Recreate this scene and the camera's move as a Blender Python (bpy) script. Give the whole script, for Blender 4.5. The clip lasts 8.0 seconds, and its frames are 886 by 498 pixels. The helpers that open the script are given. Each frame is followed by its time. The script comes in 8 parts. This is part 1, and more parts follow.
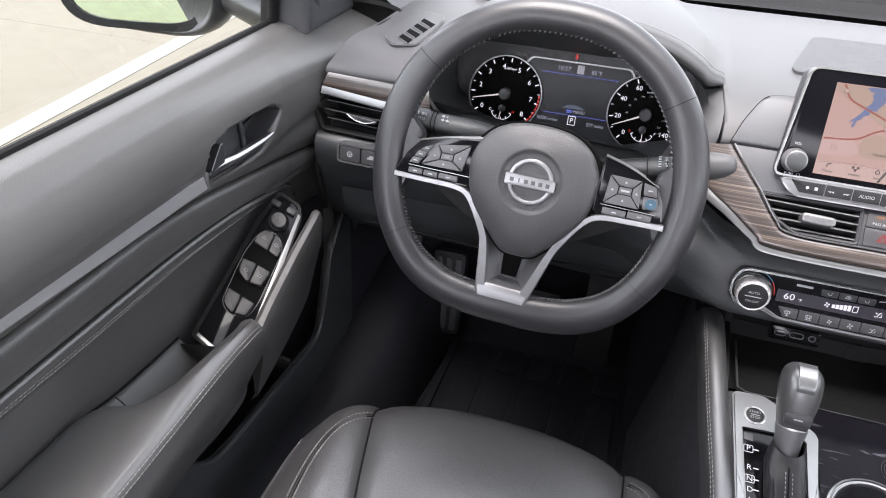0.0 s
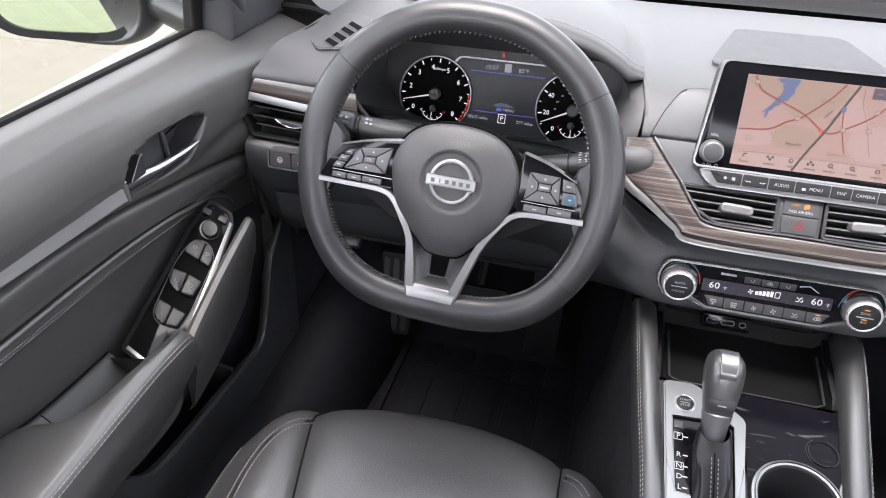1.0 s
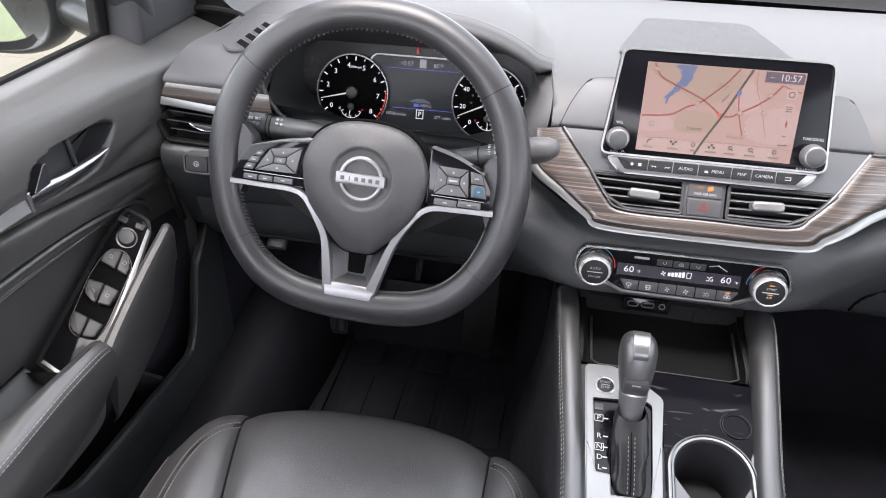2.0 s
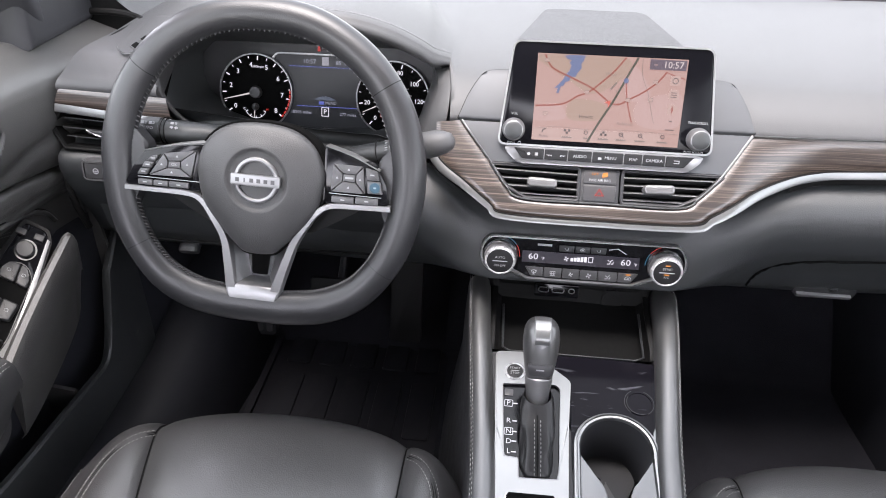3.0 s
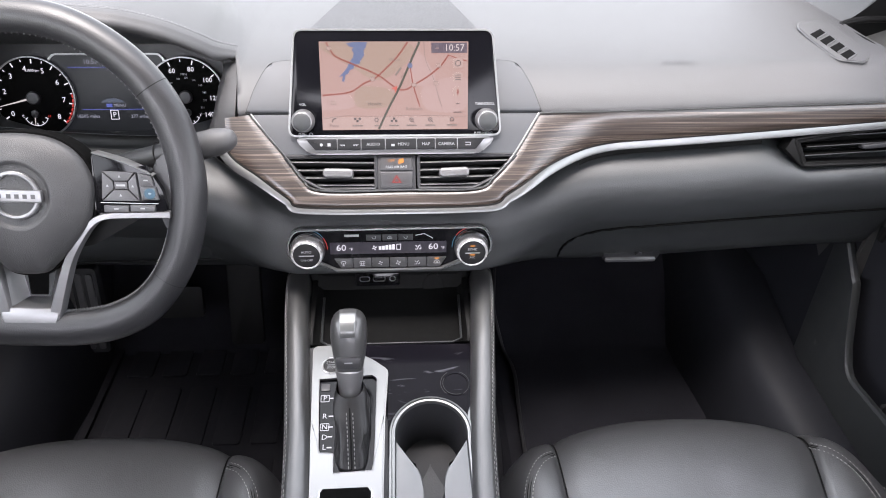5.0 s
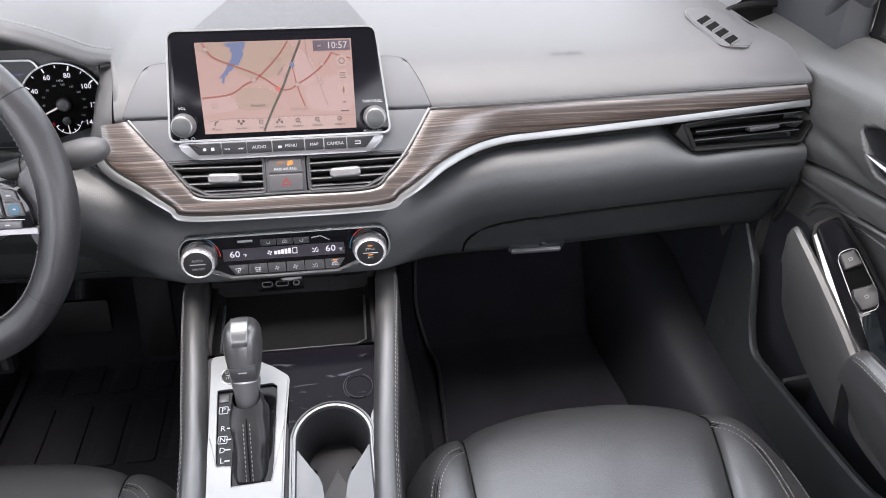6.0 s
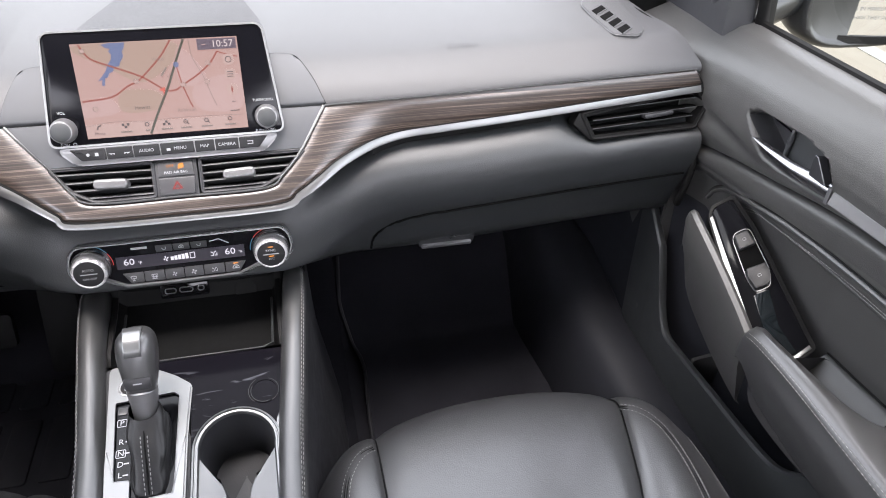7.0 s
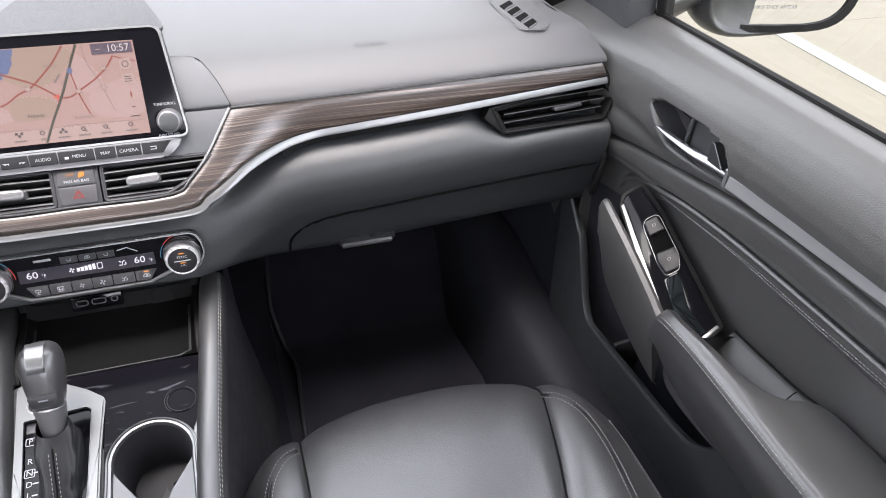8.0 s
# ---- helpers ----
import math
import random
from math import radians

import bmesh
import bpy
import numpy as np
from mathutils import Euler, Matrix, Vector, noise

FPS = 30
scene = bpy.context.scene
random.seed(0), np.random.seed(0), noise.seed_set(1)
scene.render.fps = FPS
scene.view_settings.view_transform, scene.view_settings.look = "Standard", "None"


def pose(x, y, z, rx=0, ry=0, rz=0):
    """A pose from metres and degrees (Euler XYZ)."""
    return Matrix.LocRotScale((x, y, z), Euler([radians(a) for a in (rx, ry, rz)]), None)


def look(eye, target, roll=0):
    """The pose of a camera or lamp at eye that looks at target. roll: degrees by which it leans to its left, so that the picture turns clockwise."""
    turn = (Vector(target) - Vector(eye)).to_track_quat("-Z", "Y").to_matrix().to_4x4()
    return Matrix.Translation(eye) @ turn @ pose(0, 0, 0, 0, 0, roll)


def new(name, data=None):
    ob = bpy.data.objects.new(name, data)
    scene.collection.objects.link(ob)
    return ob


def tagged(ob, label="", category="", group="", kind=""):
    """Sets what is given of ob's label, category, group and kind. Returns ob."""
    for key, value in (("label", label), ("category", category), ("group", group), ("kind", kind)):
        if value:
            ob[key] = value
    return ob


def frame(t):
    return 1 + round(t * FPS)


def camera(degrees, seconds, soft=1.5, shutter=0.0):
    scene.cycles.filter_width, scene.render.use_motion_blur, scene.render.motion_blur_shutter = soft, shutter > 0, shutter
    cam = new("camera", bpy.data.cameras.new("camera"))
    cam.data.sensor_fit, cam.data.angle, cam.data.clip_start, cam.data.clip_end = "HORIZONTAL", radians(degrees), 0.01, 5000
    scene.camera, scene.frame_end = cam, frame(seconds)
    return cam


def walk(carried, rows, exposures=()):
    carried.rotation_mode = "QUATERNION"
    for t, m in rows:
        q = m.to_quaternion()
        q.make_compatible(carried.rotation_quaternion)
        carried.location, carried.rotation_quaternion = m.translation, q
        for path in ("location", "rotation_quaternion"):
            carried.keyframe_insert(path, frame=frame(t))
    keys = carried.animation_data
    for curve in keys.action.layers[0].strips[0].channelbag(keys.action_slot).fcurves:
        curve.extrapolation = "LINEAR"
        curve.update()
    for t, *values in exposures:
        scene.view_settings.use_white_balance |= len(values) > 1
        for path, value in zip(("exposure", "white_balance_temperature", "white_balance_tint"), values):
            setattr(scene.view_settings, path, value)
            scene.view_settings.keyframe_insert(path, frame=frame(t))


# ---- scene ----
cam = camera(64.9, 8.0, 1.0)
PATH = [
    (0, (-0.267, -0.773, 1.255), (-0.736, 0.832, 0.158), 2.8),
    (0.5, (-0.249, -0.766, 1.259), (-0.689, 0.845, 0.158), 2.5),
    (1, (-0.214, -0.758, 1.261), (-0.615, 0.865, 0.163), 1.9),
    (1.5, (-0.188, -0.754, 1.262), (-0.541, 0.879, 0.163), 1.5),
    (3, (-0.1, -0.749, 1.271), (-0.266, 0.901, 0.153), 0.9),
    (3.5, (-0.071, -0.746, 1.276), (-0.172, 0.902, 0.147), 0.9),
    (4, (-0.038, -0.743, 1.271), (-0.061, 0.909, 0.144), 1.0),
    (4.5, (-0.012, -0.739, 1.273), (0.034, 0.906, 0.135), 1.2),
    (6, (0.083, -0.728, 1.274), (0.34, 0.88, 0.113), 1.3),
    (6.5, (0.116, -0.73, 1.275), (0.431, 0.863, 0.107), 1.3),
    (7, (0.141, -0.735, 1.274), (0.536, 0.838, 0.104), 1.7),
    (7.5, (0.161, -0.743, 1.277), (0.617, 0.812, 0.104), 1.8),
    (8, (0.183, -0.75, 1.277), (0.71, 0.782, 0.104), 2.0),
]
walk(cam, [(t, look(eye, target, roll)) for t, eye, target, roll in PATH])

# ---- light ----
world = bpy.data.worlds.new("world")
scene.world = world
world.use_nodes = True
wn = world.node_tree.nodes
sky = wn.new("ShaderNodeTexSky")
sky.sky_type, sky.sun_disc = "NISHITA", False
sky.sun_elevation, sky.sun_rotation = radians(76), radians(205)
sky.air_density, sky.dust_density = 1.0, 1.2
grey = wn.new("ShaderNodeHueSaturation")
grey.inputs["Saturation"].default_value = 0.22
world.node_tree.links.new(sky.outputs[0], grey.inputs["Color"])
world.node_tree.links.new(grey.outputs[0], wn["Background"].inputs[0])
wn["Background"].inputs[1].default_value = 0.15
sun = new("sun", bpy.data.lights.new("sun", "SUN"))
sun.data.energy, sun.data.angle, sun.data.color = 0.45, radians(34), (1, 0.95, 0.88)
sun.matrix_world = look((-0.6, -1.3, 6), (0, 0, 0))
scene.view_settings.exposure = 4.12
scene.view_settings.use_white_balance = True
scene.view_settings.white_balance_temperature = 6550
scene.view_settings.white_balance_tint = 18


# ---- materials ----
def material(name, base, rough=0.5, metal=0.0, var=0.15, scale=6.0, grain=0.0, grain_scale=900.0, coat=0.0, spec=0.5, cells=False, stretch=(1, 1, 1), wrinkle=0.0, coat_rough=0.04, patchy=0.2):
    """Principled surface with broad tone and roughness variation and a fine grain bump."""
    m = bpy.data.materials.new(name)
    m.use_nodes = True
    n, l = m.node_tree.nodes, m.node_tree.links
    b = n["Principled BSDF"]
    b.inputs["Metallic"].default_value = metal
    b.inputs["Coat Weight"].default_value = coat
    b.inputs["Coat Roughness"].default_value = coat_rough
    b.inputs["Specular IOR Level"].default_value = spec
    co = n.new("ShaderNodeTexCoord")
    mp = n.new("ShaderNodeMapping")
    mp.inputs["Scale"].default_value = stretch
    l.new(co.outputs["Object"], mp.inputs[0])
    broad = n.new("ShaderNodeTexNoise")
    broad.inputs["Scale"].default_value, broad.inputs["Detail"].default_value = scale, 6
    l.new(mp.outputs[0], broad.inputs["Vector"])
    mix = n.new("ShaderNodeMix")
    mix.data_type = "RGBA"
    mix.inputs["A"].default_value = (*[c * (1 - var) for c in base], 1)
    mix.inputs["B"].default_value = (*[min(1, c * (1 + var)) for c in base], 1)
    l.new(broad.outputs["Fac"], mix.inputs["Factor"])
    l.new(mix.outputs["Result"], b.inputs["Base Color"])
    rm = n.new("ShaderNodeMapRange")
    rm.inputs["To Min"].default_value, rm.inputs["To Max"].default_value = max(0.02, rough * (1 - patchy)), min(1, rough * (1 + patchy))
    fine = n.new("ShaderNodeTexNoise")
    fine.inputs["Scale"].default_value, fine.inputs["Detail"].default_value = scale * 7, 5
    l.new(mp.outputs[0], fine.inputs["Vector"])
    l.new(fine.outputs["Fac"], rm.inputs["Value"])
    l.new(rm.outputs[0], b.inputs["Roughness"])
    if grain:
        g = n.new("ShaderNodeTexVoronoi" if cells else "ShaderNodeTexNoise")
        g.inputs["Scale"].default_value = grain_scale
        l.new(mp.outputs[0], g.inputs["Vector"])
        bump = n.new("ShaderNodeBump")
        bump.inputs["Strength"].default_value, bump.inputs["Distance"].default_value = grain, 0.0006
        l.new(g.outputs["Distance" if cells else "Fac"], bump.inputs["Height"])
        l.new(bump.outputs[0], b.inputs["Normal"])
        if wrinkle:
            fold = n.new("ShaderNodeTexNoise")
            fold.inputs["Scale"].default_value, fold.inputs["Detail"].default_value, fold.inputs["Distortion"].default_value = 16, 2, 0.8
            l.new(mp.outputs[0], fold.inputs["Vector"])
            soft = n.new("ShaderNodeBump")
            soft.inputs["Strength"].default_value, soft.inputs["Distance"].default_value = wrinkle, 0.006
            l.new(fold.outputs["Fac"], soft.inputs["Height"])
            l.new(soft.outputs[0], bump.inputs["Normal"])
    return m


def glow(name, colour, strength=1.0):
    m = bpy.data.materials.new(name)
    m.use_nodes = True
    b = m.node_tree.nodes["Principled BSDF"]
    b.inputs["Base Color"].default_value = (0.02, 0.02, 0.02, 1)
    b.inputs["Roughness"].default_value = 0.3
    b.inputs["Specular IOR Level"].default_value = 0.15
    b.inputs["Emission Color"].default_value = (*colour, 1)
    b.inputs["Emission Strength"].default_value = strength * 0.047
    return m


def wood_material():
    m = material("dark_open_grain_wood", (0.1, 0.07, 0.05), 0.4, 0, 0.1, 5, coat=1.0, coat_rough=0.25, patchy=0.08)
    n, l = m.node_tree.nodes, m.node_tree.links
    co = n.new("ShaderNodeTexCoord")
    mp = n.new("ShaderNodeMapping")
    mp.inputs["Scale"].default_value = (3.2, 60, 620)
    l.new(co.outputs["Object"], mp.inputs[0])
    a = n.new("ShaderNodeTexNoise")
    a.inputs["Scale"].default_value, a.inputs["Detail"].default_value, a.inputs["Roughness"].default_value = 1.0, 10, 0.72
    l.new(mp.outputs[0], a.inputs["Vector"])
    ramp = n.new("ShaderNodeValToRGB")
    e = ramp.color_ramp.elements
    e[0].position, e[0].color = 0.44, (0.01, 0.0065, 0.005, 1)
    e[1].position, e[1].color = 0.7, (0.18, 0.142, 0.123, 1)
    mid = e.new(0.53)
    mid.color = (0.036, 0.025, 0.019, 1)
    l.new(a.outputs["Fac"], ramp.inputs[0])
    l.new(ramp.outputs[0], n["Principled BSDF"].inputs["Base Color"])
    bump = n.new("ShaderNodeBump")
    bump.inputs["Strength"].default_value, bump.inputs["Distance"].default_value = 0.25, 0.0005
    l.new(a.outputs["Fac"], bump.inputs["Height"])
    l.new(bump.outputs[0], n["Principled BSDF"].inputs["Normal"])
    return m


def glass_material():
    m = bpy.data.materials.new("window_glass")
    m.use_nodes = True
    n, l = m.node_tree.nodes, m.node_tree.links
    tr, gl, mx, fr = n.new("ShaderNodeBsdfTransparent"), n.new("ShaderNodeBsdfGlossy"), n.new("ShaderNodeMixShader"), n.new("ShaderNodeLayerWeight")
    tr.inputs[0].default_value = (0.5, 0.525, 0.51, 1)
    gl.inputs["Roughness"].default_value = 0.0
    curve = n.new("ShaderNodeMath")
    curve.operation, curve.inputs[1].default_value = "POWER", 5
    gain = n.new("ShaderNodeMath")
    gain.operation, gain.inputs[1].default_value, gain.inputs[2].default_value = "MULTIPLY_ADD", 0.85, 0.04
    l.new(fr.outputs["Facing"], curve.inputs[0])
    l.new(curve.outputs[0], gain.inputs[0])
    l.new(gain.outputs[0], mx.inputs[0])
    l.new(tr.outputs[0], mx.inputs[1])
    l.new(gl.outputs[0], mx.inputs[2])
    l.new(mx.outputs[0], n["Material Output"].inputs[0])
    return m


PAD = material("grey_soft_dash_plastic", (0.048, 0.048, 0.0493), 0.55, 0, 0.04, 4, 0.25, 1400, cells=True, patchy=0.03)
SOFT = material("black_soft_plastic", (0.023, 0.0252, 0.0262), 0.42, 0, 0.12, 5, 0.3, 1300, cells=True, coat=0.1, coat_rough=0.35, spec=0.55)
TRIM = material("charcoal_door_plastic", (0.046, 0.0456, 0.0437), 0.4, 0, 0.1, 5, 0.4, 1000, cells=True, coat=0.25, coat_rough=0.3, spec=0.6, wrinkle=0.03, patchy=0.1)
HARD = material("black_hard_plastic", (0.023, 0.0235, 0.0255), 0.45, 0, 0.15, 7, 0.2, 800, spec=0.35)
LEATHER = material("black_grained_leather", (0.031, 0.031, 0.0317), 0.37, 0, 0.15, 6, 0.34, 700, cells=True, coat=0.85, coat_rough=0.24, spec=0.9, wrinkle=0.14)
SMOOTH = material("smooth_black_leather", (0.034, 0.0342, 0.034), 0.38, 0, 0.12, 6, 0.16, 900, coat=0.7, coat_rough=0.25, spec=0.85, wrinkle=0.06, cells=True)
INSERT = material("dark_grey_leather", (0.05, 0.0498, 0.0478), 0.4, 0, 0.12, 6, 0.25, 900, cells=True, coat=0.45, coat_rough=0.28, spec=0.7, wrinkle=0.05, patchy=0.1)
CARPET = material("black_carpet", (0.017, 0.017, 0.0208), 0.95, 0, 0.4, 12, 0.8, 700, spec=0.1)
MAT = material("black_rubber_mat", (0.0172, 0.0172, 0.0205), 0.5, 0, 0.3, 9, 0.3, 500, spec=0.14)
# black plastic; the blue in its base colour stands in for a bluish sheen
KICK = material("black_sill_plastic_sheen_tint", (0.017, 0.0178, 0.0215), 0.42, 0, 0.15, 7, 0.2, 800, spec=0.32)
KNOBFACE = material("matt_black_knob_face", (0.013, 0.013, 0.014), 0.5, 0, 0.1, 20, spec=0.25)
WING = material("brushed_grey_metal_plate", (0.135, 0.137, 0.138), 0.36, 0.75, 0.06, 24)
SILVER = material("satin_silver_trim", (0.22, 0.224, 0.222), 0.33, 0.7, 0.05, 20)
SATIN = material("satin_silver_paint", (0.205, 0.209, 0.208), 0.33, 0.9, 0.05, 20, patchy=0.08)
CHROME = material("polished_chrome", (0.5, 0.5, 0.51), 0.16, 1.0, 0.03, 10)
SCREENGLASS = material("dark_screen_glass", (0.003, 0.003, 0.004), 0.15, 0, 0.2, 14, spec=0.15)
HUBMARK = material("pressed_airbag_mark", (0.022, 0.022, 0.023), 0.5, 0, 0.1, 6)
HUB = material("black_grained_airbag_cover", (0.034, 0.034, 0.0345), 0.44, 0, 0.1, 6, 0.35, 1300, cells=True)
GLOSS = material("piano_black", (0.004, 0.004, 0.005), 0.1, 0, 0.2, 14, spec=0.25)
TRAYSILVER = material("bright_silver_paint", (0.23, 0.23, 0.234), 0.33, 0.7, 0.05, 20)
LEVERCHROME = material("brushed_chrome_pull", (0.3, 0.3, 0.31), 0.2, 0.95, 0.04, 30)
WHEELSILVER = material("bright_satin_wheel_trim", (0.22, 0.22, 0.224), 0.36, 0.7, 0.05, 20)
GREYMETAL = material("grey_metal_tab", (0.15, 0.15, 0.152), 0.32, 0.5, 0.05, 20)
RIML = material("smooth_dark_rim_leather", (0.0145, 0.0148, 0.0162), 0.42, 0, 0.12, 6, 0.2, 800, cells=True, coat=0.22, coat_rough=0.27, spec=0.42)
BOOT = material("matt_black_leather", (0.009, 0.009, 0.0096), 0.45, 0, 0.15, 6, 0.2, 700, cells=True, coat=0.1, coat_rough=0.3, spec=0.42, wrinkle=0.12)
def scuffed():
    m = material("scuffed_gloss_black", (0.006, 0.0055, 0.007), 0.1, 0, 0.5, 16, spec=0.06)
    n, l = m.node_tree.nodes, m.node_tree.links
    co, mp, a, ramp = n.new("ShaderNodeTexCoord"), n.new("ShaderNodeMapping"), n.new("ShaderNodeTexNoise"), n.new("ShaderNodeValToRGB")
    mp.inputs["Scale"].default_value, mp.inputs["Rotation"].default_value = (14, 75, 20), (0, 0, -0.25)
    a.inputs["Scale"].default_value, a.inputs["Detail"].default_value, a.inputs["Distortion"].default_value = 1.0, 5, 1.4
    e = ramp.color_ramp.elements
    e[0].position, e[0].color = 0.63, (0.006, 0.0055, 0.0075, 1)
    e[1].position, e[1].color = 0.73, (0.07, 0.07, 0.08, 1)
    l.new(co.outputs["Object"], mp.inputs[0])
    l.new(mp.outputs[0], a.inputs["Vector"])
    l.new(a.outputs["Fac"], ramp.inputs[0])
    l.new(ramp.outputs[0], n["Principled BSDF"].inputs["Base Color"])
    return m


SCUFF = scuffed()
PANELBLACK = material("gloss_black_switch_panel", (0.005, 0.005, 0.006), 0.06, 0, 0.2, 14, spec=0.16)
RAILSILVER = material("smooth_satin_rail", (0.3, 0.3, 0.304), 0.36, 0.7, 0.03, 8, patchy=0.03)
KNOBRIM = material("bright_chromed_plastic", (0.5, 0.5, 0.505), 0.28, 0.45, 0.04, 20)
# extra gloss for the slab that shapes the sky reflection on the passenger panel
SKYPATCH = material("glossy_reflection_patch", (0.006, 0.008, 0.009), 0.03, 0, 0.1, 14, spec=0.5)
RUBBERGREY = material("dark_grey_cup_rubber", (0.06, 0.06, 0.062), 0.5, 0, 0.2, 30, 0.3, 400)
BUTTON = material("dark_grey_button", (0.03, 0.03, 0.032), 0.45, 0, 0.1, 30)
GREYKEY = material("mid_grey_button", (0.075, 0.075, 0.077), 0.4, 0.2, 0.1, 30)
KEYGREY = material("charcoal_switch_key", (0.024, 0.024, 0.025), 0.4, 0, 0.1, 30, spec=0.3)
PANELGREY = material("silver_grey_panel", (0.066, 0.0685, 0.073), 0.45, 0.25, 0.05, 8, 0.1, 1500, patchy=0.06)
WOOD = wood_material()
THREAD = material("light_grey_thread", (0.34, 0.34, 0.325), 0.8, 0, 0.2, 200)
RIMTHREAD = material("black_waxed_thread", (0.075, 0.075, 0.077), 0.5, 0, 0.2, 200, spec=0.3)
MIDTHREAD = material("mid_grey_thread", (0.2, 0.2, 0.2), 0.8, 0, 0.2, 200)
MESH = material("speaker_mesh_grey", (0.036, 0.036, 0.038), 0.65, 0.1, 0.2, 40, 0.9, 900)
DIALBLACK = material("matt_dial_black", (0.003, 0.003, 0.003), 0.8, 0, 0.1, 30, spec=0.05)
GLASS = glass_material()
MIRROR = material("mirror_glass", (0.9, 0.9, 0.9), 0.01, 1.0, 0.01, 3)
BODY = material("mirror_shell_paint", (0.01, 0.0105, 0.011), 0.3, 0, 0.1, 8)
WKEY = material("grey_wheel_key", (0.065, 0.065, 0.068), 0.42, 0.1, 0.1, 30)
LINER = material("grey_headliner", (0.48, 0.475, 0.465), 0.95, 0, 0.05, 20, 0.5, 900)
RUBBER = material("black_window_rubber", (0.005, 0.005, 0.005), 0.55, 0, 0.2, 20, spec=0.15)
WHITE = glow("white_backlit_print", (0.9, 0.92, 1.0), 1.35)
MIRRORINK = material("grey_mirror_print", (0.16, 0.16, 0.15), 0.6, 0, 0.05, 60)
INK = material("pale_grey_print", (0.28, 0.287, 0.295), 0.6, 0, 0.05, 60)
AMBER = glow("amber_indicator", (1.0, 0.35, 0.05), 1.5)
RED = glow("red_indicator", (0.9, 0.05, 0.04), 0.8)
BLUE = glow("blue_key_print", (0.08, 0.34, 0.55), 0.6)
CONCRETE = material("pale_concrete", (0.099, 0.0885, 0.0645), 0.9, 0, 0.1, 1.2, 0.5, 60)
PAINT = material("white_road_paint", (0.138, 0.136, 0.117), 0.7, 0, 0.06, 5, 0.3, 80)
GRASS = material("mown_grass", (0.045, 0.062, 0.008), 0.9, 0, 0.5, 3, 0.8, 40)


# ---- mesh helpers ----
def plane_frame(o, u, v):
    """Matrix of a flat working plane: u to the right, v up along it, w out of it."""
    u, v = Vector(u).normalized(), Vector(v).normalized()
    w = u.cross(v)
    return Matrix(((u.x, v.x, w.x, o[0]), (u.y, v.y, w.y, o[1]), (u.z, v.z, w.z, o[2]), (0, 0, 0, 1)))


def thing(name, label, category, at=(0, 0, 0), group="", kind=""):
    ob = new(name)
    ob.location = at
    ob.empty_display_size = 0.05
    return tagged(ob, label, category, group, kind)


def part(name, bm, material, parent=None, label="", sharp=38, fix=True):
    """Link a bmesh as one mesh object under a thing or a part. Vertices are in world space."""
    if fix:
        bmesh.ops.recalc_face_normals(bm, faces=bm.faces[:])
    me = bpy.data.meshes.new(name)
    bm.to_mesh(me)
    bm.free()
    for p in me.polygons:
        p.use_smooth = True
    me.set_sharp_from_angle(angle=radians(sharp))
    me.materials.append(material)
    ob = new(name, me)
    if parent:
        base = Vector((0, 0, 0))
        up = parent
        while up:
            base += up.location
            up = up.parent
        ob.parent = parent
        ob.location = -base
    return tagged(ob, label)


def smooth(points, n=6, closed=False):
    """Catmull-Rom curve through the points, n steps a span."""
    p = [Vector(q) for q in points]
    out, m = [], len(p)
    for i in range(m if closed else m - 1):
        a = p[(i - 1) % m] if closed or i else p[0] * 2 - p[1]
        b, c = p[i], p[(i + 1) % m]
        d = p[(i + 2) % m] if closed or i + 2 < m else p[-1] * 2 - p[-2]
        for k in range(n):
            t = k / n
            out.append(0.5 * ((2 * b) + (c - a) * t + (2 * a - 5 * b + 4 * c - d) * t * t + (3 * b - a - 3 * c + d) * t ** 3))
    if not closed:
        out.append(p[-1])
    return out


def sheet(bm, rows, closed_u=False, closed_v=False, caps=False):
    """Quads over a grid of points."""
    vs = [[bm.verts.new(p) for p in r] for r in rows]
    m, n = len(vs), len(vs[0])
    for i in range(m if closed_v else m - 1):
        for j in range(n if closed_u else n - 1):
            bm.faces.new((vs[i][j], vs[i][(j + 1) % n], vs[(i + 1) % m][(j + 1) % n], vs[(i + 1) % m][j]))
    if caps:
        bm.faces.new(vs[0])
        bm.faces.new(vs[-1][::-1])
    return vs


def loft(rows, closed_u=False, closed_v=False, caps=False):
    bm = bmesh.new()
    sheet(bm, rows, closed_u, closed_v, caps)
    return bm


def slab(outline, M, d0, d1, bevel=0.0, seg=2, bm=None):
    """A flat plate of the given outline between two heights of a working plane, its upper rim rounded."""
    bm = bm or bmesh.new()
    lo = [bm.verts.new(M @ Vector((u, v, d0))) for u, v in outline]
    hi = [bm.verts.new(M @ Vector((u, v, d1))) for u, v in outline]
    n = len(outline)
    bm.faces.new(lo[::-1])
    top = bm.faces.new(hi)
    for i in range(n):
        bm.faces.new((lo[i], lo[(i + 1) % n], hi[(i + 1) % n], hi[i]))
    if bevel:
        bmesh.ops.bevel(bm, geom=list(top.edges), offset=bevel, segments=seg, affect="EDGES", profile=0.6)
    return bm


def rim(outer, inner, M, d0, d1, bm=None):
    """A frame between two outlines with as many points each."""
    bm = bm or bmesh.new()
    L = [[bm.verts.new(M @ Vector((u, v, d))) for u, v in o] for o, d in ((outer, d0), (outer, d1), (inner, d1), (inner, d0))]
    n = len(outer)
    for k in range(4):
        a, b = L[k], L[(k + 1) % 4]
        for i in range(n):
            bm.faces.new((a[i], a[(i + 1) % n], b[(i + 1) % n], b[i]))
    return bm


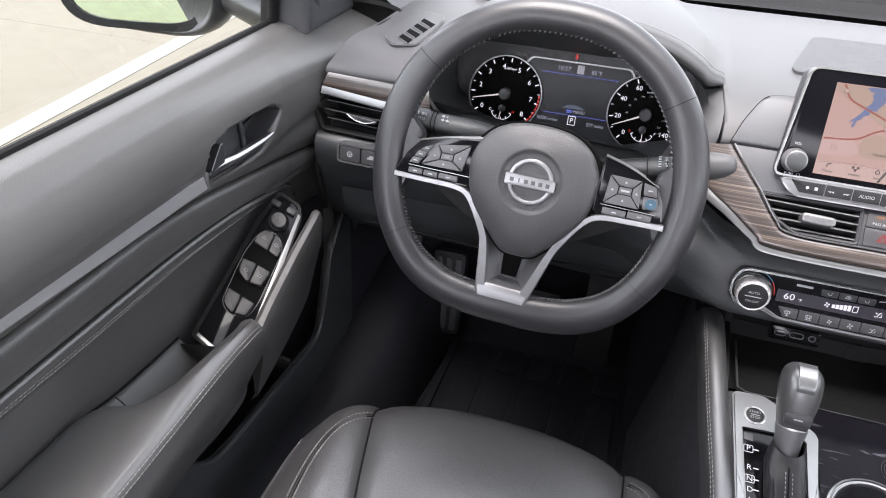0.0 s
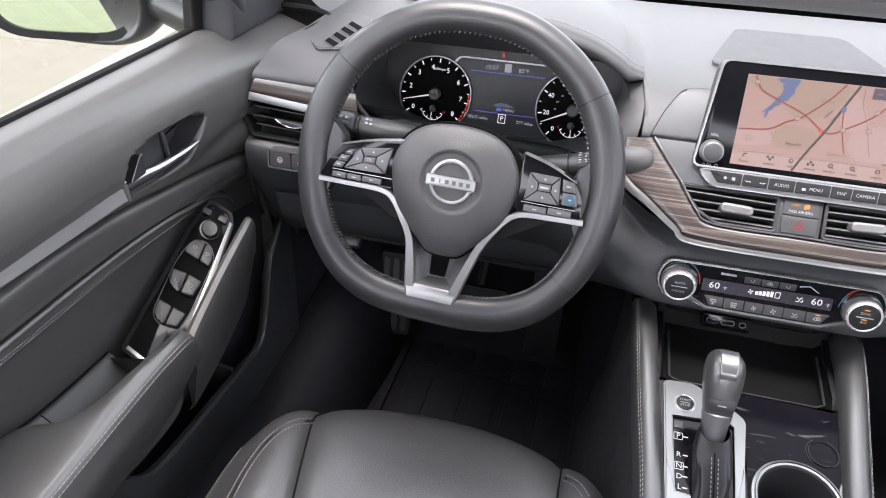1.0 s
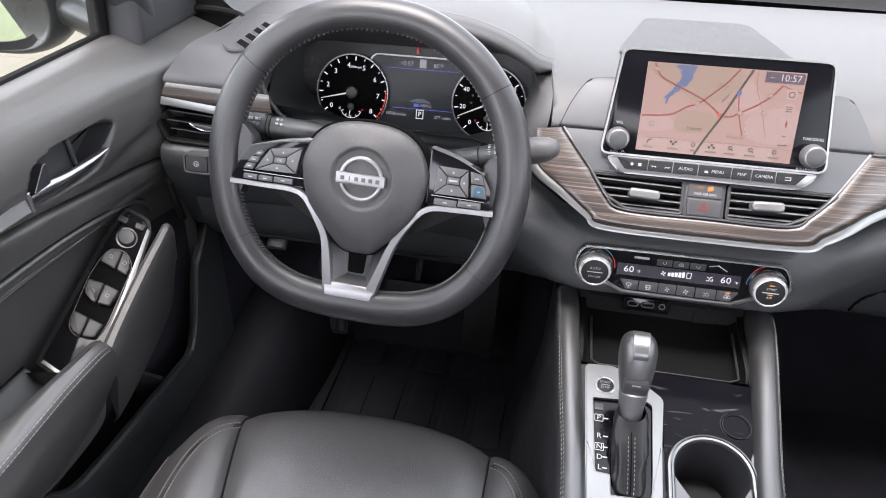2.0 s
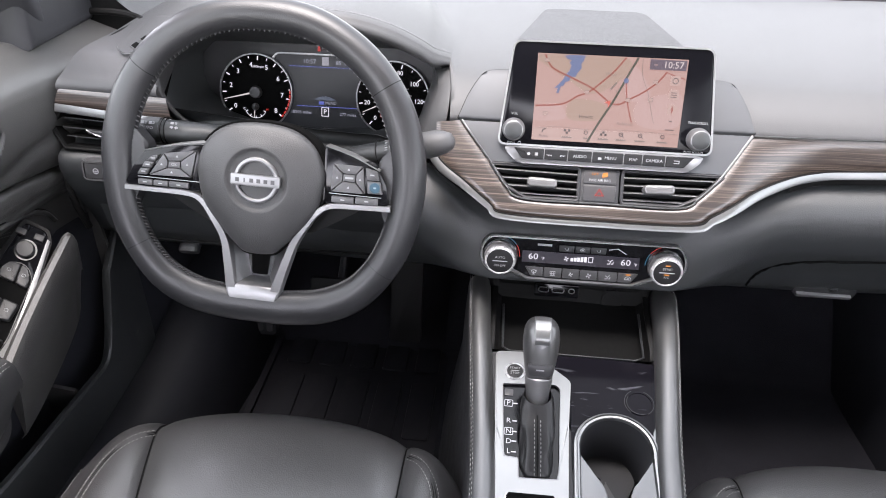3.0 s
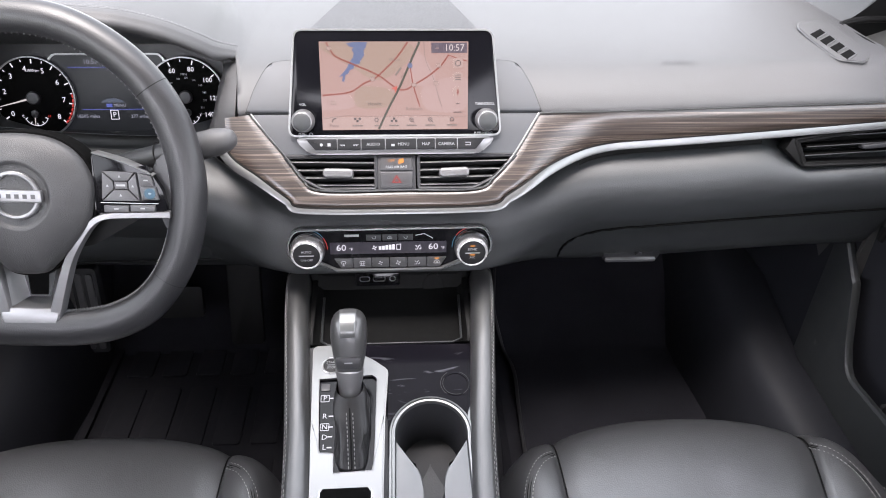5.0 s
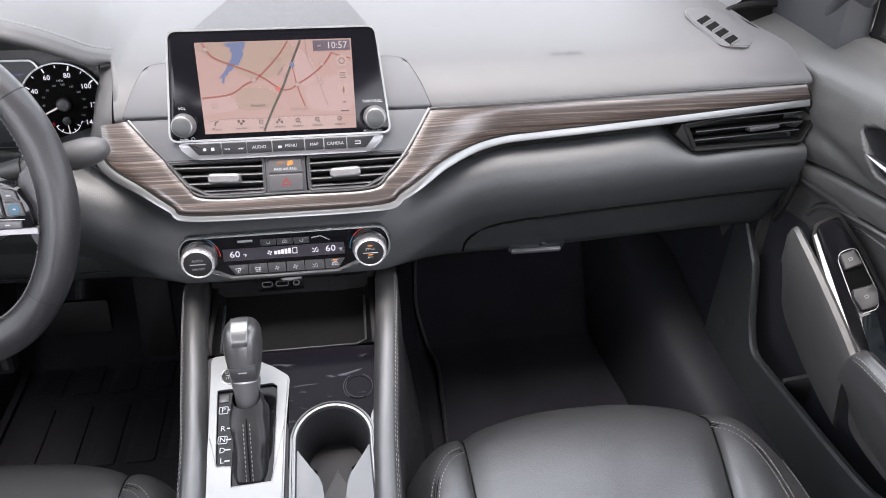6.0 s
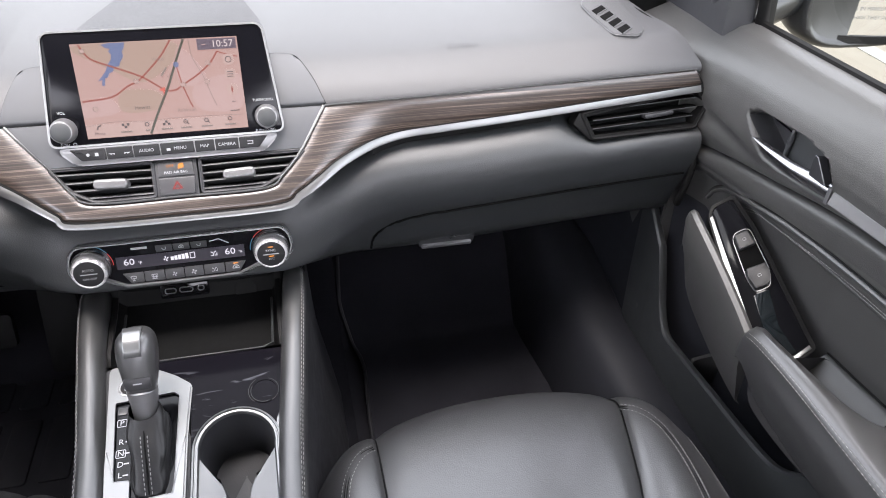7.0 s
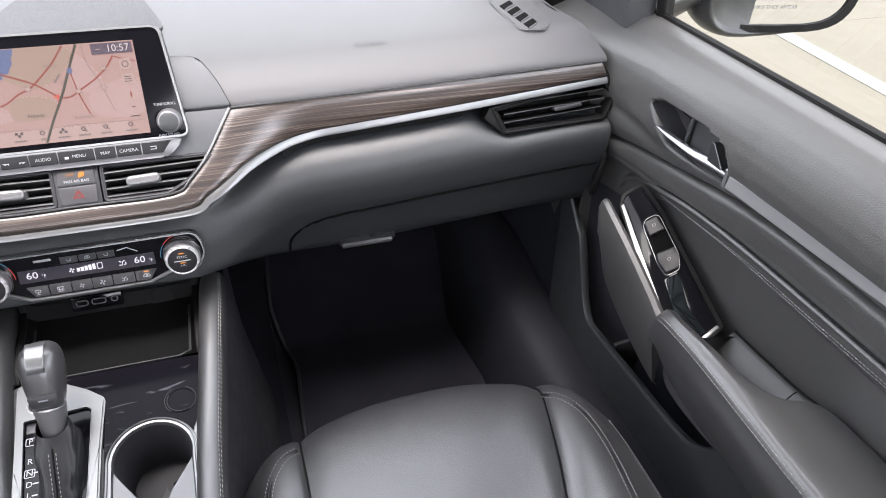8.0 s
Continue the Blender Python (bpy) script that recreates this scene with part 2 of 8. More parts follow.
def box_outline(cu, cv, w, h, r=0.0, n=4):
    if r <= 0:
        return [(cu - w / 2, cv - h / 2), (cu + w / 2, cv - h / 2), (cu + w / 2, cv + h / 2), (cu - w / 2, cv + h / 2)]
    out = []
    for sx, sy, a0 in ((1, -1, -90), (1, 1, 0), (-1, 1, 90), (-1, -1, 180)):
        for k in range(n + 1):
            a = radians(a0 + 90 * k / n)
            out.append((cu + sx * (w / 2 - r) + r * math.cos(a), cv + sy * (h / 2 - r) + r * math.sin(a)))
    return out


def rounded(points, r, n=4):
    """Polygon with its corners rounded."""
    out, m = [], len(points)
    for i in range(m):
        a, b, c = (Vector(points[(i + k) % m]) for k in (-1, 0, 1))
        d1, d2 = (a - b), (c - b)
        k1, k2 = min(r, d1.length * 0.45), min(r, d2.length * 0.45)
        s, e = b + d1.normalized() * k1, b + d2.normalized() * k2
        for k in range(n + 1):
            t = k / n
            q = s * (1 - t) ** 2 + b * 2 * t * (1 - t) + e * t * t
            out.append((q.x, q.y))
    return out


def inset(outline, d):
    """The outline drawn in by d towards its middle."""
    m, out = len(outline), []
    area = sum(outline[i][0] * outline[(i + 1) % m][1] - outline[(i + 1) % m][0] * outline[i][1] for i in range(m))
    s = 1 if area > 0 else -1
    for i in range(m):
        a, b, c = (Vector(outline[(i + k) % m]) for k in (-1, 0, 1))
        t = (c - a)
        t = t.normalized() if t.length > 1e-9 else Vector((1, 0))
        out.append((b.x - t.y * d * s, b.y + t.x * d * s))
    return out


def disc(cu, cv, r, n=32):
    return [(cu + r * math.cos(2 * math.pi * k / n), cv + r * math.sin(2 * math.pi * k / n)) for k in range(n)]


def turned(profile, M, n=40, bm=None, open_top=False):
    """A turned shape: (radius, height) pairs about the w axis of M."""
    bm = bm or bmesh.new()
    rows = [[M @ Vector((r * math.cos(2 * math.pi * k / n), r * math.sin(2 * math.pi * k / n), h)) for k in range(n)] for r, h in profile]
    vs = sheet(bm, rows, closed_u=True)
    if not open_top:
        bm.faces.new(vs[0])
    bm.faces.new(vs[-1][::-1])
    return bm


def sweep(path, profile, closed=False, up=(0, 0, 1), scale=None, bm=None):
    """Carry a closed 2D profile (side, up) along a path."""
    bm = bm or bmesh.new()
    p, rows, n = [Vector(q) for q in path], [], len(path)
    up = Vector(up)
    for i in range(n):
        a = p[(i - 1) % n] if closed or i else p[0]
        b = p[(i + 1) % n] if closed or i < n - 1 else p[-1]
        t = (b - a).normalized()
        side = t.cross(up).normalized()
        over = side.cross(t)
        k = scale(i / (n - 1)) if scale else 1
        rows.append([p[i] + side * (u * k) + over * (v * k) for u, v in profile])
    sheet(bm, rows, closed_u=True, closed_v=closed, caps=not closed)
    return bm


def oval(a, b, n=16):
    return [(a * math.cos(2 * math.pi * k / n), b * math.sin(2 * math.pi * k / n)) for k in range(n)]


def stitches(name, path, parent, out=(0, 0, 1), gap=0.0068, r=0.00055, mat=None, cover=0.68):
    """A row of short raised thread stitches along a path."""
    bm = bmesh.new()
    p = [Vector(q) for q in path]
    out = Vector(out).normalized()
    lens = [0]
    for a, b in zip(p, p[1:]):
        lens.append(lens[-1] + (b - a).length)

    def at(s):
        for i in range(len(p) - 1):
            if s <= lens[i + 1]:
                return p[i].lerp(p[i + 1], (s - lens[i]) / max(1e-9, lens[i + 1] - lens[i]))
        return p[-1]

    for k in range(int(lens[-1] / gap)):
        a, b = at(k * gap), at((k + cover) * gap)
        t = (b - a).normalized()
        side = t.cross(out).normalized()
        m = (a + b) / 2 + out * r
        ring = []
        for q, s in ((a, 0.4), (m, 1.0), (b, 0.4)):
            ring.append([q + side * r * s * x + out * r * s * y for x, y in ((1, 0), (0, 1), (-1, 0), (0, -0.6))])
        sheet(bm, ring, closed_u=True, caps=True)
    return tagged(part(name, bm, mat or THREAD, parent, sharp=80), kind="stuff")


def words(text, size, M, u, v, w, mat, parent, name="lettering", align="CENTER", turn=0.0, squeeze=1.0):
    """Built-in lettering laid on a working plane."""
    cu = bpy.data.curves.new("text", "FONT")
    cu.body, cu.size, cu.align_x, cu.align_y = text, size, align, "CENTER"
    cu.resolution_u = 2
    tmp = new("text", cu)
    me = bpy.data.meshes.new_from_object(tmp.evaluated_get(bpy.context.evaluated_depsgraph_get()))
    bpy.data.objects.remove(tmp)
    bpy.data.curves.remove(cu)
    me.name = name
    me.transform(M @ Matrix.Translation((u, v, w)) @ Matrix.Rotation(radians(turn), 4, "Z") @ Matrix.Diagonal((squeeze, 1, 1, 1)))
    me.materials.clear()
    me.materials.append(mat)
    ob = new(name, me)
    base, up = Vector((0, 0, 0)), parent
    while up:
        base += up.location
        up = up.parent
    ob.parent, ob.location = parent, -base
    return ob


def bars(M, items, w, mat, parent, name="print", thick=0.0003):
    """Small flat bars: (u, v, width, height)."""
    bm = bmesh.new()
    for u, v, a, b in items:
        slab(box_outline(u, v, a, b), M, w, w + thick, bm=bm)
    return part(name, bm, mat, parent)


def ribbon(pts, width, M, w, mat, parent, name):
    """A flat line of even width on a working plane."""
    p = [Vector((*q, 0)) for q in pts]
    rows = []
    for i in range(len(p)):
        t = (p[min(i + 1, len(p) - 1)] - p[max(i - 1, 0)]).normalized()
        s = Vector((-t.y, t.x, 0)) * width / 2
        rows.append([M @ (p[i] + s + Vector((0, 0, w))), M @ (p[i] - s + Vector((0, 0, w)))])
    return part(name, loft(rows), mat, parent)


def ease(a, b, x):
    t = min(1, max(0, (x - a) / (b - a)))
    return t * t * (3 - 2 * t)


def between(table, x):
    """Linear reading of a table of (x, value) rows."""
    if x <= table[0][0]:
        return table[0][1]
    for (a, p), (b, q) in zip(table, table[1:]):
        if x <= b:
            return p + (q - p) * (x - a) / (b - a)
    return table[-1][1]


X, Y, Z = Vector((1, 0, 0)), Vector((0, 1, 0)), Vector((0, 0, 1))
SCREEN = plane_frame((0.012, 0.0405, 0.962), X, (0, 0.0325, 0.0945))
WHEEL = plane_frame((-0.372, -0.087, 0.912), X, (0, 0.07, 0.185)) @ Matrix.Rotation(radians(-2.2), 4, "Z")
CLIMATE = plane_frame((0, -0.0115, 0.7688), X, (0, 0.3, 0.954)) @ Matrix.Diagonal((1, 1.045, 1, 1))
FASCIA = plane_frame((0.012, 0, 0.86), X, (0, 0.045, 0.064))
DECK = plane_frame((0, -0.08, 0.66), X, (0, 1, 0.2))
DIAL = plane_frame((-0.382, 0.155, 0.9), X, (0, 0.03, 0.1))
SIDE = plane_frame((0, 0.047, 0.915), X, (0, 0.3, 1))


# ---- ground ----
def ground():
    bm = bmesh.new()
    sheet(bm, [[(x, y, -0.02) for x in (-400, -40, 40, 400)] for y in (-400, -40, 40, 400)])
    tagged(part("ground", bm, GRASS), "wide flat mown grass ground around the lot", "ground", kind="structure")
    bm = bmesh.new()
    xs, ys = [-9, -5.5, -2, 1.5, 5, 9, 13], [-18, -14.5, -11, -8, -4.5, -1, 2.5, 6, 9.5, 13]
    for x0, x1 in zip(xs, xs[1:]):
        for y0, y1 in zip(ys if x0 > 1 else ys[4:], ys[1:] if x0 > 1 else ys[5:]):
            slab([(x0 + 0.0012, y0 + 0.0012), (x1 - 0.0012, y0 + 0.0012), (x1 - 0.0012, y1 - 0.0012), (x0 + 0.0012, y1 - 0.0012)], Matrix(), -0.1, 0.0, 0.0008, 1, bm)
    tagged(part("pavement", bm, CONCRETE), "pale beige concrete parking lot slabs", "pavement", kind="structure")
    for x, tilt in ((-2.81, 5.1), (3.225, -4.8)):
        line = part("parking_line", slab(box_outline(0, 0, 0.11, 9), pose(x, 2, 0.0, 0, 0, tilt), 0.0, 0.004), PAINT)
        tagged(line, "painted white parking bay line on concrete", "line marking", kind="structure")


ground()


# ---- car shell ----
def shell():
    car = thing("cabin_shell", "car cabin shell with grey headliner and black carpet", "car shell", (0, -0.5, 0.2), kind="structure")
    # carpeted floor with a raised tunnel and toe board
    prof = [(-0.72, 0.36), (-0.64, 0.3), (-0.58, 0.28), (-0.2, 0.28), (-0.16, 0.34), (-0.13, 0.42), (0.13, 0.42), (0.16, 0.34), (0.2, 0.28), (0.58, 0.28), (0.64, 0.3), (0.72, 0.36)]
    rows = [[(x, y, z + max(0, y - 0.3) * 0.9) for x, z in prof] for y in (-1.75, -1.0, -0.4, 0.0, 0.3, 0.45, 0.62)]
    part("carpet", loft(rows), CARPET, car, "black carpet")
    # firewall, bulkhead behind and roof
    part("firewall", slab([(-0.8, 0.25), (0.8, 0.25), (0.8, 0.962), (-0.8, 0.962)], plane_frame((0, 0.63, 0), X, Z), -0.02, 0.0), CARPET, car)
    part("rear_panel", slab([(-0.75, 0.25), (0.75, 0.25), (0.75, 1.02), (-0.75, 1.02)], plane_frame((0, -1.75, 0), X, Z), -0.03, 0.0), TRIM, car)
    # headliner
    bm, stations = bmesh.new(), ((-0.2, 0.56, 1.375), (-0.24, 0.57, 1.386), (-0.27, 0.575, 1.392), (-0.36, 0.585, 1.406), (-0.58, 0.595, 1.421), (-0.74, 0.6, 1.428), (-0.8, 0.6, 1.43), (-1.3, 0.585, 1.41), (-1.62, 0.55, 1.35))
    cols = [-1, -0.88, -0.78, -0.66, -0.62, -0.3, 0, 0.3, 0.62, 0.66, 0.78, 0.88, 1]
    vs = [[bm.verts.new((w * q, y, z - 0.05 * abs(q) ** 3)) for q in cols] for y, w, z in stations]
    for i in range(len(stations) - 1):
        for j in range(len(cols) - 1):
            bm.faces.new((vs[i][j], vs[i][j + 1], vs[i + 1][j + 1], vs[i + 1][j]))
    roof = part("roof", bm, LINER, car, "plain grey fabric headliner")
    roof.modifiers.new("skin", "SOLIDIFY").thickness = 0.03
    for s in (-1, 1):
        # rocker trim beside each front seat, and the kick panel ahead of it
        rows = []
        for y in (-1.75, -0.9, -0.4, -0.1, 0.1, 0.25, 0.4, 0.6):
            up = 0.10 * ease(0.05, 0.35, y)
            inn = 0.02 * ease(0.0, 0.3, y)
            rows.append([(s * (x - inn), y, z + up * ease(0.3, 0.45, z)) for x, z in ((0.575, 0.28), (0.585, 0.34), (0.6, 0.395), (0.62, 0.425), (0.65, 0.437), (0.69, 0.437), (0.705, 0.42), (0.71, 0.3))])
        part("rocker_trim", loft([smooth(r, 4) for r in rows]), KICK, car)
        part("kick_panel", loft([[(s * (0.70 - 0.05 * ease(0.1, 0.5, y)), y, z) for z in (0.3, 0.5, 0.7, 0.9)] for y in (0.1, 0.3, 0.45, 0.62)]), KICK, car)
        # pillar foot beside the dash top, and the dark joint around the dash end
        foot = [[(s * (x + 0.0), y, z + 0.12 * ease(0.25, 0.6, y) * ease(0.62, 0.75, x)) for x, z in ((0.615, 0.955), (0.635, 0.975), (0.66, 0.99), (0.69, 1.02), (0.72, 1.07), (0.75, 1.14))] for y in (0.222, 0.23, 0.3, 0.4, 0.5, 0.62)]
        part("pillar_foot", loft([smooth(r, 3) for r in foot]), PAD, car, "grey pillar trim")
        part("foot_front", loft([[(s * x, 0.2235, z) for x, z in ((0.615, 0.955), (0.635, 0.974), (0.66, 0.989), (0.69, 1.019), (0.72, 1.069), (0.75, 1.139))], [(s * x, 0.2235, 0.84) for x in (0.615, 0.635, 0.66, 0.69, 0.72, 0.75)]]), RUBBER, car)
        joint = [(0.693, 0.036, 0.733), (0.694, 0.028, 0.765), (0.697, 0.027, 0.803), (0.697, 0.036, 0.826), (0.693, 0.041, 0.852), (0.698, 0.041, 0.869), (0.704, 0.042, 0.886), (0.69, 0.046, 0.913), (0.679, 0.06, 0.934), (0.662, 0.099, 0.962), (0.65, 0.146, 0.973), (0.644, 0.2, 0.975), (0.647, 0.216, 0.979), (0.68, 0.219, 0.985), (0.74, 0.219, 0.985)]
        part("joint", sweep(smooth([(s * (x - 0.005), y, z + 0.001) for x, y, z in joint], 4), oval(0.005, 0.005, 8)), RUBBER, car)
        # pillars
        part("windscreen_pillar", sweep(smooth([(s * 0.73, 0.62, 0.95), (s * 0.69, 0.3, 1.12), (s * 0.62, -0.05, 1.3), (s * 0.57, -0.25, 1.38)], 5), oval(0.045, 0.04, 12)), TRIM, car)
        part("centre_pillar", sweep([(s * 0.76, -0.74, 0.4), (s * 0.75, -0.74, 0.98), (s * 0.6, -0.76, 1.4)], box_outline(0, 0, 0.1, 0.06, 0.02)), TRIM, car)
        part("rear_door_trim", slab([(-1.75, 0.3), (-0.78, 0.3), (-0.78, 0.96), (-1.75, 0.96)], plane_frame((s * 0.76, 0, 0), Y, Z), -0.02, 0.02), TRIM, car)
        part("rear_pillar", sweep([(s * 0.72, -1.72, 0.9), (s * 0.55, -1.55, 1.36)], box_outline(0, 0, 0.16, 0.06, 0.02)), TRIM, car)
        part("roof_rail", sweep(smooth([(s * 0.57, -0.25, 1.37), (s * 0.6, -0.7, 1.4), (s * 0.585, -1.3, 1.385), (s * 0.55, -1.58, 1.33)], 5), oval(0.035, 0.03, 12)), LINER, car)
    ws = part("windscreen", loft([[(s * w, y + 0.06 * (1 - s * s), z) for s in [k / 5 - 1 for k in range(11)]] for y, z, w in ((0.6, 0.955, 0.71), (0.2, 1.17, 0.63), (-0.2, 1.375, 0.56))]), GLASS, car, "clear glass")
    ws.visible_shadow = False
    part("cowl_panel", loft([[(x, y - 0.1 * (x / 0.85) ** 2, z) for x in (-0.95, -0.7, -0.5, -0.2, 0.2, 0.5, 0.7, 0.95)] for y, z in ((0.632, 0.88), (0.632, 0.955), (0.66, 1.015), (0.8, 1.02), (1.3, 0.96))]), RUBBER, car)
    # dark fritted band and black cowl at the glass foot
    part("cowl_band", loft([[(s * 0.7, y + 0.06 * (1 - s * s), z) for s in [k / 5 - 1 for k in range(11)]] for y, z in ((0.505, 0.968), (0.53, 0.972), (0.552, 0.99), (0.575, 1.0), (0.6, 0.962))]), RUBBER, car)


shell()


# ---- dashboard ----
def fascia_y(x, z):
    s = 0.7 * (1 - ease(0.16, 0.3, abs(x)))
    return 0.045 + s * (z - 0.924)


HOOD = [(-0.545, 0.058, 0.962), (-0.53, 0.054, 0.985), (-0.49, 0.042, 1.018), (-0.43, 0.032, 1.042), (-0.36, 0.028, 1.05), (-0.3, 0.032, 1.046), (-0.27, 0.04, 1.038), (-0.24, 0.051, 1.025), (-0.213, 0.07, 1.005), (-0.199, 0.088, 0.99), (-0.182, 0.112, 0.977)]


def dash_half(y):
    return between([(0.0, 0.69), (0.04, 0.682), (0.1, 0.662), (0.15, 0.648), (0.25, 0.64), (0.6, 0.62)], y)


def dashboard():
    dash = thing("dashboard", "grey and black car dashboard with dark wood trim strips", "dashboard", (0, 0.1, 0.8))
    # upper pad
    plain = [(0.052, 0.914), (0.045, 0.9255), (0.049, 0.934), (0.06, 0.946), (0.078, 0.958), (0.102, 0.9675), (0.16, 0.9755), (0.25, 0.98), (0.35, 0.981), (0.45, 0.977), (0.515, 0.971), (0.54, 0.955)]
    xs = [-0.69 + 0.02 * k for k in range(7)] + [-0.556, -0.5465]
    hood = smooth(HOOD, 4)
    hrows = []
    for q in hood:
        y0, z0 = q.y, q.z
        k = 0.85 * (0.3 + 0.7 * ease(-0.5, -0.36, q.x)) * (1 - 0.45 * ease(-0.204, -0.182, q.x))
        prof = [(y0 + 0.05, z0 - 0.022 * k), (y0 + 0.012, z0 - 0.0225 * k), (y0 + 0.0015, z0 - 0.017 * k), (y0 - 0.001, z0 - 0.009 * k), (y0 + 0.004, z0 - 0.002 * k), (y0 + 0.016, z0 + 0.0025)]
        for k in range(1, 7):
            t = k / 6
            yy = y0 + 0.018 + (0.54 - y0 - 0.018) * t
            zz = (z0 + 0.003) + (0.97 - z0) * t ** 1.6 + 0.014 * math.sin(math.pi * t)
            prof.append((yy, zz if k < 6 else 0.955))
        hrows.append((q.x, prof))
    grid = []
    for x in xs:
        grid.append([Vector((math.copysign(min(abs(x), dash_half(y)), x), y, z)) for y, z in plain])
    for x, prof in hrows:
        grid.append([Vector((-0.36 + (x + 0.36) * (1 - 0.3 * ease(0.14, 0.4, y)), y, z)) for y, z in prof])
    for x in [-0.174, -0.168] + [-0.15 + 0.04 * k for k in range(21)] + [0.69]:
        crown = 0.012 * ease(0.19, 0.67, abs(x))
        g = []
        for i, (y, z) in enumerate(plain):
            z2 = z + crown * (1 if i < 3 else 0.6 if i < 6 else 0.3)
            g.append(Vector((math.copysign(min(abs(x), dash_half(y)), x), y, z2)))
        grid.append(g)
    for g in grid[:len(xs)]:
        for i, v in enumerate(g):
            v.z += 0.012 * ease(0.19, 0.67, abs(v.x)) * (1 if i < 3 else 0.6 if i < 6 else 0.3)
    part("upper_pad", loft([smooth(g, 3) for g in grid]), PAD, dash, "light grey grained soft upper pad", sharp=60)
    # stitched seams of the instrument hood
    stitches("hood_stitching", [q + Vector((0, 0.021, 0.0028)) for q in hood[15:]], dash, (0, -0.2, 1), gap=0.0052, r=0.0003, mat=MIDTHREAD, cover=0.78)
    part("hood_seam", sweep([q + Vector((0, 0.0175, 0.0022)) for q in hood[15:]], oval(0.0008, 0.0008, 6)), GREYKEY, dash)

    # lower pad from the bright trim down to the glovebox and knee panel
    mid = [(0.0, 0.835), (0.003, 0.822), (0.005, 0.808), (0.004, 0.797), (0.001, 0.787), (-0.005, 0.771), (-0.011, 0.752), (-0.0145, 0.739), (-0.012, 0.731), (0.02, 0.724), (0.12, 0.72)]
    end = [(0.058, 0.893), (0.075, 0.884), (0.07, 0.872), (0.045, 0.862), (0.024, 0.842), (0.018, 0.815), (0.024, 0.788), (0.031, 0.771), (0.05, 0.735), (0.074, 0.686), (0.14, 0.66)]
    rows = []
    for k in range(47):
        x = -0.69 + 1.38 * k / 46
        a = ease(0.11, 0.27, abs(x))
        lift = 0.03 * ease(0.27, 0.68, abs(x))
        r = []
        for i, ((y0, z0), (y1, z1)) in enumerate(zip(mid, end)):
            top = 1 - i / 10
            z = z0 + (z1 + lift * (0.55 + 0.45 * top) - z0) * a
            z -= (0, 0.02, 0.027, 0.028, 0.013, 0.002, 0, 0, 0, 0, 0)[i] * ease(0.49, 0.535, abs(x))
            r.append((x, y0 + (y1 - y0) * a, z))
        rows.append(smooth(r, 3))
    part("lower_pad", loft(rows), SOFT, dash, "black grained soft lower pad", sharp=60)
    # underside closing panel
    part("lower_cover", loft([[(x, y, z) for x in (-0.69, -0.3, -0.15, 0.15, 0.3, 0.69)] for y, z in ((0.11, 0.69), (0.25, 0.6), (0.45, 0.52), (0.62, 0.5))]), HARD, dash)

    # glovebox lid: seam lines and pull
    def pad_at(x, z):
        a = ease(0.11, 0.27, abs(x))
        lift = 0.03 * ease(0.27, 0.68, abs(x))
        pts = [(y0 + (y1 - y0) * a, z0 + (z1 + lift * (0.55 + 0.45 * (1 - i / 10)) - z0) * a) for i, ((y0, z0), (y1, z1)) in enumerate(zip(mid, end))]
        fine = smooth([(y, zz, 0) for y, zz in pts[3:]], 6)
        return min(fine, key=lambda q: abs(q.y - z)).x
    seam = smooth([(0.236, 0, 0.703), (0.24, 0, 0.728), (0.262, 0, 0.748), (0.308, 0, 0.762), (0.4, 0, 0.7705), (0.565, 0, 0.782), (0.65, 0, 0.787), (0.684, 0, 0.789)], 6)
    seam = [Vector((q.x, pad_at(q.x, q.z) - 0.0016, q.z)) for q in seam]
    lid = part("glovebox_lid", sweep(seam, oval(0.0015, 0.0022, 8), up=(0, -1, 0.2)), DIALBLACK, dash, "glovebox shut line")
    grip = plane_frame((0.348, 0.0715, 0.689), X, (0, -0.45, 1))
    part("pull_recess", slab(box_outline(0, 0.002, 0.082, 0.02, 0.005), grip, -0.01, 0.0015), HARD, lid)
    part("pull", slab(box_outline(0, -0.004, 0.074, 0.007, 0.002), grip, -0.004, 0.006, 0.0015), WHEELSILVER, lid, "silver glovebox pull")
    part("lock", turned([(0.005, 0), (0.005, 0.004), (0.004, 0.005)], grip @ Matrix.Translation((0.008, 0.012, 0)), 16), HARD, lid)

    # wood fascia
    pairs = [((-0.160, 0.925), (-0.190, 0.922)), ((-0.140, 0.904), (-0.186, 0.889)), ((-0.119, 0.883), (-0.151, 0.866)), ((-0.101, 0.862), (-0.117, 0.844)), ((-0.078, 0.850), (-0.098, 0.835)), ((0.015, 0.8495), (0.012, 0.8335)), ((0.107, 0.850), (0.121, 0.835)), ((0.131, 0.862), (0.145, 0.845)), ((0.155, 0.884), (0.172, 0.859)), ((0.187, 0.9245), (0.197, 0.871)), ((0.215, 0.9250), (0.236, 0.881)), ((0.253, 0.9255), (0.27, 0.8855)), ((0.325, 0.927), (0.33, 0.8895)), ((0.471, 0.931), (0.475, 0.900)), ((0.672, 0.937), (0.681, 0.917))]
    inner = smooth([(a[0], a[1], 0) for a, b in pairs[:10]], 6)[:-1] + smooth([(a[0], a[1], 0) for a, b in pairs[9:]], 6)
    outer = smooth([(b[0], b[1], 0) for a, b in pairs], 6)

    def on(p, out=0.0):
        y = fascia_y(p[0], p[1])
        return Vector((p[0], y - out * 0.85, p[1] + out * 0.35))
    rows = []
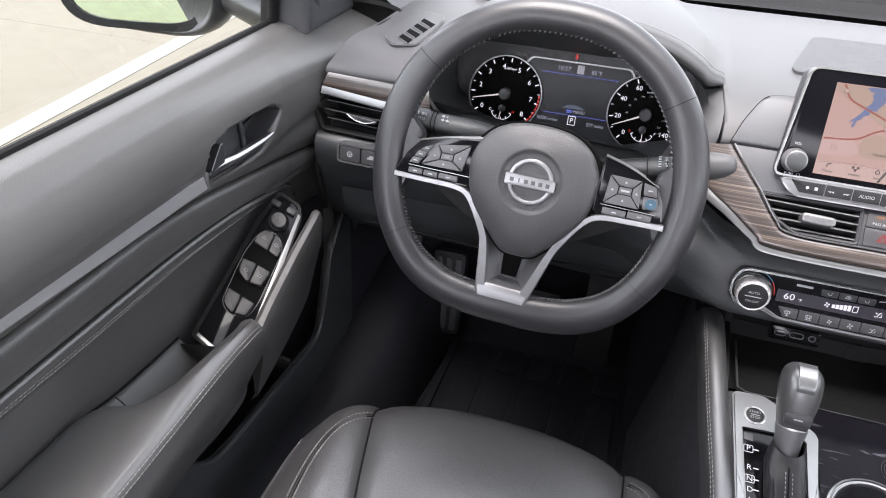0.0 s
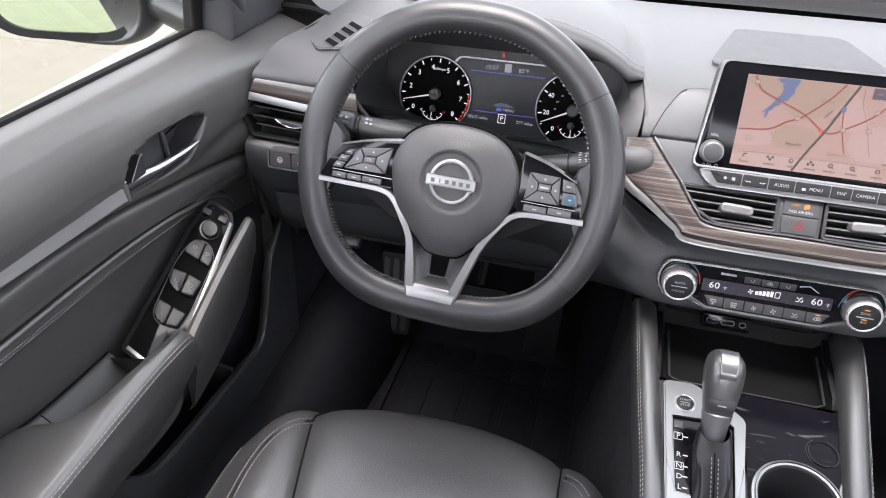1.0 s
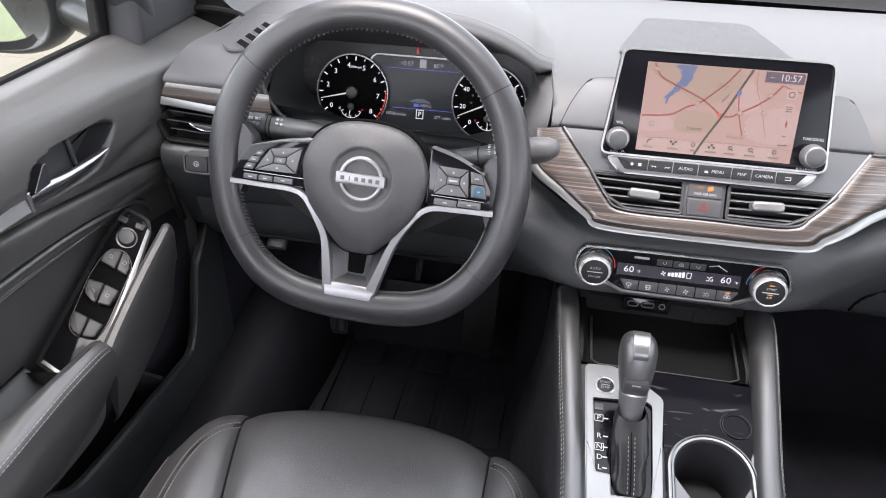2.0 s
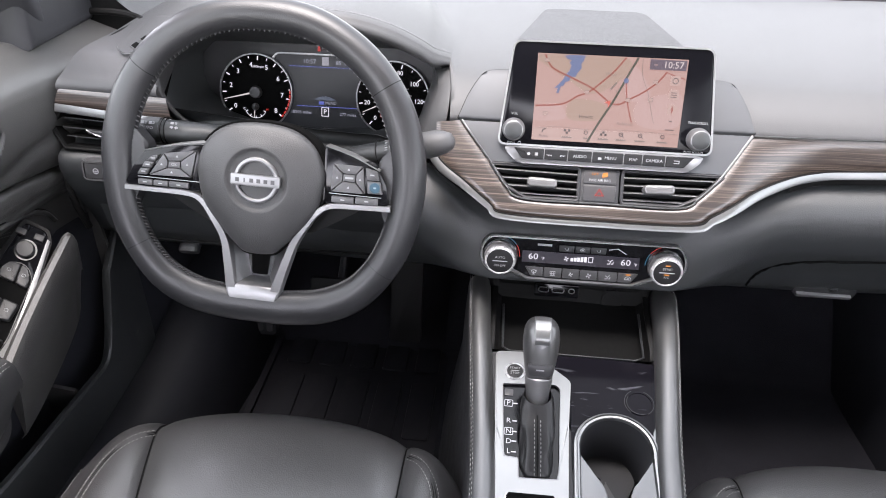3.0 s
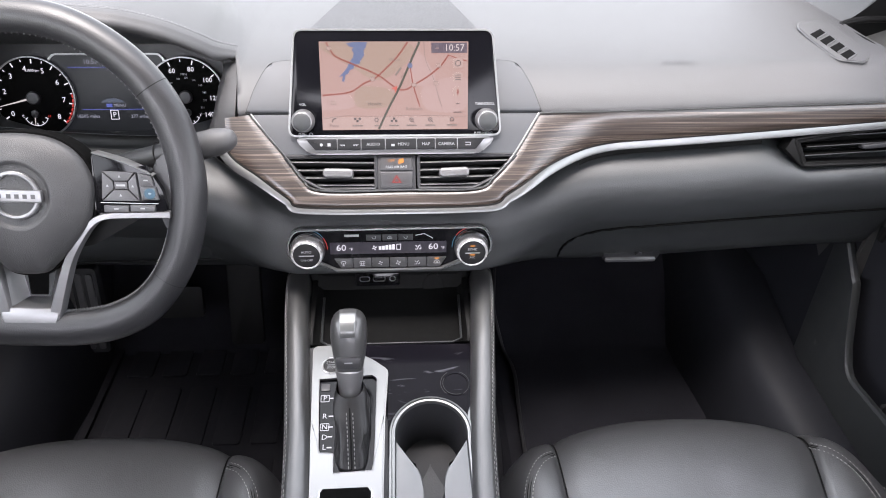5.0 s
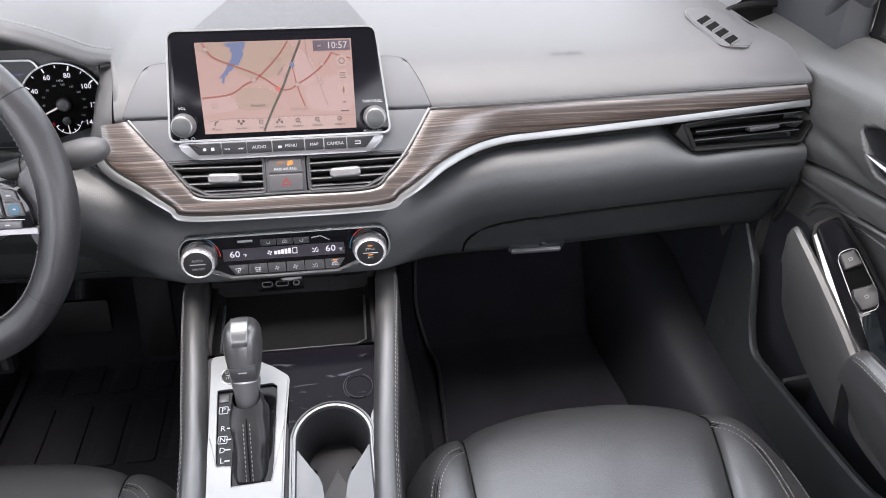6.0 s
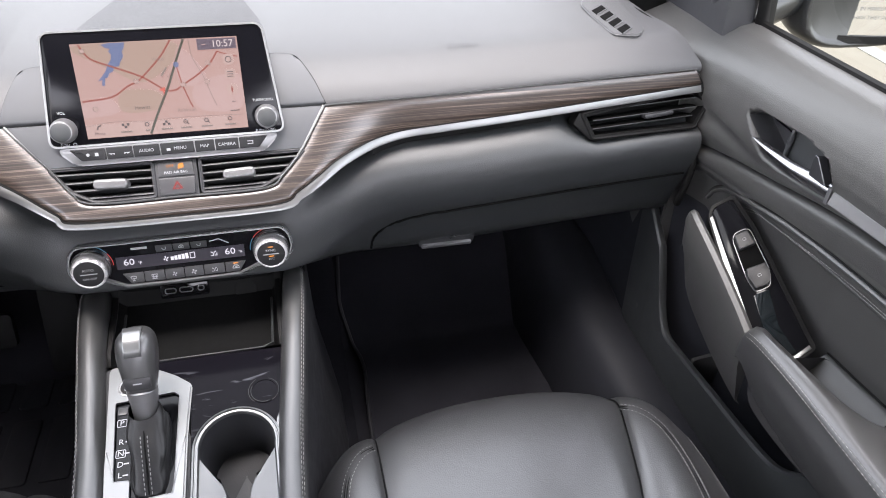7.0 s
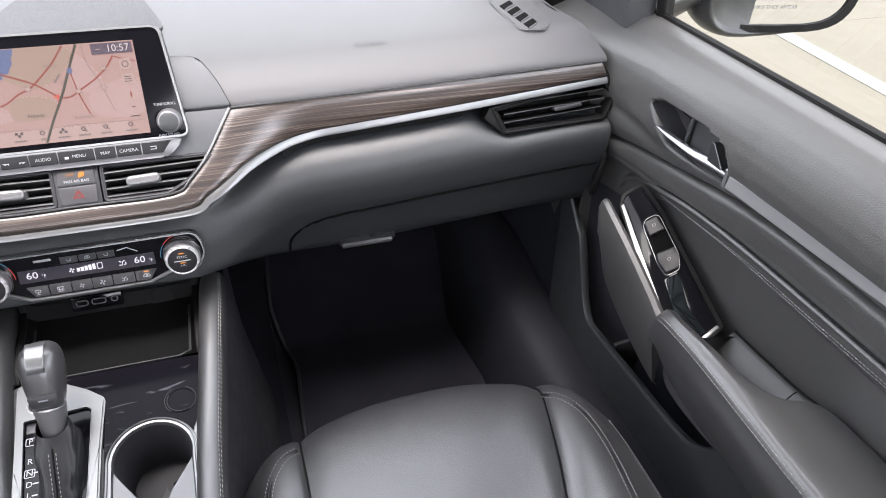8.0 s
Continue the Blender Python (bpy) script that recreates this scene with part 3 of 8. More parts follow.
    for p, q in zip(inner, outer):
        rows.append([on(p, -0.003)] + [on(p.lerp(q, t), 0.0025 * min(1, 6 * min(t, 1 - t)) + 0.0056 * t * ease(0.17, 0.32, abs(p.x))) for t in [k / 8 for k in range(9)]] + [on(q, -0.003)])
    part("wood_trim", loft(rows), WOOD, dash, "dark open-grain wood fascia strip")
    lw = [((-0.676, 0.937), (-0.684, 0.917)), ((-0.6, 0.9345), (-0.6, 0.909)), ((-0.535, 0.932), (-0.53, 0.904))]
    rows = []
    for a, b in lw:
        p, q = Vector((*a, 0)), Vector((*b, 0))
        rows.append([on(p, -0.003)] + [on(p.lerp(q, t), 0.0025 * min(1, 6 * min(t, 1 - t)) + 0.0056 * t * ease(0.17, 0.32, abs(p.x))) for t in [k / 8 for k in range(9)]] + [on(q, -0.003)])
    part("wood_trim", loft(rows), WOOD, dash, "dark open-grain wood fascia strip")

    def bright(line, width, proud, flip, name, mat, label=""):
        rows = []
        for i, p in enumerate(line):
            t = (line[min(i + 1, len(line) - 1)] - line[max(i - 1, 0)]).normalized()
            nrm = Vector((t.y, -t.x, 0)) * flip
            wd = width * (0.58 + 0.42 * ease(0.1, 0.2, abs(p.x)))
            lean = (0.0058 if name == "bright_trim" else 0.0045 if proud > 0.006 else 0.0) * ease(0.17, 0.3, abs(p.x))
            rows.append([on(p + nrm * wd * k, o + lean * max(k, 0.35)) for k, o in ((0, -0.004), (0.02, proud * 0.8), (0.08, proud * 0.86), (0.92, proud), (0.98, proud * 0.94), (1, -0.004))])
        return part(name, loft(rows, caps=False), mat, dash, label, sharp=70)
    bright(outer[5:], 0.0115, 0.006, 1, "bright_trim", SATIN, "satin silver trim strip")
    bright([Vector((*b, 0)) for a, b in lw], 0.0115, 0.006, 1, "bright_trim", SATIN, "satin silver trim strip")
    bright(outer[5:], 0.0014, 0.0064, 1, "trim_line", RUBBER)
    # flat black strip that stands in for the shaded recess under the silver trim
    under = []
    for i, p in enumerate(outer[60:]):
        t = (outer[min(60 + i + 1, len(outer) - 1)] - outer[60 + i - 1]).normalized()
        under.append(p + Vector((t.y, -t.x, 0)) * 0.0112)
    bright([p for p in under if p.x < 0.5], 0.008, 0.0015, 1, "trim_gap_shade", RUBBER)
    bright(inner[:55], 0.0028, 0.0045, -1, "accent_line", SILVER)
    bright(inner[54:], 0.0016, 0.004, -1, "accent_line", SILVER)

    # island panel behind the screen: upper and lower pieces with a fine seam
    arch = smooth([(0.176, 0.0805, 0), (0.171, 0.094, 0), (0.1645, 0.111, 0), (0.151, 0.134, 0), (0.141, 0.1405, 0), (0.125, 0.1425, 0)], 4)
    up = [(p.x, p.y) for p in arch] + [(-p.x, p.y) for p in arch[::-1]]
    part("screen_island", slab(up, FASCIA, -0.06, 0.006, 0.004, 3), PANELGREY, dash, "silver grey moulded panel")
    part("island_seam", sweep([FASCIA @ Vector((u, v, 0.0035)) for u, v in up], oval(0.0011, 0.0011, 6)), RUBBER, dash)
    low = [(-0.172, 0.079), (-0.133, 0.031), (0.145, 0.031), (0.174, 0.079)]
    part("screen_island", slab(low, FASCIA, -0.02, 0.003, 0.0015), PANELGREY, dash, "silver grey moulded panel")

    # middle vents
    def louvre(name, outline, M, slats, depth=0.035, tab=None, frame=0.0025, label="", tab_mat=None):
        v = part(name, rim(outline, inset(outline, frame), M, -depth, 0.002), RUBBER if tab_mat else HARD, dash, label)
        part("vent_frame", sweep([M @ Vector((u, v, 0.001)) for u, v in outline], oval(*((0.0024, 0.0028) if tab_mat else (0.0016, 0.002)), 8), closed=True, up=M.to_3x3() @ Z), RUBBER if tab_mat else HARD, v)
        part("duct", slab(outline, M, -depth - 0.004, -depth), RUBBER if tab_mat else HARD, v)
        for a, b in slats:
            bm = bmesh.new()
            rows = []
            for e in (a, b):
                rows.append([M @ Vector((e[0], e[1] + dv, w)) for dv, w in ((0.0022, -0.003), (0.0012, 0.0005), (-0.0006, 0.0005), (-0.0022, -0.022), (0.0012, -0.022))])
            sheet(bm, rows, closed_u=True, caps=True)
            part("slat", bm, DIALBLACK if tab_mat else BUTTON, v)
            part("slat_edge", slab([(a[0], a[1] - 0.0004), (b[0], b[1] - 0.0004), (b[0], b[1] + 0.0008), (a[0], a[1] + 0.0008)], M, 0.0, 0.0011), BUTTON if tab_mat else SILVER, v)
        if tab:
            cu, cv, w, turn = tab
            T = M @ Matrix.Translation((cu, cv, 0)) @ Matrix.Rotation(radians(turn), 4, "Z")
            part("vent_tab", slab(box_outline(0, 0, w, 0.0062 if tab_mat else 0.0115, 0.003 if tab_mat else 0.0045), T, -0.004, 0.007 if tab_mat else 0.0125, 0.0022 if tab_mat else 0.0035, 3), tab_mat or GREYMETAL, v, "dark sliding vent tab" if tab_mat else "silver sliding vent tab")
        return v
    left = rounded([(-0.1335, 0.0295), (-0.111, 0.0015), (-0.089, -0.0105), (-0.024, -0.0105), (-0.024, 0.0295)], 0.004, 3)
    right = rounded([(0.146, 0.0295), (0.026, 0.0295), (0.026, -0.0105), (0.093, -0.0105), (0.117, 0.0015)], 0.004, 3)
    louvre("air_vent", left, FASCIA, [((-0.128, 0.0225), (-0.026, 0.0205)), ((-0.119, 0.0125), (-0.026, 0.0115)), ((-0.112, 0.0035), (-0.026, 0.0025)), ((-0.095, -0.0055), (-0.026, -0.006))], tab=(-0.069, 0.008, 0.036, -2), label="black louvred air vent with silver tab")
    louvre("air_vent", right, FASCIA, [((0.028, 0.0205), (0.139, 0.0225)), ((0.028, 0.0115), (0.13, 0.0125)), ((0.028, 0.0025), (0.118, 0.0035)), ((0.028, -0.006), (0.1, -0.0055))], tab=(0.069, 0.008, 0.036, 2), label="black louvred air vent with silver tab")
    # side vents, alike at both ends
    for s in (-1, 1):
        o = [(0.5155, -0.0265), (0.5318, -0.0602), (0.6806, -0.056), (0.6976, -0.0266), (0.6824, -0.0035), (0.6, -0.0145)]
        o = rounded([(s * a, b) for a, b in (o if s > 0 else o[::-1])], 0.003, 3)
        vent = louvre("air_vent", o, SIDE, [tuple(sorted(((s * a, b), (s * c, d)))) for a, b, c, d in ((0.529, -0.0245, 0.679, -0.0165), (0.5325, -0.0364, 0.6815, -0.0288), (0.532, -0.0474, 0.6765, -0.0401))], tab=(s * 0.6245, -0.0345, 0.042, s * 5), frame=0.0045, tab_mat=HARD, label="black louvred corner air vent")
        if s < 0:
            smile = [SIDE @ Vector((s * (0.6245 + u), -0.0385 + u * 0.09 + 14 * u * u, 0.0075)) for u in (-0.021, -0.017, -0.01, 0, 0.01, 0.017, 0.021)]
            part("tab_edge", sweep(smooth(smile, 3), oval(0.0011, 0.0011, 8)), CHROME, vent, "curved tab edge")
        # dark flank that runs from the vent towards the middle of the dash
        flank = [(0.5045, -0.0385), (0.53, -0.062), (0.537, -0.06), (0.519, -0.0265), (0.512, -0.0245)]
        part("vent_flank", slab(rounded([(s * a, b) for a, b in (flank if s > 0 else flank[::-1])], 0.002, 2), SIDE, -0.02, 0.002, 0.001), RUBBER, vent)
    # keys between the vents
    keys = part("key_block", slab(box_outline(0, 0.009, 0.046, 0.042, 0.002), FASCIA, -0.02, 0.0015, 0.001), HARD, dash)
    part("airbag_lamp", slab(rounded([(-0.0195, 0.0115), (0.0195, 0.0115), (0.0185, 0.0275), (-0.0185, 0.0275)], 0.0015, 2), FASCIA, -0.002, 0.0028, 0.0006), BUTTON, keys)
    hz = part("hazard_key", slab(rounded([(-0.0185, -0.0095), (0.0185, -0.0095), (0.0195, 0.0095), (-0.0195, 0.0095)], 0.0015, 2), FASCIA, -0.002, 0.0035, 0.0008), BUTTON, keys, "hazard key with red triangle")
    tri = [(-0.006, -0.0035), (0.006, -0.0035), (0, 0.0058)]
    part("triangle", rim(tri, [(u * 0.55, -0.0002 + (v - 0.0003) * 0.55) for u, v in tri], FASCIA, 0.0035, 0.004), RED, hz)
    words("OFF", 0.0048, FASCIA, -0.006, 0.0228, 0.003, AMBER, keys)
    part("airbag_symbol", slab(rounded([(0.002, 0.019), (0.009, 0.0205), (0.0085, 0.026), (0.003, 0.0245)], 0.001, 2), FASCIA, 0.0028, 0.0031), AMBER, keys)
    words("PASS AIR BAG", 0.0042, FASCIA, 0, 0.0155, 0.003, INK, keys)

    # defroster grilles in the upper pad
    for s in (-1, 1):
        M = plane_frame((s * 0.592, 0.157, 0.9798), X, (0, 1, 0.1))
        o = [(0.5705, 0.0915), (0.6035, 0.084), (0.619, 0.105), (0.6225, 0.197), (0.604, 0.214), (0.5735, 0.209), (0.5635, 0.19), (0.564, 0.15)]
        o = rounded([(s * (a - 0.592), b - 0.157) for a, b in (o if s > 0 else o[::-1])], 0.009, 4)
        g = part("defroster_grille", slab(o, M, -0.01, 0.0016, 0.001), PAD, dash, "grey moulded defroster vent")
        part("grille_seam", sweep([M @ Vector((u, v, 0.0002)) for u, v in inset(o, -0.0006)], oval(0.0009, 0.0007, 6), closed=True), GREYKEY, g)
        for k in range(4):
            a, b, c, d = (0.5685 + 0.0037 * k, 0.1655 - 0.0205 * k), (0.5905 + 0.003 * k, 0.1825 - 0.0212 * k), (0.592 + 0.003 * k, 0.168 - 0.0212 * k), (0.571 + 0.0037 * k, 0.1505 - 0.0205 * k)
            q = [(s * (x - 0.592), y - 0.157) for x, y in (a, b, c, d)]
            part("slot", slab(q[::-1] if s > 0 else q, M, 0.0, 0.0021), DIALBLACK, g)
            part("slot_vane", slab([(u, v - 0.0008) for u, v in q[2:]] + [(u, v + 0.0012) for u, v in q[:1:-1]], M, 0.0, 0.003), GREYKEY, g)
    # speaker grilles
    M = plane_frame((0.012, 0.265, 0.9806), X, (0, 1, 0.02))
    part("speaker_grille", slab(rounded([(-0.11, -0.09), (0.11, -0.09), (0.11, -0.068), (0.077, 0.072), (0.066, 0.08), (-0.064, 0.08), (-0.073, 0.07), (-0.11, -0.068)], 0.01), M, -0.01, 0.002, 0.001), MESH, dash, "grey perforated speaker grille")
    M = plane_frame((0.575, 0.37, 0.9815), (1, -0.35, 0), (0.35, 1, 0))
    part("speaker_grille", slab(rounded([(-0.1, -0.02), (0.07, -0.035), (0.06, 0.03), (-0.09, 0.03)], 0.01), M, -0.01, 0.002, 0.001), MESH, dash, "grey perforated speaker grille")
    M = plane_frame((-0.5, 0.35, 0.993), (1, 0.1, 0), (-0.1, 1, 0))
    part("speaker_grille", slab(rounded([(-0.06, -0.02), (0.06, -0.02), (0.05, 0.03), (-0.05, 0.03)], 0.01), M, -0.01, 0.002, 0.001), MESH, dash, "grey perforated speaker grille")
    # embossed mark on the passenger pad
    M = plane_frame((0.367, 0.0955, 0.9705), (1, -0.03, 0.0), (0, 0.94, 0.25))
    words("SRS AIRBAG", 0.0085, M, 0, 0, 0.0007, material("embossed_pad_mark", (0.03, 0.03, 0.032), 0.5), dash, "embossed_mark", squeeze=0.9)
    # keys low on the driver's side
    M = plane_frame((-0.608, 0.0071, 0.842), (1, -0.03, 0), (0, 0.15, 1))
    blk = part("switch_block", rim(rounded(box_outline(0.008, 0, 0.1, 0.0265), 0.005), rounded(box_outline(0.008, 0, 0.0955, 0.022), 0.004), M, -0.02, 0.0025), GREYKEY, dash, "driver side switch block with grey rim")
    for k in (-1, 0, 1):
        c = 0.008 + k * 0.0315
        key = part("key", slab(box_outline(c, 0, 0.0305, 0.0205, 0.003), M, -0.02, 0.002, 0.001), BUTTON, blk)
        if k < 0:
            part("symbol", rim(disc(c, 0, 0.004, 16), disc(c, 0, 0.003, 16), M, 0.002, 0.0026), INK, key)
            bars(M, [(c, 0, 0.006, 0.001), (c, -0.0015, 0.001, 0.0028)], 0.002, INK, key, "symbol")
        else:
            part("symbol", slab([(c - 0.006, -0.002), (c + 0.006, -0.002), (c + 0.006, 0.0005), (c + 0.003, 0.003), (c - 0.002, 0.003), (c - 0.004, 0.0005), (c - 0.006, 0)], M, 0.002, 0.0026), INK, key)


dashboard()


# ---- instrument cluster ----
def cluster():
    c = thing("instrument_cluster", "lit instrument cluster with two round dials and a screen", "instrument cluster", (-0.36, 0.15, 0.9))
    # binnacle throat from the hood lip to the dial face
    lip = [Vector((q.x, q.y + 0.045, q.z - 0.0235 * (0.3 + 0.7 * ease(-0.5, -0.36, q.x)))) for q in smooth(HOOD, 3)]
    lip = lip + [Vector(p) for p in ((-0.19, 0.095, 0.935), (-0.2, 0.085, 0.905), (-0.225, 0.08, 0.865), (-0.28, 0.08, 0.845), (-0.36, 0.08, 0.84), (-0.45, 0.08, 0.845), (-0.5, 0.075, 0.865), (-0.53, 0.065, 0.9), (-0.543, 0.06, 0.925))]
    inner = []
    for q in lip:
        u, v = q.x + 0.382, q.z - 0.9
        u2 = max(-0.152, min(0.185, u * 0.97))
        v2 = max(-0.056, min(0.07, v * 0.75 + 0.002))
        inner.append(DIAL @ Vector((u2, v2, 0)))
    part("binnacle_lip", sweep(smooth([(-0.5, 0.071, 0.87), (-0.53, 0.061, 0.9), (-0.5435, 0.055, 0.93), (-0.5435, 0.052, 0.958), (-0.53, 0.05, 0.978)], 5), oval(0.0035, 0.0035, 10)), PAD, c, "grey binnacle lip")
    part("throat", loft([lip, [a.lerp(b, 0.5) for a, b in zip(lip, inner)], inner], closed_u=True), SOFT, c, "black textured binnacle")
    # light grey cheek on the outside of the binnacle
    outer = [(-0.1775, 0.118, 0.968), (-0.1765, 0.1, 0.9645), (-0.1765, 0.073, 0.952), (-0.177, 0.053, 0.934), (-0.181, 0.049, 0.912), (-0.194, 0.054, 0.865)]
    inner = [(-0.201, 0.12, 0.96), (-0.197, 0.106, 0.957), (-0.193, 0.081, 0.947), (-0.199, 0.064, 0.928), (-0.208, 0.06, 0.9), (-0.222, 0.06, 0.868)]
    rows = [[Vector(p) + Vector((0.002, 0.03, 0)) for p in outer], [Vector(p) for p in outer], [(Vector(p) + Vector(q)) / 2 + Vector((0, -0.003, 0)) for p, q in zip(outer, inner)], [Vector(q) for q in inner], [Vector(q) + Vector((-0.003, 0.012, 0)) for q in inner], [Vector(q) + Vector((-0.012, 0.05, 0)) for q in inner]]
    part("cheek", loft([smooth(r, 4) for r in rows]), PAD, c, "grey side cheek")
    face = [(-0.155, -0.06), (0.19, -0.06), (0.19, 0.075), (-0.155, 0.075)]
    part("face", slab(face, DIAL, -0.012, -0.004), HARD, c)
    disp = part("display", slab(rounded([(-0.05, -0.05), (0.092, -0.05), (0.09, 0.056), (-0.048, 0.056)], 0.004), DIAL, -0.004, -0.001), glow("dim_blue_black_display", (0.035, 0.04, 0.05), 0.35), c, "dim driver information display")
    part("display_rim", rim(rounded([(-0.0535, -0.045), (0.0955, -0.045), (0.0955, 0.0505), (0.0885, 0.0582), (-0.0455, 0.0582), (-0.0535, 0.0505)], 0.004), rounded([(-0.051, -0.043), (0.093, -0.043), (0.093, 0.0495), (0.087, 0.0565), (-0.044, 0.0565), (-0.051, 0.0495)], 0.004), DIAL, -0.003, 0.001), SATIN, disp)
    faint = glow("faint_display_print", (0.6, 0.64, 0.78), 0.7)
    dim = glow("dim_blue_line", (0.16, 0.22, 0.8), 0.7)
    bars(DIAL, [(0.023, 0.0405, 0.105, 0.0008)], -0.0008, dim, disp, "line")
    bars(DIAL, [(0.0245, -0.0135, 0.086, 0.0008)], -0.0008, dim, disp, "line")
    words("10:57", 0.0085, DIAL, 0.0, 0.0473, -0.0005, faint, disp)
    words("85°F", 0.0078, DIAL, 0.0445, 0.0467, -0.0005, faint, disp)
    bars(DIAL, [(0.0225, 0.0485, 0.0095, 0.0115)], -0.0008, glow("pale_icon", (0.7, 0.72, 0.8), 0.5), disp, "icon")
    words("P", 0.0095, DIAL, 0.0218, -0.0205, -0.0003, WHITE, disp)
    part("gear_box", rim(box_outline(0.0218, -0.0205, 0.0105, 0.0125), box_outline(0.0218, -0.0205, 0.009, 0.011), DIAL, -0.0008, -0.0003), WHITE, disp)
    words("18505 miles", 0.0062, DIAL, -0.0126, -0.0223, -0.0003, faint, disp)
    words("277 miles", 0.0062, DIAL, 0.0545, -0.0229, -0.0003, faint, disp)
    words("MENU", 0.0058, DIAL, 0.03, -0.0083, -0.0003, faint, disp)
    bars(DIAL, [(0.0165, -0.0083, 0.0075, 0.0045)], -0.0006, dim, disp, "icon")
    hump = [(0.006 + 0.031 * k / 10, -0.0045 + 0.0055 * math.sin(math.pi * k / 10) ** 0.7) for k in range(11)]
    part("car_icon", slab(hump, DIAL, -0.0009, -0.0005), glow("slate_icon", (0.16, 0.2, 0.28), 0.6), disp)

    needle_m = glow("needle_white", (1, 0.97, 0.95), 0.8)

    def dial(name, cu, r, labels, size, needle, label, low, low_needle, red=None):
        M = DIAL @ Matrix.Translation((cu + 0.0012, 0.0026, 0.004))
        d = part(name, turned([(r, -0.008), (r, -0.0015), (0.001, -0.0015)], M, 56), DIALBLACK, c, label)
        part("bezel", rim(disc(0, 0, r + 0.0009, 56), disc(0, 0, r - 0.0007, 56), M, -0.003, 0.0012), WHEELSILVER, d, "chrome dial ring")
        bm, n = bmesh.new(), len(labels)
        a0, a1 = labels[0][1], labels[-1][1]
        size *= 1.12
        steps = (n - 1) * 2
        for k in range(steps + 1):
            a = radians(a0 + (a1 - a0) * k / steps)
            e = Vector((math.cos(a), math.sin(a)))
            s = Vector((-e.y, e.x)) * (0.0007 if k % 2 == 0 else 0.0004)
            p, q = e * (r - 0.0025), e * (r - (0.008 if k % 2 == 0 else 0.0055))
            slab([(p.x + s.x, p.y + s.y), (q.x + s.x, q.y + s.y), (q.x - s.x, q.y - s.y), (p.x - s.x, p.y - s.y)], M, -0.0012, -0.0008, bm=bm)
        part("scale", bm, WHITE, d)
        for text, a in labels:
            if text:
                words(text, size, M, (r * 0.72) * math.cos(radians(a)), (r * 0.72) * math.sin(radians(a)), -0.0008, WHITE, d, "numeral")
        if red:
            bm = bmesh.new()
            for k in range(7):
                a = radians(red[0] + (red[1] - red[0]) * k / 6)
                e = Vector((math.cos(a), math.sin(a)))
                s = Vector((-e.y, e.x)) * 0.0022
                p, q = e * (r - 0.0022), e * (r - 0.0042)
                slab([(p.x + s.x, p.y + s.y), (q.x + s.x, q.y + s.y), (q.x - s.x, q.y - s.y), (p.x - s.x, p.y - s.y)], M, -0.001, -0.0006, bm=bm)
            part("red_zone", bm, RED, d)
        a = radians(needle)
        e = Vector((math.cos(a), math.sin(a)))
        s = Vector((-e.y, e.x))
        p, q = e * 0.006, e * (r * 0.9)
        part("needle", slab([(p.x + s.x * 0.0012, p.y + s.y * 0.0012), (q.x + s.x * 0.0004, q.y + s.y * 0.0004), (q.x - s.x * 0.0004, q.y - s.y * 0.0004), (p.x - s.x * 0.0012, p.y - s.y * 0.0012)], M, 0.003, 0.0038), needle_m, d)
        part("hub", turned([(0.0085, -0.001), (0.0085, 0.004), (0.007, 0.0055), (0.002, 0.006)], M, 24), BUTTON, d)
        # small gauge at the foot
        S = M @ Matrix.Translation((low[0], low[1], 0))
        arc = []
        for k in range(9):
            b = radians(205 + 130 * k / 8)
            arc.append((0.0158 * math.cos(b), 0.0158 * math.sin(b)))
        ribbon(arc, 0.0007, S, -0.0006, WHITE, d, "small_scale")
        for k in (0, 2, 4, 6, 8):
            u, v = arc[k]
            ribbon([(u, v), (u * 0.78, v * 0.78)], 0.001, S, -0.0006, WHITE, d, "small_mark")
        b = radians(low_needle)
        part("small_needle", slab([(0.0006, 0.002), (-0.0006, 0.002), (-0.0004 + 0.015 * math.cos(b), 0.015 * math.sin(b)), (0.0004 + 0.015 * math.cos(b), 0.015 * math.sin(b))], S, 0.001, 0.0016), needle_m, d)
        part("small_hub", turned([(0.005, -0.001), (0.005, 0.0022), (0.003, 0.003)], S, 18), BUTTON, d)
        return d, M, S
    d, M, S = dial("tachometer", -0.077, 0.0515, [("0", 214), ("", 191), ("2", 168), ("3", 133), ("4", 100), ("5", 65), ("6", 31), ("7", -5), ("8", -42)], 0.0085, 194, "black rev counter dial with white figures", (-0.0015, -0.0205), 262, (2, -40))
    words("x1000rpm", 0.0044, M, 0.003, 0.0345, -0.0008, WHITE, d)
    words("C", 0.005, S, -0.0165, -0.0035, -0.0008, WHITE, d)
    words("H", 0.005, S, 0.0165, -0.0035, -0.0008, RED, d)
    d, M, S = dial("speedometer", 0.117, 0.0505, [("0", 228), ("20", 190), ("40", 152), ("60", 114), ("80", 75), ("100", 36), ("120", -3), ("140", -40)], 0.0078, 205, "black speedometer dial with white figures", (0.0, -0.0205), 275)
    words("MPH", 0.004, M, 0.0, 0.029, -0.0008, INK, d)
    for k in range(11):
        a = radians(205 - 24 * k)
        words(str(20 + 20 * k), 0.0034, M, 0.0245 * math.cos(a), 0.0245 * math.sin(a), -0.0008, INK, d, "minor_numeral")
    words("km/h", 0.0036, M, 0.021, -0.022, -0.0008, INK, d)
    words("E", 0.005, S, -0.0165, -0.0035, -0.0008, RED, d)
    words("F", 0.005, S, 0.0165, -0.0035, -0.0008, WHITE, d)
    lamp = DIAL @ Matrix.Translation((0.0148, 0.0648, 0.003))
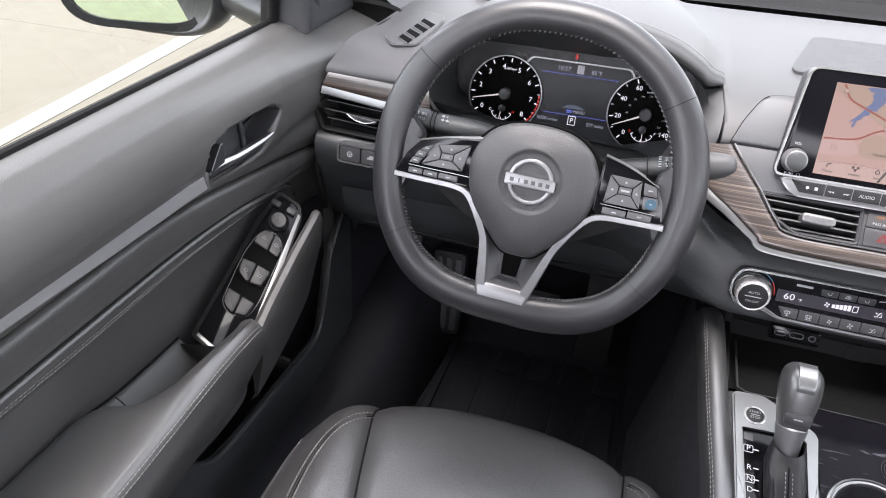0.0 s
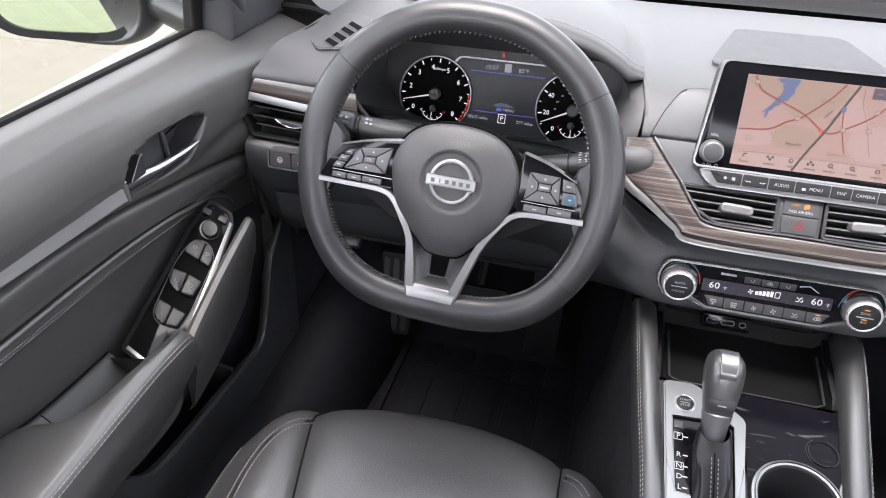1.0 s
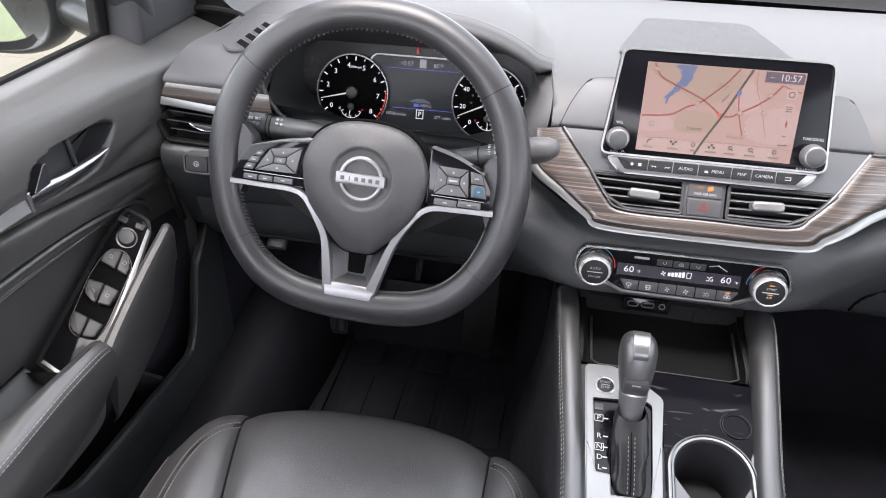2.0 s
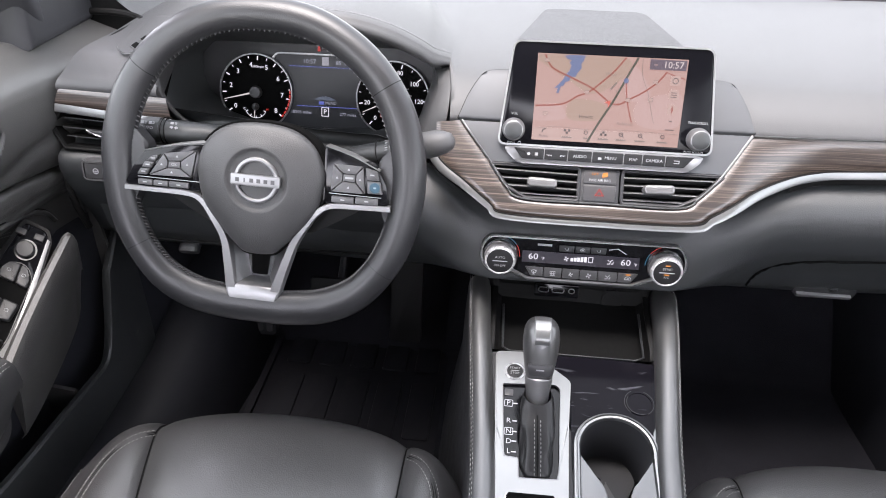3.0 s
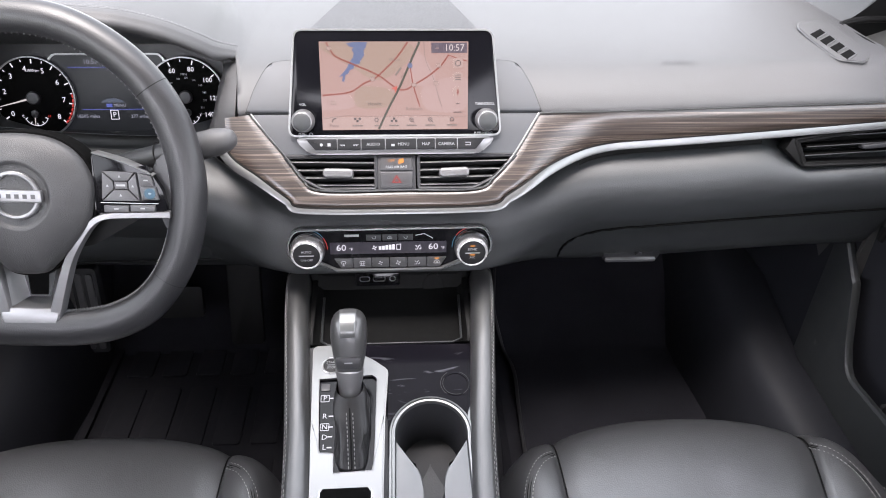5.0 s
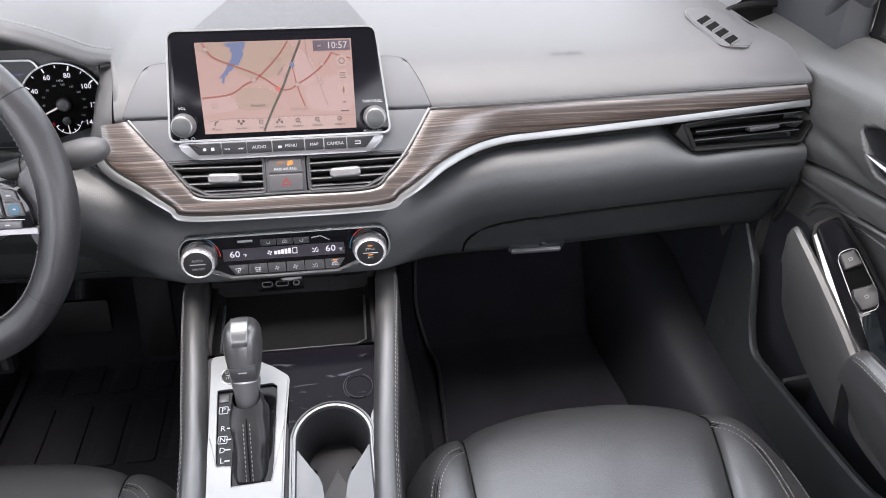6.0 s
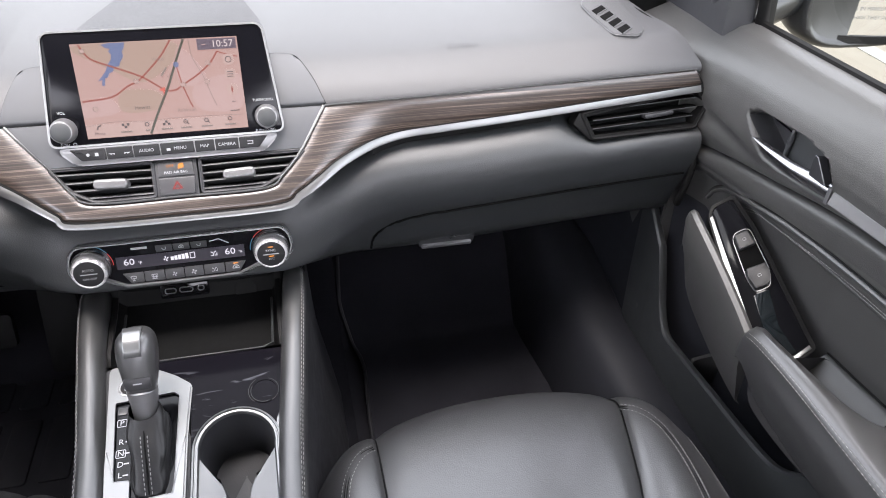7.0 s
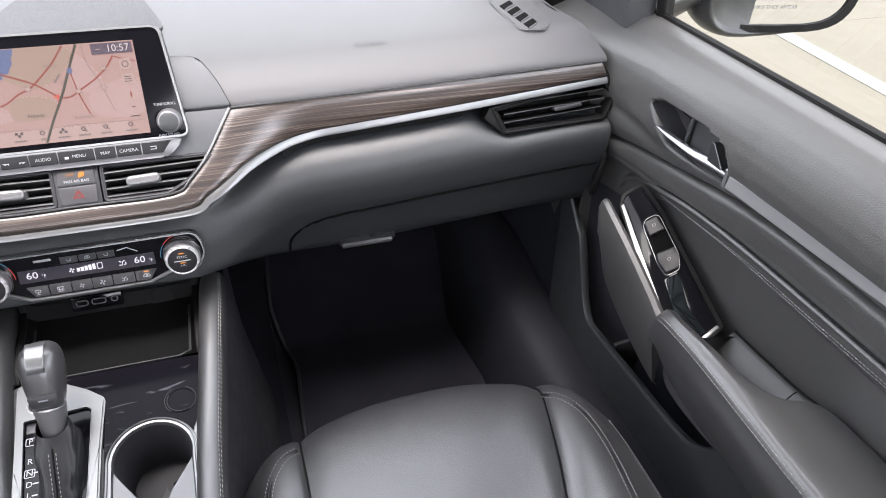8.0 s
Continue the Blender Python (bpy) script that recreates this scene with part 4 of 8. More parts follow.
    part("warning_lamp", slab([(-0.002, -0.003), (0.002, -0.003), (0.0009, 0.0035), (-0.0009, 0.0035)], lamp, 0, 0.001), RED, c, "small red lit warning lamp")
    # cover glass bounds the face below: dark slope toward the column
    part("lower_cowl", loft([[Vector((x, y, z)) for x in (-0.53, -0.45, -0.36, -0.28, -0.205)] for y, z in ((0.14, 0.83), (0.1, 0.842), (0.07, 0.838), (0.045, 0.80))]), PAD, c)


cluster()


# ---- touch screen ----
def touch_screen():
    s = thing("touch_screen", "lit touch screen with road map in glossy black bezel", "screen", (0.012, 0.04, 0.96))
    out = rounded([(-0.1265, -0.058), (0.1265, -0.058), (0.114, 0.064), (-0.114, 0.064)], 0.011, 6)
    part("housing", slab(out, SCREEN, -0.035, -0.006, 0.0), HARD, s)
    part("bezel_edge", rim(out, inset(out, 0.0022), SCREEN, -0.012, 0.0012), SILVER, s, "bright silver edge")
    part("bezel", slab(inset(out, 0.002), SCREEN, -0.008, 0.0, 0.001), SCREENGLASS, s, "glossy black bezel")
    # bright tray carrying the key row
    tray = rounded([(-0.116, -0.0585), (-0.116, -0.064), (-0.1005, -0.0785), (0.1005, -0.0785), (0.116, -0.064), (0.116, -0.0585)], 0.006, 4)
    part("key_tray", slab(tray, SCREEN, -0.02, 0.0045, 0.002, 2), TRAYSILVER, s, "silver tray under the screen")
    edges = [-0.106, -0.069, -0.041, -0.0125, 0.0245, 0.0465, 0.073, 0.106]
    names = ["", "", "AUDIO", "MENU", "MAP", "CAMERA", ""]
    for a, b, t in zip(edges, edges[1:], names):
        cut = 0.011
        q = [(a + (cut if a < -0.1 else 0.0005), -0.0729), (b - (cut if b > 0.1 else 0.0005), -0.0729), (b - 0.0005, -0.0601), (a + 0.0005, -0.0601)]
        k = part("key", slab(rounded(q, 0.0012, 2), SCREEN, 0.0, 0.006, 0.001), KNOBFACE, s)
        c = (a + b) / 2 + (0.004 if a < -0.1 else -0.004 if b > 0.1 else 0)
        if t:
            words(t, 0.005, SCREEN, c + (0.003 if t == "MENU" else 0), -0.0665, 0.0063, INK, k)
            if t == "MENU":
                part("symbol", slab([(c - 0.0115, -0.0688), (c - 0.0075, -0.0688), (c - 0.0075, -0.0662), (c - 0.0095, -0.066), (c - 0.0115, -0.0662)], SCREEN, 0.006, 0.0063), INK, k)
        elif a < -0.09:
            part("symbol", slab(disc(c - 0.004, -0.0665, 0.0018, 12), SCREEN, 0.006, 0.0063), INK, k)
            bars(SCREEN, [(c + 0.005, -0.0665, 0.0035, 0.0035)], 0.006, INK, k, "symbol")
        elif a < -0.05:
            bm = bmesh.new()
            for f, m in ((-0.0075, -1), (0.0075, 1)):
                for o in (0, 0.003):
                    slab([(c + f + m * o - m * 0.0025, -0.0683), (c + f + m * o + m * 0.001, -0.0665), (c + f + m * o - m * 0.0025, -0.0665)][::m], SCREEN, 0.006, 0.0063, bm=bm)
            part("symbol", bm, INK, k)
        else:
            bars(SCREEN, [(c, -0.065, 0.006, 0.0008), (c + 0.003, -0.0665, 0.0008, 0.004), (c, -0.068, 0.006, 0.0008)], 0.006, INK, k, "symbol")
    # knobs
    for u in (-0.1075, 0.1075):
        K = SCREEN @ Matrix.Translation((u, -0.039, 0))
        knob = part("knob", turned([(0.0135, 0), (0.0135, 0.003), (0.0128, 0.0045), (0.0124, 0.011), (0.0112, 0.0139), (0.0096, 0.0147)], K, 48), WHEELSILVER, s, "knurled chrome knob")
        part("knob_cap", turned([(0.0102, 0.012), (0.0102, 0.0148), (0.0095, 0.0153), (0.001, 0.0154)], K, 40), SOFT, knob, "dark knob cap")
    words("VOL", 0.0043, SCREEN, -0.1075, -0.0205, 0.0003, INK, s)
    words("PUSH", 0.004, SCREEN, -0.1095, -0.0548, 0.0003, INK, s)
    part("power_symbol", rim(disc(-0.0995, -0.0548, 0.002, 14), disc(-0.0995, -0.0548, 0.0014, 14), SCREEN, 0, 0.0003), INK, s)
    words("TUNE·SCROLL", 0.0041, SCREEN, 0.1055, -0.0205, 0.0003, INK, s, squeeze=0.88)
    words("PUSH SOUND", 0.0041, SCREEN, 0.1045, -0.0548, 0.0003, INK, s, squeeze=0.88)

    # map picture
    land = glow("map_land_pink", (0.78, 0.48, 0.41), 0.74)
    pane = part("display", slab(box_outline(0, 0, 0.171, 0.1), SCREEN, -0.002, 0.0004), land, s, "lit map picture")

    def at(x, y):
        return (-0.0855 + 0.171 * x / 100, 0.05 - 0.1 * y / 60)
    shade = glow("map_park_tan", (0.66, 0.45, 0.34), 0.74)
    pale = glow("map_town_rose", (0.82, 0.54, 0.49), 0.76)
    road = glow("map_road_orange", (0.5, 0.07, 0.03), 0.74)
    hwy = glow("map_highway_olive", (0.06, 0.055, 0.015), 0.7)
    thin = glow("map_minor_grey", (0.36, 0.27, 0.23), 0.74)
    lake = glow("map_water_blue", (0.17, 0.24, 0.5), 0.72)
    bar = glow("map_bar_pink", (0.82, 0.56, 0.49), 0.76)
    dark = glow("map_text_dark", (0.1, 0.06, 0.06), 0.6)
    night = glow("map_clock_plum", (0.13, 0.08, 0.13), 0.8)
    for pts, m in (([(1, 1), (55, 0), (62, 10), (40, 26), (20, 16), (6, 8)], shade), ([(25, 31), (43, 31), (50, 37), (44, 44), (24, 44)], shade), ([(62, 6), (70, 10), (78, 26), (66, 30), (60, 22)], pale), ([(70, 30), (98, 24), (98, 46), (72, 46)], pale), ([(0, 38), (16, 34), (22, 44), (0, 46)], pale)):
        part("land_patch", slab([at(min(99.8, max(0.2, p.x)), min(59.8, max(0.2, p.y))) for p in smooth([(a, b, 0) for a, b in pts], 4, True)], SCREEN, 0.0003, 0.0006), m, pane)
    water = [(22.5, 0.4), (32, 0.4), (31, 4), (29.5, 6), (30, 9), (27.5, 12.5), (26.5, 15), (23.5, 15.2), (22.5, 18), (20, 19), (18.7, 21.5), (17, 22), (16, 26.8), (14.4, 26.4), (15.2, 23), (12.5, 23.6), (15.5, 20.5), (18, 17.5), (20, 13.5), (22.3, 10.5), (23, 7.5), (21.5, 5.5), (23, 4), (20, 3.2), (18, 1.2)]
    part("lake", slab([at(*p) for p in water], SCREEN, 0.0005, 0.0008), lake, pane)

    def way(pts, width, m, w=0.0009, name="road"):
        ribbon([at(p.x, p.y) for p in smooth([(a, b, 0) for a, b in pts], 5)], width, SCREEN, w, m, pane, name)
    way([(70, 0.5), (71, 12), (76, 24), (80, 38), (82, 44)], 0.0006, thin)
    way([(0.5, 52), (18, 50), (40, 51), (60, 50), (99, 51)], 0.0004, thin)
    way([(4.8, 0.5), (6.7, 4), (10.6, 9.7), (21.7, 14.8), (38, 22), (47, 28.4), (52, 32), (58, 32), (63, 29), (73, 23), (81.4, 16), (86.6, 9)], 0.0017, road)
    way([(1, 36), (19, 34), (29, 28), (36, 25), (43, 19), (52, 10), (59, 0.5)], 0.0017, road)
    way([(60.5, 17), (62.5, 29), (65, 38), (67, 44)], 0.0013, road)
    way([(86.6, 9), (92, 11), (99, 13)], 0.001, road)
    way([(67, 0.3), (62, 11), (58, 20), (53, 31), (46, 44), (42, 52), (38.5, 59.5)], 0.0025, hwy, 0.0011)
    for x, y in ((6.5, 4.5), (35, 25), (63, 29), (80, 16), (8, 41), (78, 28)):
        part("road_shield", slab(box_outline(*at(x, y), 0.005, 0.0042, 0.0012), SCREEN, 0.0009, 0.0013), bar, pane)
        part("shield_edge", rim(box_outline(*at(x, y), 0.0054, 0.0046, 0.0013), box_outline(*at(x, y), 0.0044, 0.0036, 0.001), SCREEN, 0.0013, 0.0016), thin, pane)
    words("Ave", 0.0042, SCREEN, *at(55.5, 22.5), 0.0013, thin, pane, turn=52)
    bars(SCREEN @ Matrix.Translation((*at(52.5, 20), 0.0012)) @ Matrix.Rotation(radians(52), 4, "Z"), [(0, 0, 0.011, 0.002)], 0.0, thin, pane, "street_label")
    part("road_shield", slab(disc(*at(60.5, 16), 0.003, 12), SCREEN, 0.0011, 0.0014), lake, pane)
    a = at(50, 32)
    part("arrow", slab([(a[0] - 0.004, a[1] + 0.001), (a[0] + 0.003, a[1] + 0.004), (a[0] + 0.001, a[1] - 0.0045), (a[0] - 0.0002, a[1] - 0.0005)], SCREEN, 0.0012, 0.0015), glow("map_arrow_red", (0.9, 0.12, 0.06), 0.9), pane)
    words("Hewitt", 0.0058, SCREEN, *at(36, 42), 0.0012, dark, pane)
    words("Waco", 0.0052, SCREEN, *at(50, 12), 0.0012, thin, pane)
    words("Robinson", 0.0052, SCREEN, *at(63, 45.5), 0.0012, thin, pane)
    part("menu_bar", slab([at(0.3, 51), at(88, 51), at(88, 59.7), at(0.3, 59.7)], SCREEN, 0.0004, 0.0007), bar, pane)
    for k, x in enumerate((8, 24, 37, 49, 61, 74, 89)):
        u, v = at(x, 53)
        if k in (1, 3):
            bars(SCREEN, [(u - 0.0026 + 0.0026 * i, v - 0.0013 + 0.0026 * j, 0.0026, 0.0026) for i in range(3) for j in range(2) if (i + j) % 2 == (k == 1)], 0.0009, dark, pane, "icon")
        elif k == 0:
            ribbon([(u - 0.002, v - 0.0025), (u - 0.001, v + 0.001), (u + 0.0025, v + 0.0022)], 0.0013, SCREEN, 0.0014, dark, pane, "icon")
        else:
            part("icon", rim(disc(u, v, 0.0025, 14), disc(u, v, 0.0016, 14), SCREEN, 0.0008, 0.0013), dark, pane)
        if k in (4, 5):
            ribbon([(u + 0.0016, v - 0.0016), (u + 0.0032, v - 0.0032)], 0.0009, SCREEN, 0.0011, dark, pane, "icon_handle")
            bars(SCREEN, [(u, v, 0.002, 0.0006)], 0.0009, dark, pane, "icon_bar")
        if k == 0:
            words("Phone", 0.0042, SCREEN, *at(8, 57), 0.0012, dark, pane)
        else:
            bars(SCREEN, [(*at(x, 57), 0.012 if k != 2 else 0.005, 0.0017)], 0.0009, thin, pane, "caption")
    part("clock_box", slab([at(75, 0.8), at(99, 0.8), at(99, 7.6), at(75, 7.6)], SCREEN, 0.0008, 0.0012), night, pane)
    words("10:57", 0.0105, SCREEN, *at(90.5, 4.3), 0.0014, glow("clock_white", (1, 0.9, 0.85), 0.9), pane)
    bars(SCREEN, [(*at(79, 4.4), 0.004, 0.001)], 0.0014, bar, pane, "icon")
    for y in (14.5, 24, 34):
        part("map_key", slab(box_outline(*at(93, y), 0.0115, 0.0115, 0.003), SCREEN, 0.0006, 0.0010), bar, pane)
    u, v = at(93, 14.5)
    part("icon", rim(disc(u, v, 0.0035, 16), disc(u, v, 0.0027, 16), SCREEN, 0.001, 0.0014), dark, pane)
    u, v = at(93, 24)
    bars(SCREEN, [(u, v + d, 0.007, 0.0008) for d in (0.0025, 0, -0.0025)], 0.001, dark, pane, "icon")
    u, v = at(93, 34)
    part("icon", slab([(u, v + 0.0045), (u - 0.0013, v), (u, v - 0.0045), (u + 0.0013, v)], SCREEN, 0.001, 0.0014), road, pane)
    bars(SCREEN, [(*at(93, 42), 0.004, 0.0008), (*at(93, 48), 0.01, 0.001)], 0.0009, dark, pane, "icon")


touch_screen()


# ---- climate panel ----
def climate_panel():
    c = thing("climate_panel", "glossy black climate control panel with two chrome knobs", "control panel", (0, -0.01, 0.765))
    o = rounded([(-0.1265, -0.006), (-0.114, -0.0205), (-0.09, -0.0175), (-0.0655, -0.0268), (0.0655, -0.0268), (0.094, -0.0175), (0.118, -0.0195), (0.1315, -0.004), (0.1305, 0.013), (0.121, 0.0275), (-0.1155, 0.0265), (-0.1255, 0.013)], 0.009, 5)
    part("panel_rim", rim(o, inset(o, 0.0028), CLIMATE, -0.02, 0.0055), SATIN, c, "bright satin rim")
    part("rim_line", sweep([CLIMATE @ Vector((u, v, 0.0055)) for u, v in inset(o, 0.0006)], oval(0.0009, 0.0009, 6), closed=True, up=CLIMATE.to_3x3() @ Z), CHROME, c)
    part("panel_face", slab(inset(o, 0.0024), CLIMATE, -0.02, 0.003), GLOSS, c, "piano black face")
    rows = []
    for u, v, h in ((-0.086, -0.014, 0.002), (-0.0645, -0.0238, 0.0042), (0.0, -0.0243, 0.0042), (0.0645, -0.0238, 0.0042), (0.09, -0.0138, 0.002)):
        rows.append([CLIMATE @ Vector((u, v + a * h, w)) for a, w in ((0, 0.002), (0.05, 0.0062), (-0.4, 0.0068), (-0.95, 0.0058), (-1, 0.002))])
    part("key_lip", loft(rows), SATIN, c, "silver lip under the keys")
    for u, top in ((-0.1005, "AUTO"), (0.1045, "SYNC")):
        K = Matrix.Translation(CLIMATE @ Vector((u, 0.0005, 0.001))) @ CLIMATE.to_3x3().normalized().to_4x4() @ Matrix.Rotation(radians(10), 4, "X")
        part("knob_collar", turned([(0.0225, -0.008), (0.0225, 0.0035), (0.0218, 0.0045), (0.0205, 0.0035)], K, 48), CHROME, c, "chrome collar behind the knob")
        knob = part("knob", turned([(0.0198, 0), (0.0198, 0.0125), (0.0196, 0.0136), (0.0188, 0.014), (0.018, 0.014)], K, 64), WHEELSILVER, c, "silver knurled temperature knob")
        part("knob_bezel", turned([(0.0186, 0.0135), (0.0193, 0.0144), (0.0193, 0.0162), (0.0184, 0.018), (0.0169, 0.0184), (0.0164, 0.0176)], K, 56, open_top=True), KNOBRIM, knob, "bright front bezel")
        for k in range(44):
            a = 2 * math.pi * k / 44
            if k == 0:
                first = part("ridge", slab(box_outline(0.0198, 0, 0.0012, 0.0013), K, 0.005, 0.0125), WHEELSILVER, knob)
                mesh = first.data
            else:
                ob = new("ridge", mesh)
                ob.parent = knob
                ob.matrix_basis = Matrix.Translation(first.location) @ K @ Matrix.Rotation(a, 4, "Z") @ K.inverted()
        part("knob_face", turned([(0.0166, 0.014), (0.0166, 0.0176), (0.0158, 0.0179), (0.001, 0.0179)], K, 40), KNOBFACE, knob, "dark grey knob face")
        words(top, 0.0046, K, 0, 0.005, 0.0182, INK, knob)
        words("ON·OFF" if top == "AUTO" else "A/C", 0.0042, K, 0, -0.0062, 0.0182, INK, knob)
        bars(K, [(0, 0, 0.0185, 0.0011)], 0.018, INK, knob, "mark")
        if top == "SYNC":
            bars(K, [(0, 0.0098, 0.006, 0.0012), (0, -0.0026, 0.006, 0.0012)], 0.018, AMBER, knob, "indicator")
        A = CLIMATE @ Matrix.Translation((u, 0.0005, 0.0))
        for k, (a0, m) in enumerate(((55, BLUE), (18, RED)) if u < 0 else ((162, BLUE), (125, RED))):
            arc = [(0.0245 * math.cos(radians(a0 + d)), 0.0245 * math.sin(radians(a0 + d))) for d in range(-18, 19, 6)]
            ribbon(arc, 0.0008, A, 0.0034, m, c, "heat_mark")
    part("display_strip", slab(box_outline(0.0, 0.0015, 0.146, 0.0145), CLIMATE, 0.0025, 0.0032), glow("dim_violet_strip", (0.03, 0.024, 0.045), 0.7), c)
    for u in (-0.059, 0.0562):
        words("60", 0.0108, CLIMATE, u, 0.0018, 0.0034, WHITE, c, squeeze=1.2)
        words("°F", 0.0052, CLIMATE, u + 0.012, -0.0002, 0.0034, WHITE, c)
    bars(CLIMATE, [(-0.0105 + 0.0042 * k, 0.0012 + 0.0003 * k, 0.0033, 0.0042 + 0.0006 * k) for k in range(5)], 0.0033, WHITE, c, "fan_bar")
    part("fan_bar_outline", rim([(0.0098, -0.0012), (0.0155, -0.0012), (0.0158, 0.0062), (0.0098, 0.0058)], [(0.0105, -0.0005), (0.0148, -0.0005), (0.0151, 0.0055), (0.0105, 0.0051)], CLIMATE, 0.0033, 0.0036), WHITE, c)

    def icon(kind, u, v, h, mat, parent, k=1.0):
        """Small printed pictogram on the climate plane."""
        P = CLIMATE @ Matrix.Translation((u, v, h)) @ Matrix.Diagonal((k, k, 1, 1))
        if kind == "fan":
            bm = bmesh.new()
            for a in range(4):
                e = Matrix.Rotation(a * math.pi / 2, 4, "Z")
                slab([(0.0004, 0.0002), (0.0016, -0.0004), (0.0031, 0.0006), (0.0022, 0.0019)], P @ e, 0, 0.0003, bm=bm)
            return part("symbol", bm, mat, parent)
        lines = {"front": [((-0.003, 0.002), (0, 0.0027), (0.003, 0.002)), ((-0.003, 0.002), (-0.0022, -0.0004), (0.0022, -0.0004), (0.003, 0.002)), ((0, -0.0026), (0, 0.001)), ((-0.0016, -0.0026), (0.0016, -0.0026))],
                 "rear": [((-0.003, 0.0022), (0.003, 0.0022), (0.003, -0.0006), (-0.003, -0.0006), (-0.003, 0.0022)), ((-0.0014, 0.0012), (-0.0014, -0.002)), ((0.0014, 0.0012), (0.0014, -0.002)), ((-0.003, -0.0026), (0.003, -0.0026))],
                 "mode": [((-0.003, -0.002), (-0.0005, -0.002), (0.0006, 0.001), (0.0025, 0.0022)), ((-0.0025, 0.0018), (-0.0008, 0.0006)), ((0.001, -0.0018), (0.003, -0.0018), (0.003, 0.0004))],
                 "cabin": [((-0.0038, -0.0012), (-0.0032, 0.0008), (-0.0012, 0.0024), (0.0014, 0.0024), (0.0032, 0.0006), (0.0038, -0.0012), (-0.0038, -0.0012)), ((-0.0012, 0.0008), (0.0012, 0.0008), (0.0012, -0.0004), (-0.0008, -0.0004))],
                 "seat": [((-0.003, 0.0012), (-0.001, -0.0014), (0.0022, -0.0014)), ((0.0022, -0.0014), (0.0026, 0.0024))]}[kind]
        for q in lines:
            ribbon(q, 0.0008, P, 0.0002, mat, parent, "symbol")
    icon("fan", -0.0175, 0.0016, 0.0033, WHITE, c)
    icon("mode", 0.037, 0.0016, 0.0033, WHITE, c, 1.25)
    cuts = [-0.0687, -0.0448, -0.0214, 0.0008, 0.0231, 0.048, 0.0735]
    kinds = ["front", "rear", "fan", "fan", "mode", "cabin"]
    for k, (a, b) in enumerate(zip(cuts, cuts[1:])):
        q = [(a + (0.0085 if k == 0 else 0.0004), -0.0228), (b - (0.009 if k == 5 else 0.0004), -0.0228), (b - 0.0004, -0.0108), (a + 0.0004, -0.0108)]
        key = part("key", slab(rounded(q, 0.001, 2), CLIMATE, 0.0, 0.005, 0.0008), BUTTON, c)
        icon(kinds[k], (a + b) / 2, -0.0172, 0.005, INK, key, 0.9 if k == 2 else 1.05)
        if k == 5:
            bars(CLIMATE, [((a + b) / 2, -0.0124, 0.0058, 0.0013)], 0.005, AMBER, key, "indicator")
    bars(CLIMATE, [(-0.0455, 0.0172, 0.018, 0.0026)], 0.003, INK, c, "status_bar")
    for k in range(3):
        u = -0.018 + 0.0198 * k
        key = part("key", slab(rounded([(u - 0.009, 0.0105), (u + 0.009, 0.0105), (u + 0.0095, 0.0182), (u - 0.0095, 0.0182)], 0.0008, 2), CLIMATE, 0.0, 0.0042, 0.0006), HARD, c)
        icon("seat" if k != 1 else "cabin", u, 0.0142, 0.0042, INK, key, 0.8)
    ribbon([(0.034, 0.0165), (0.045, 0.0185), (0.056, 0.0125)], 0.0012, CLIMATE, 0.0036, INK, c, "air_symbol")


climate_panel()


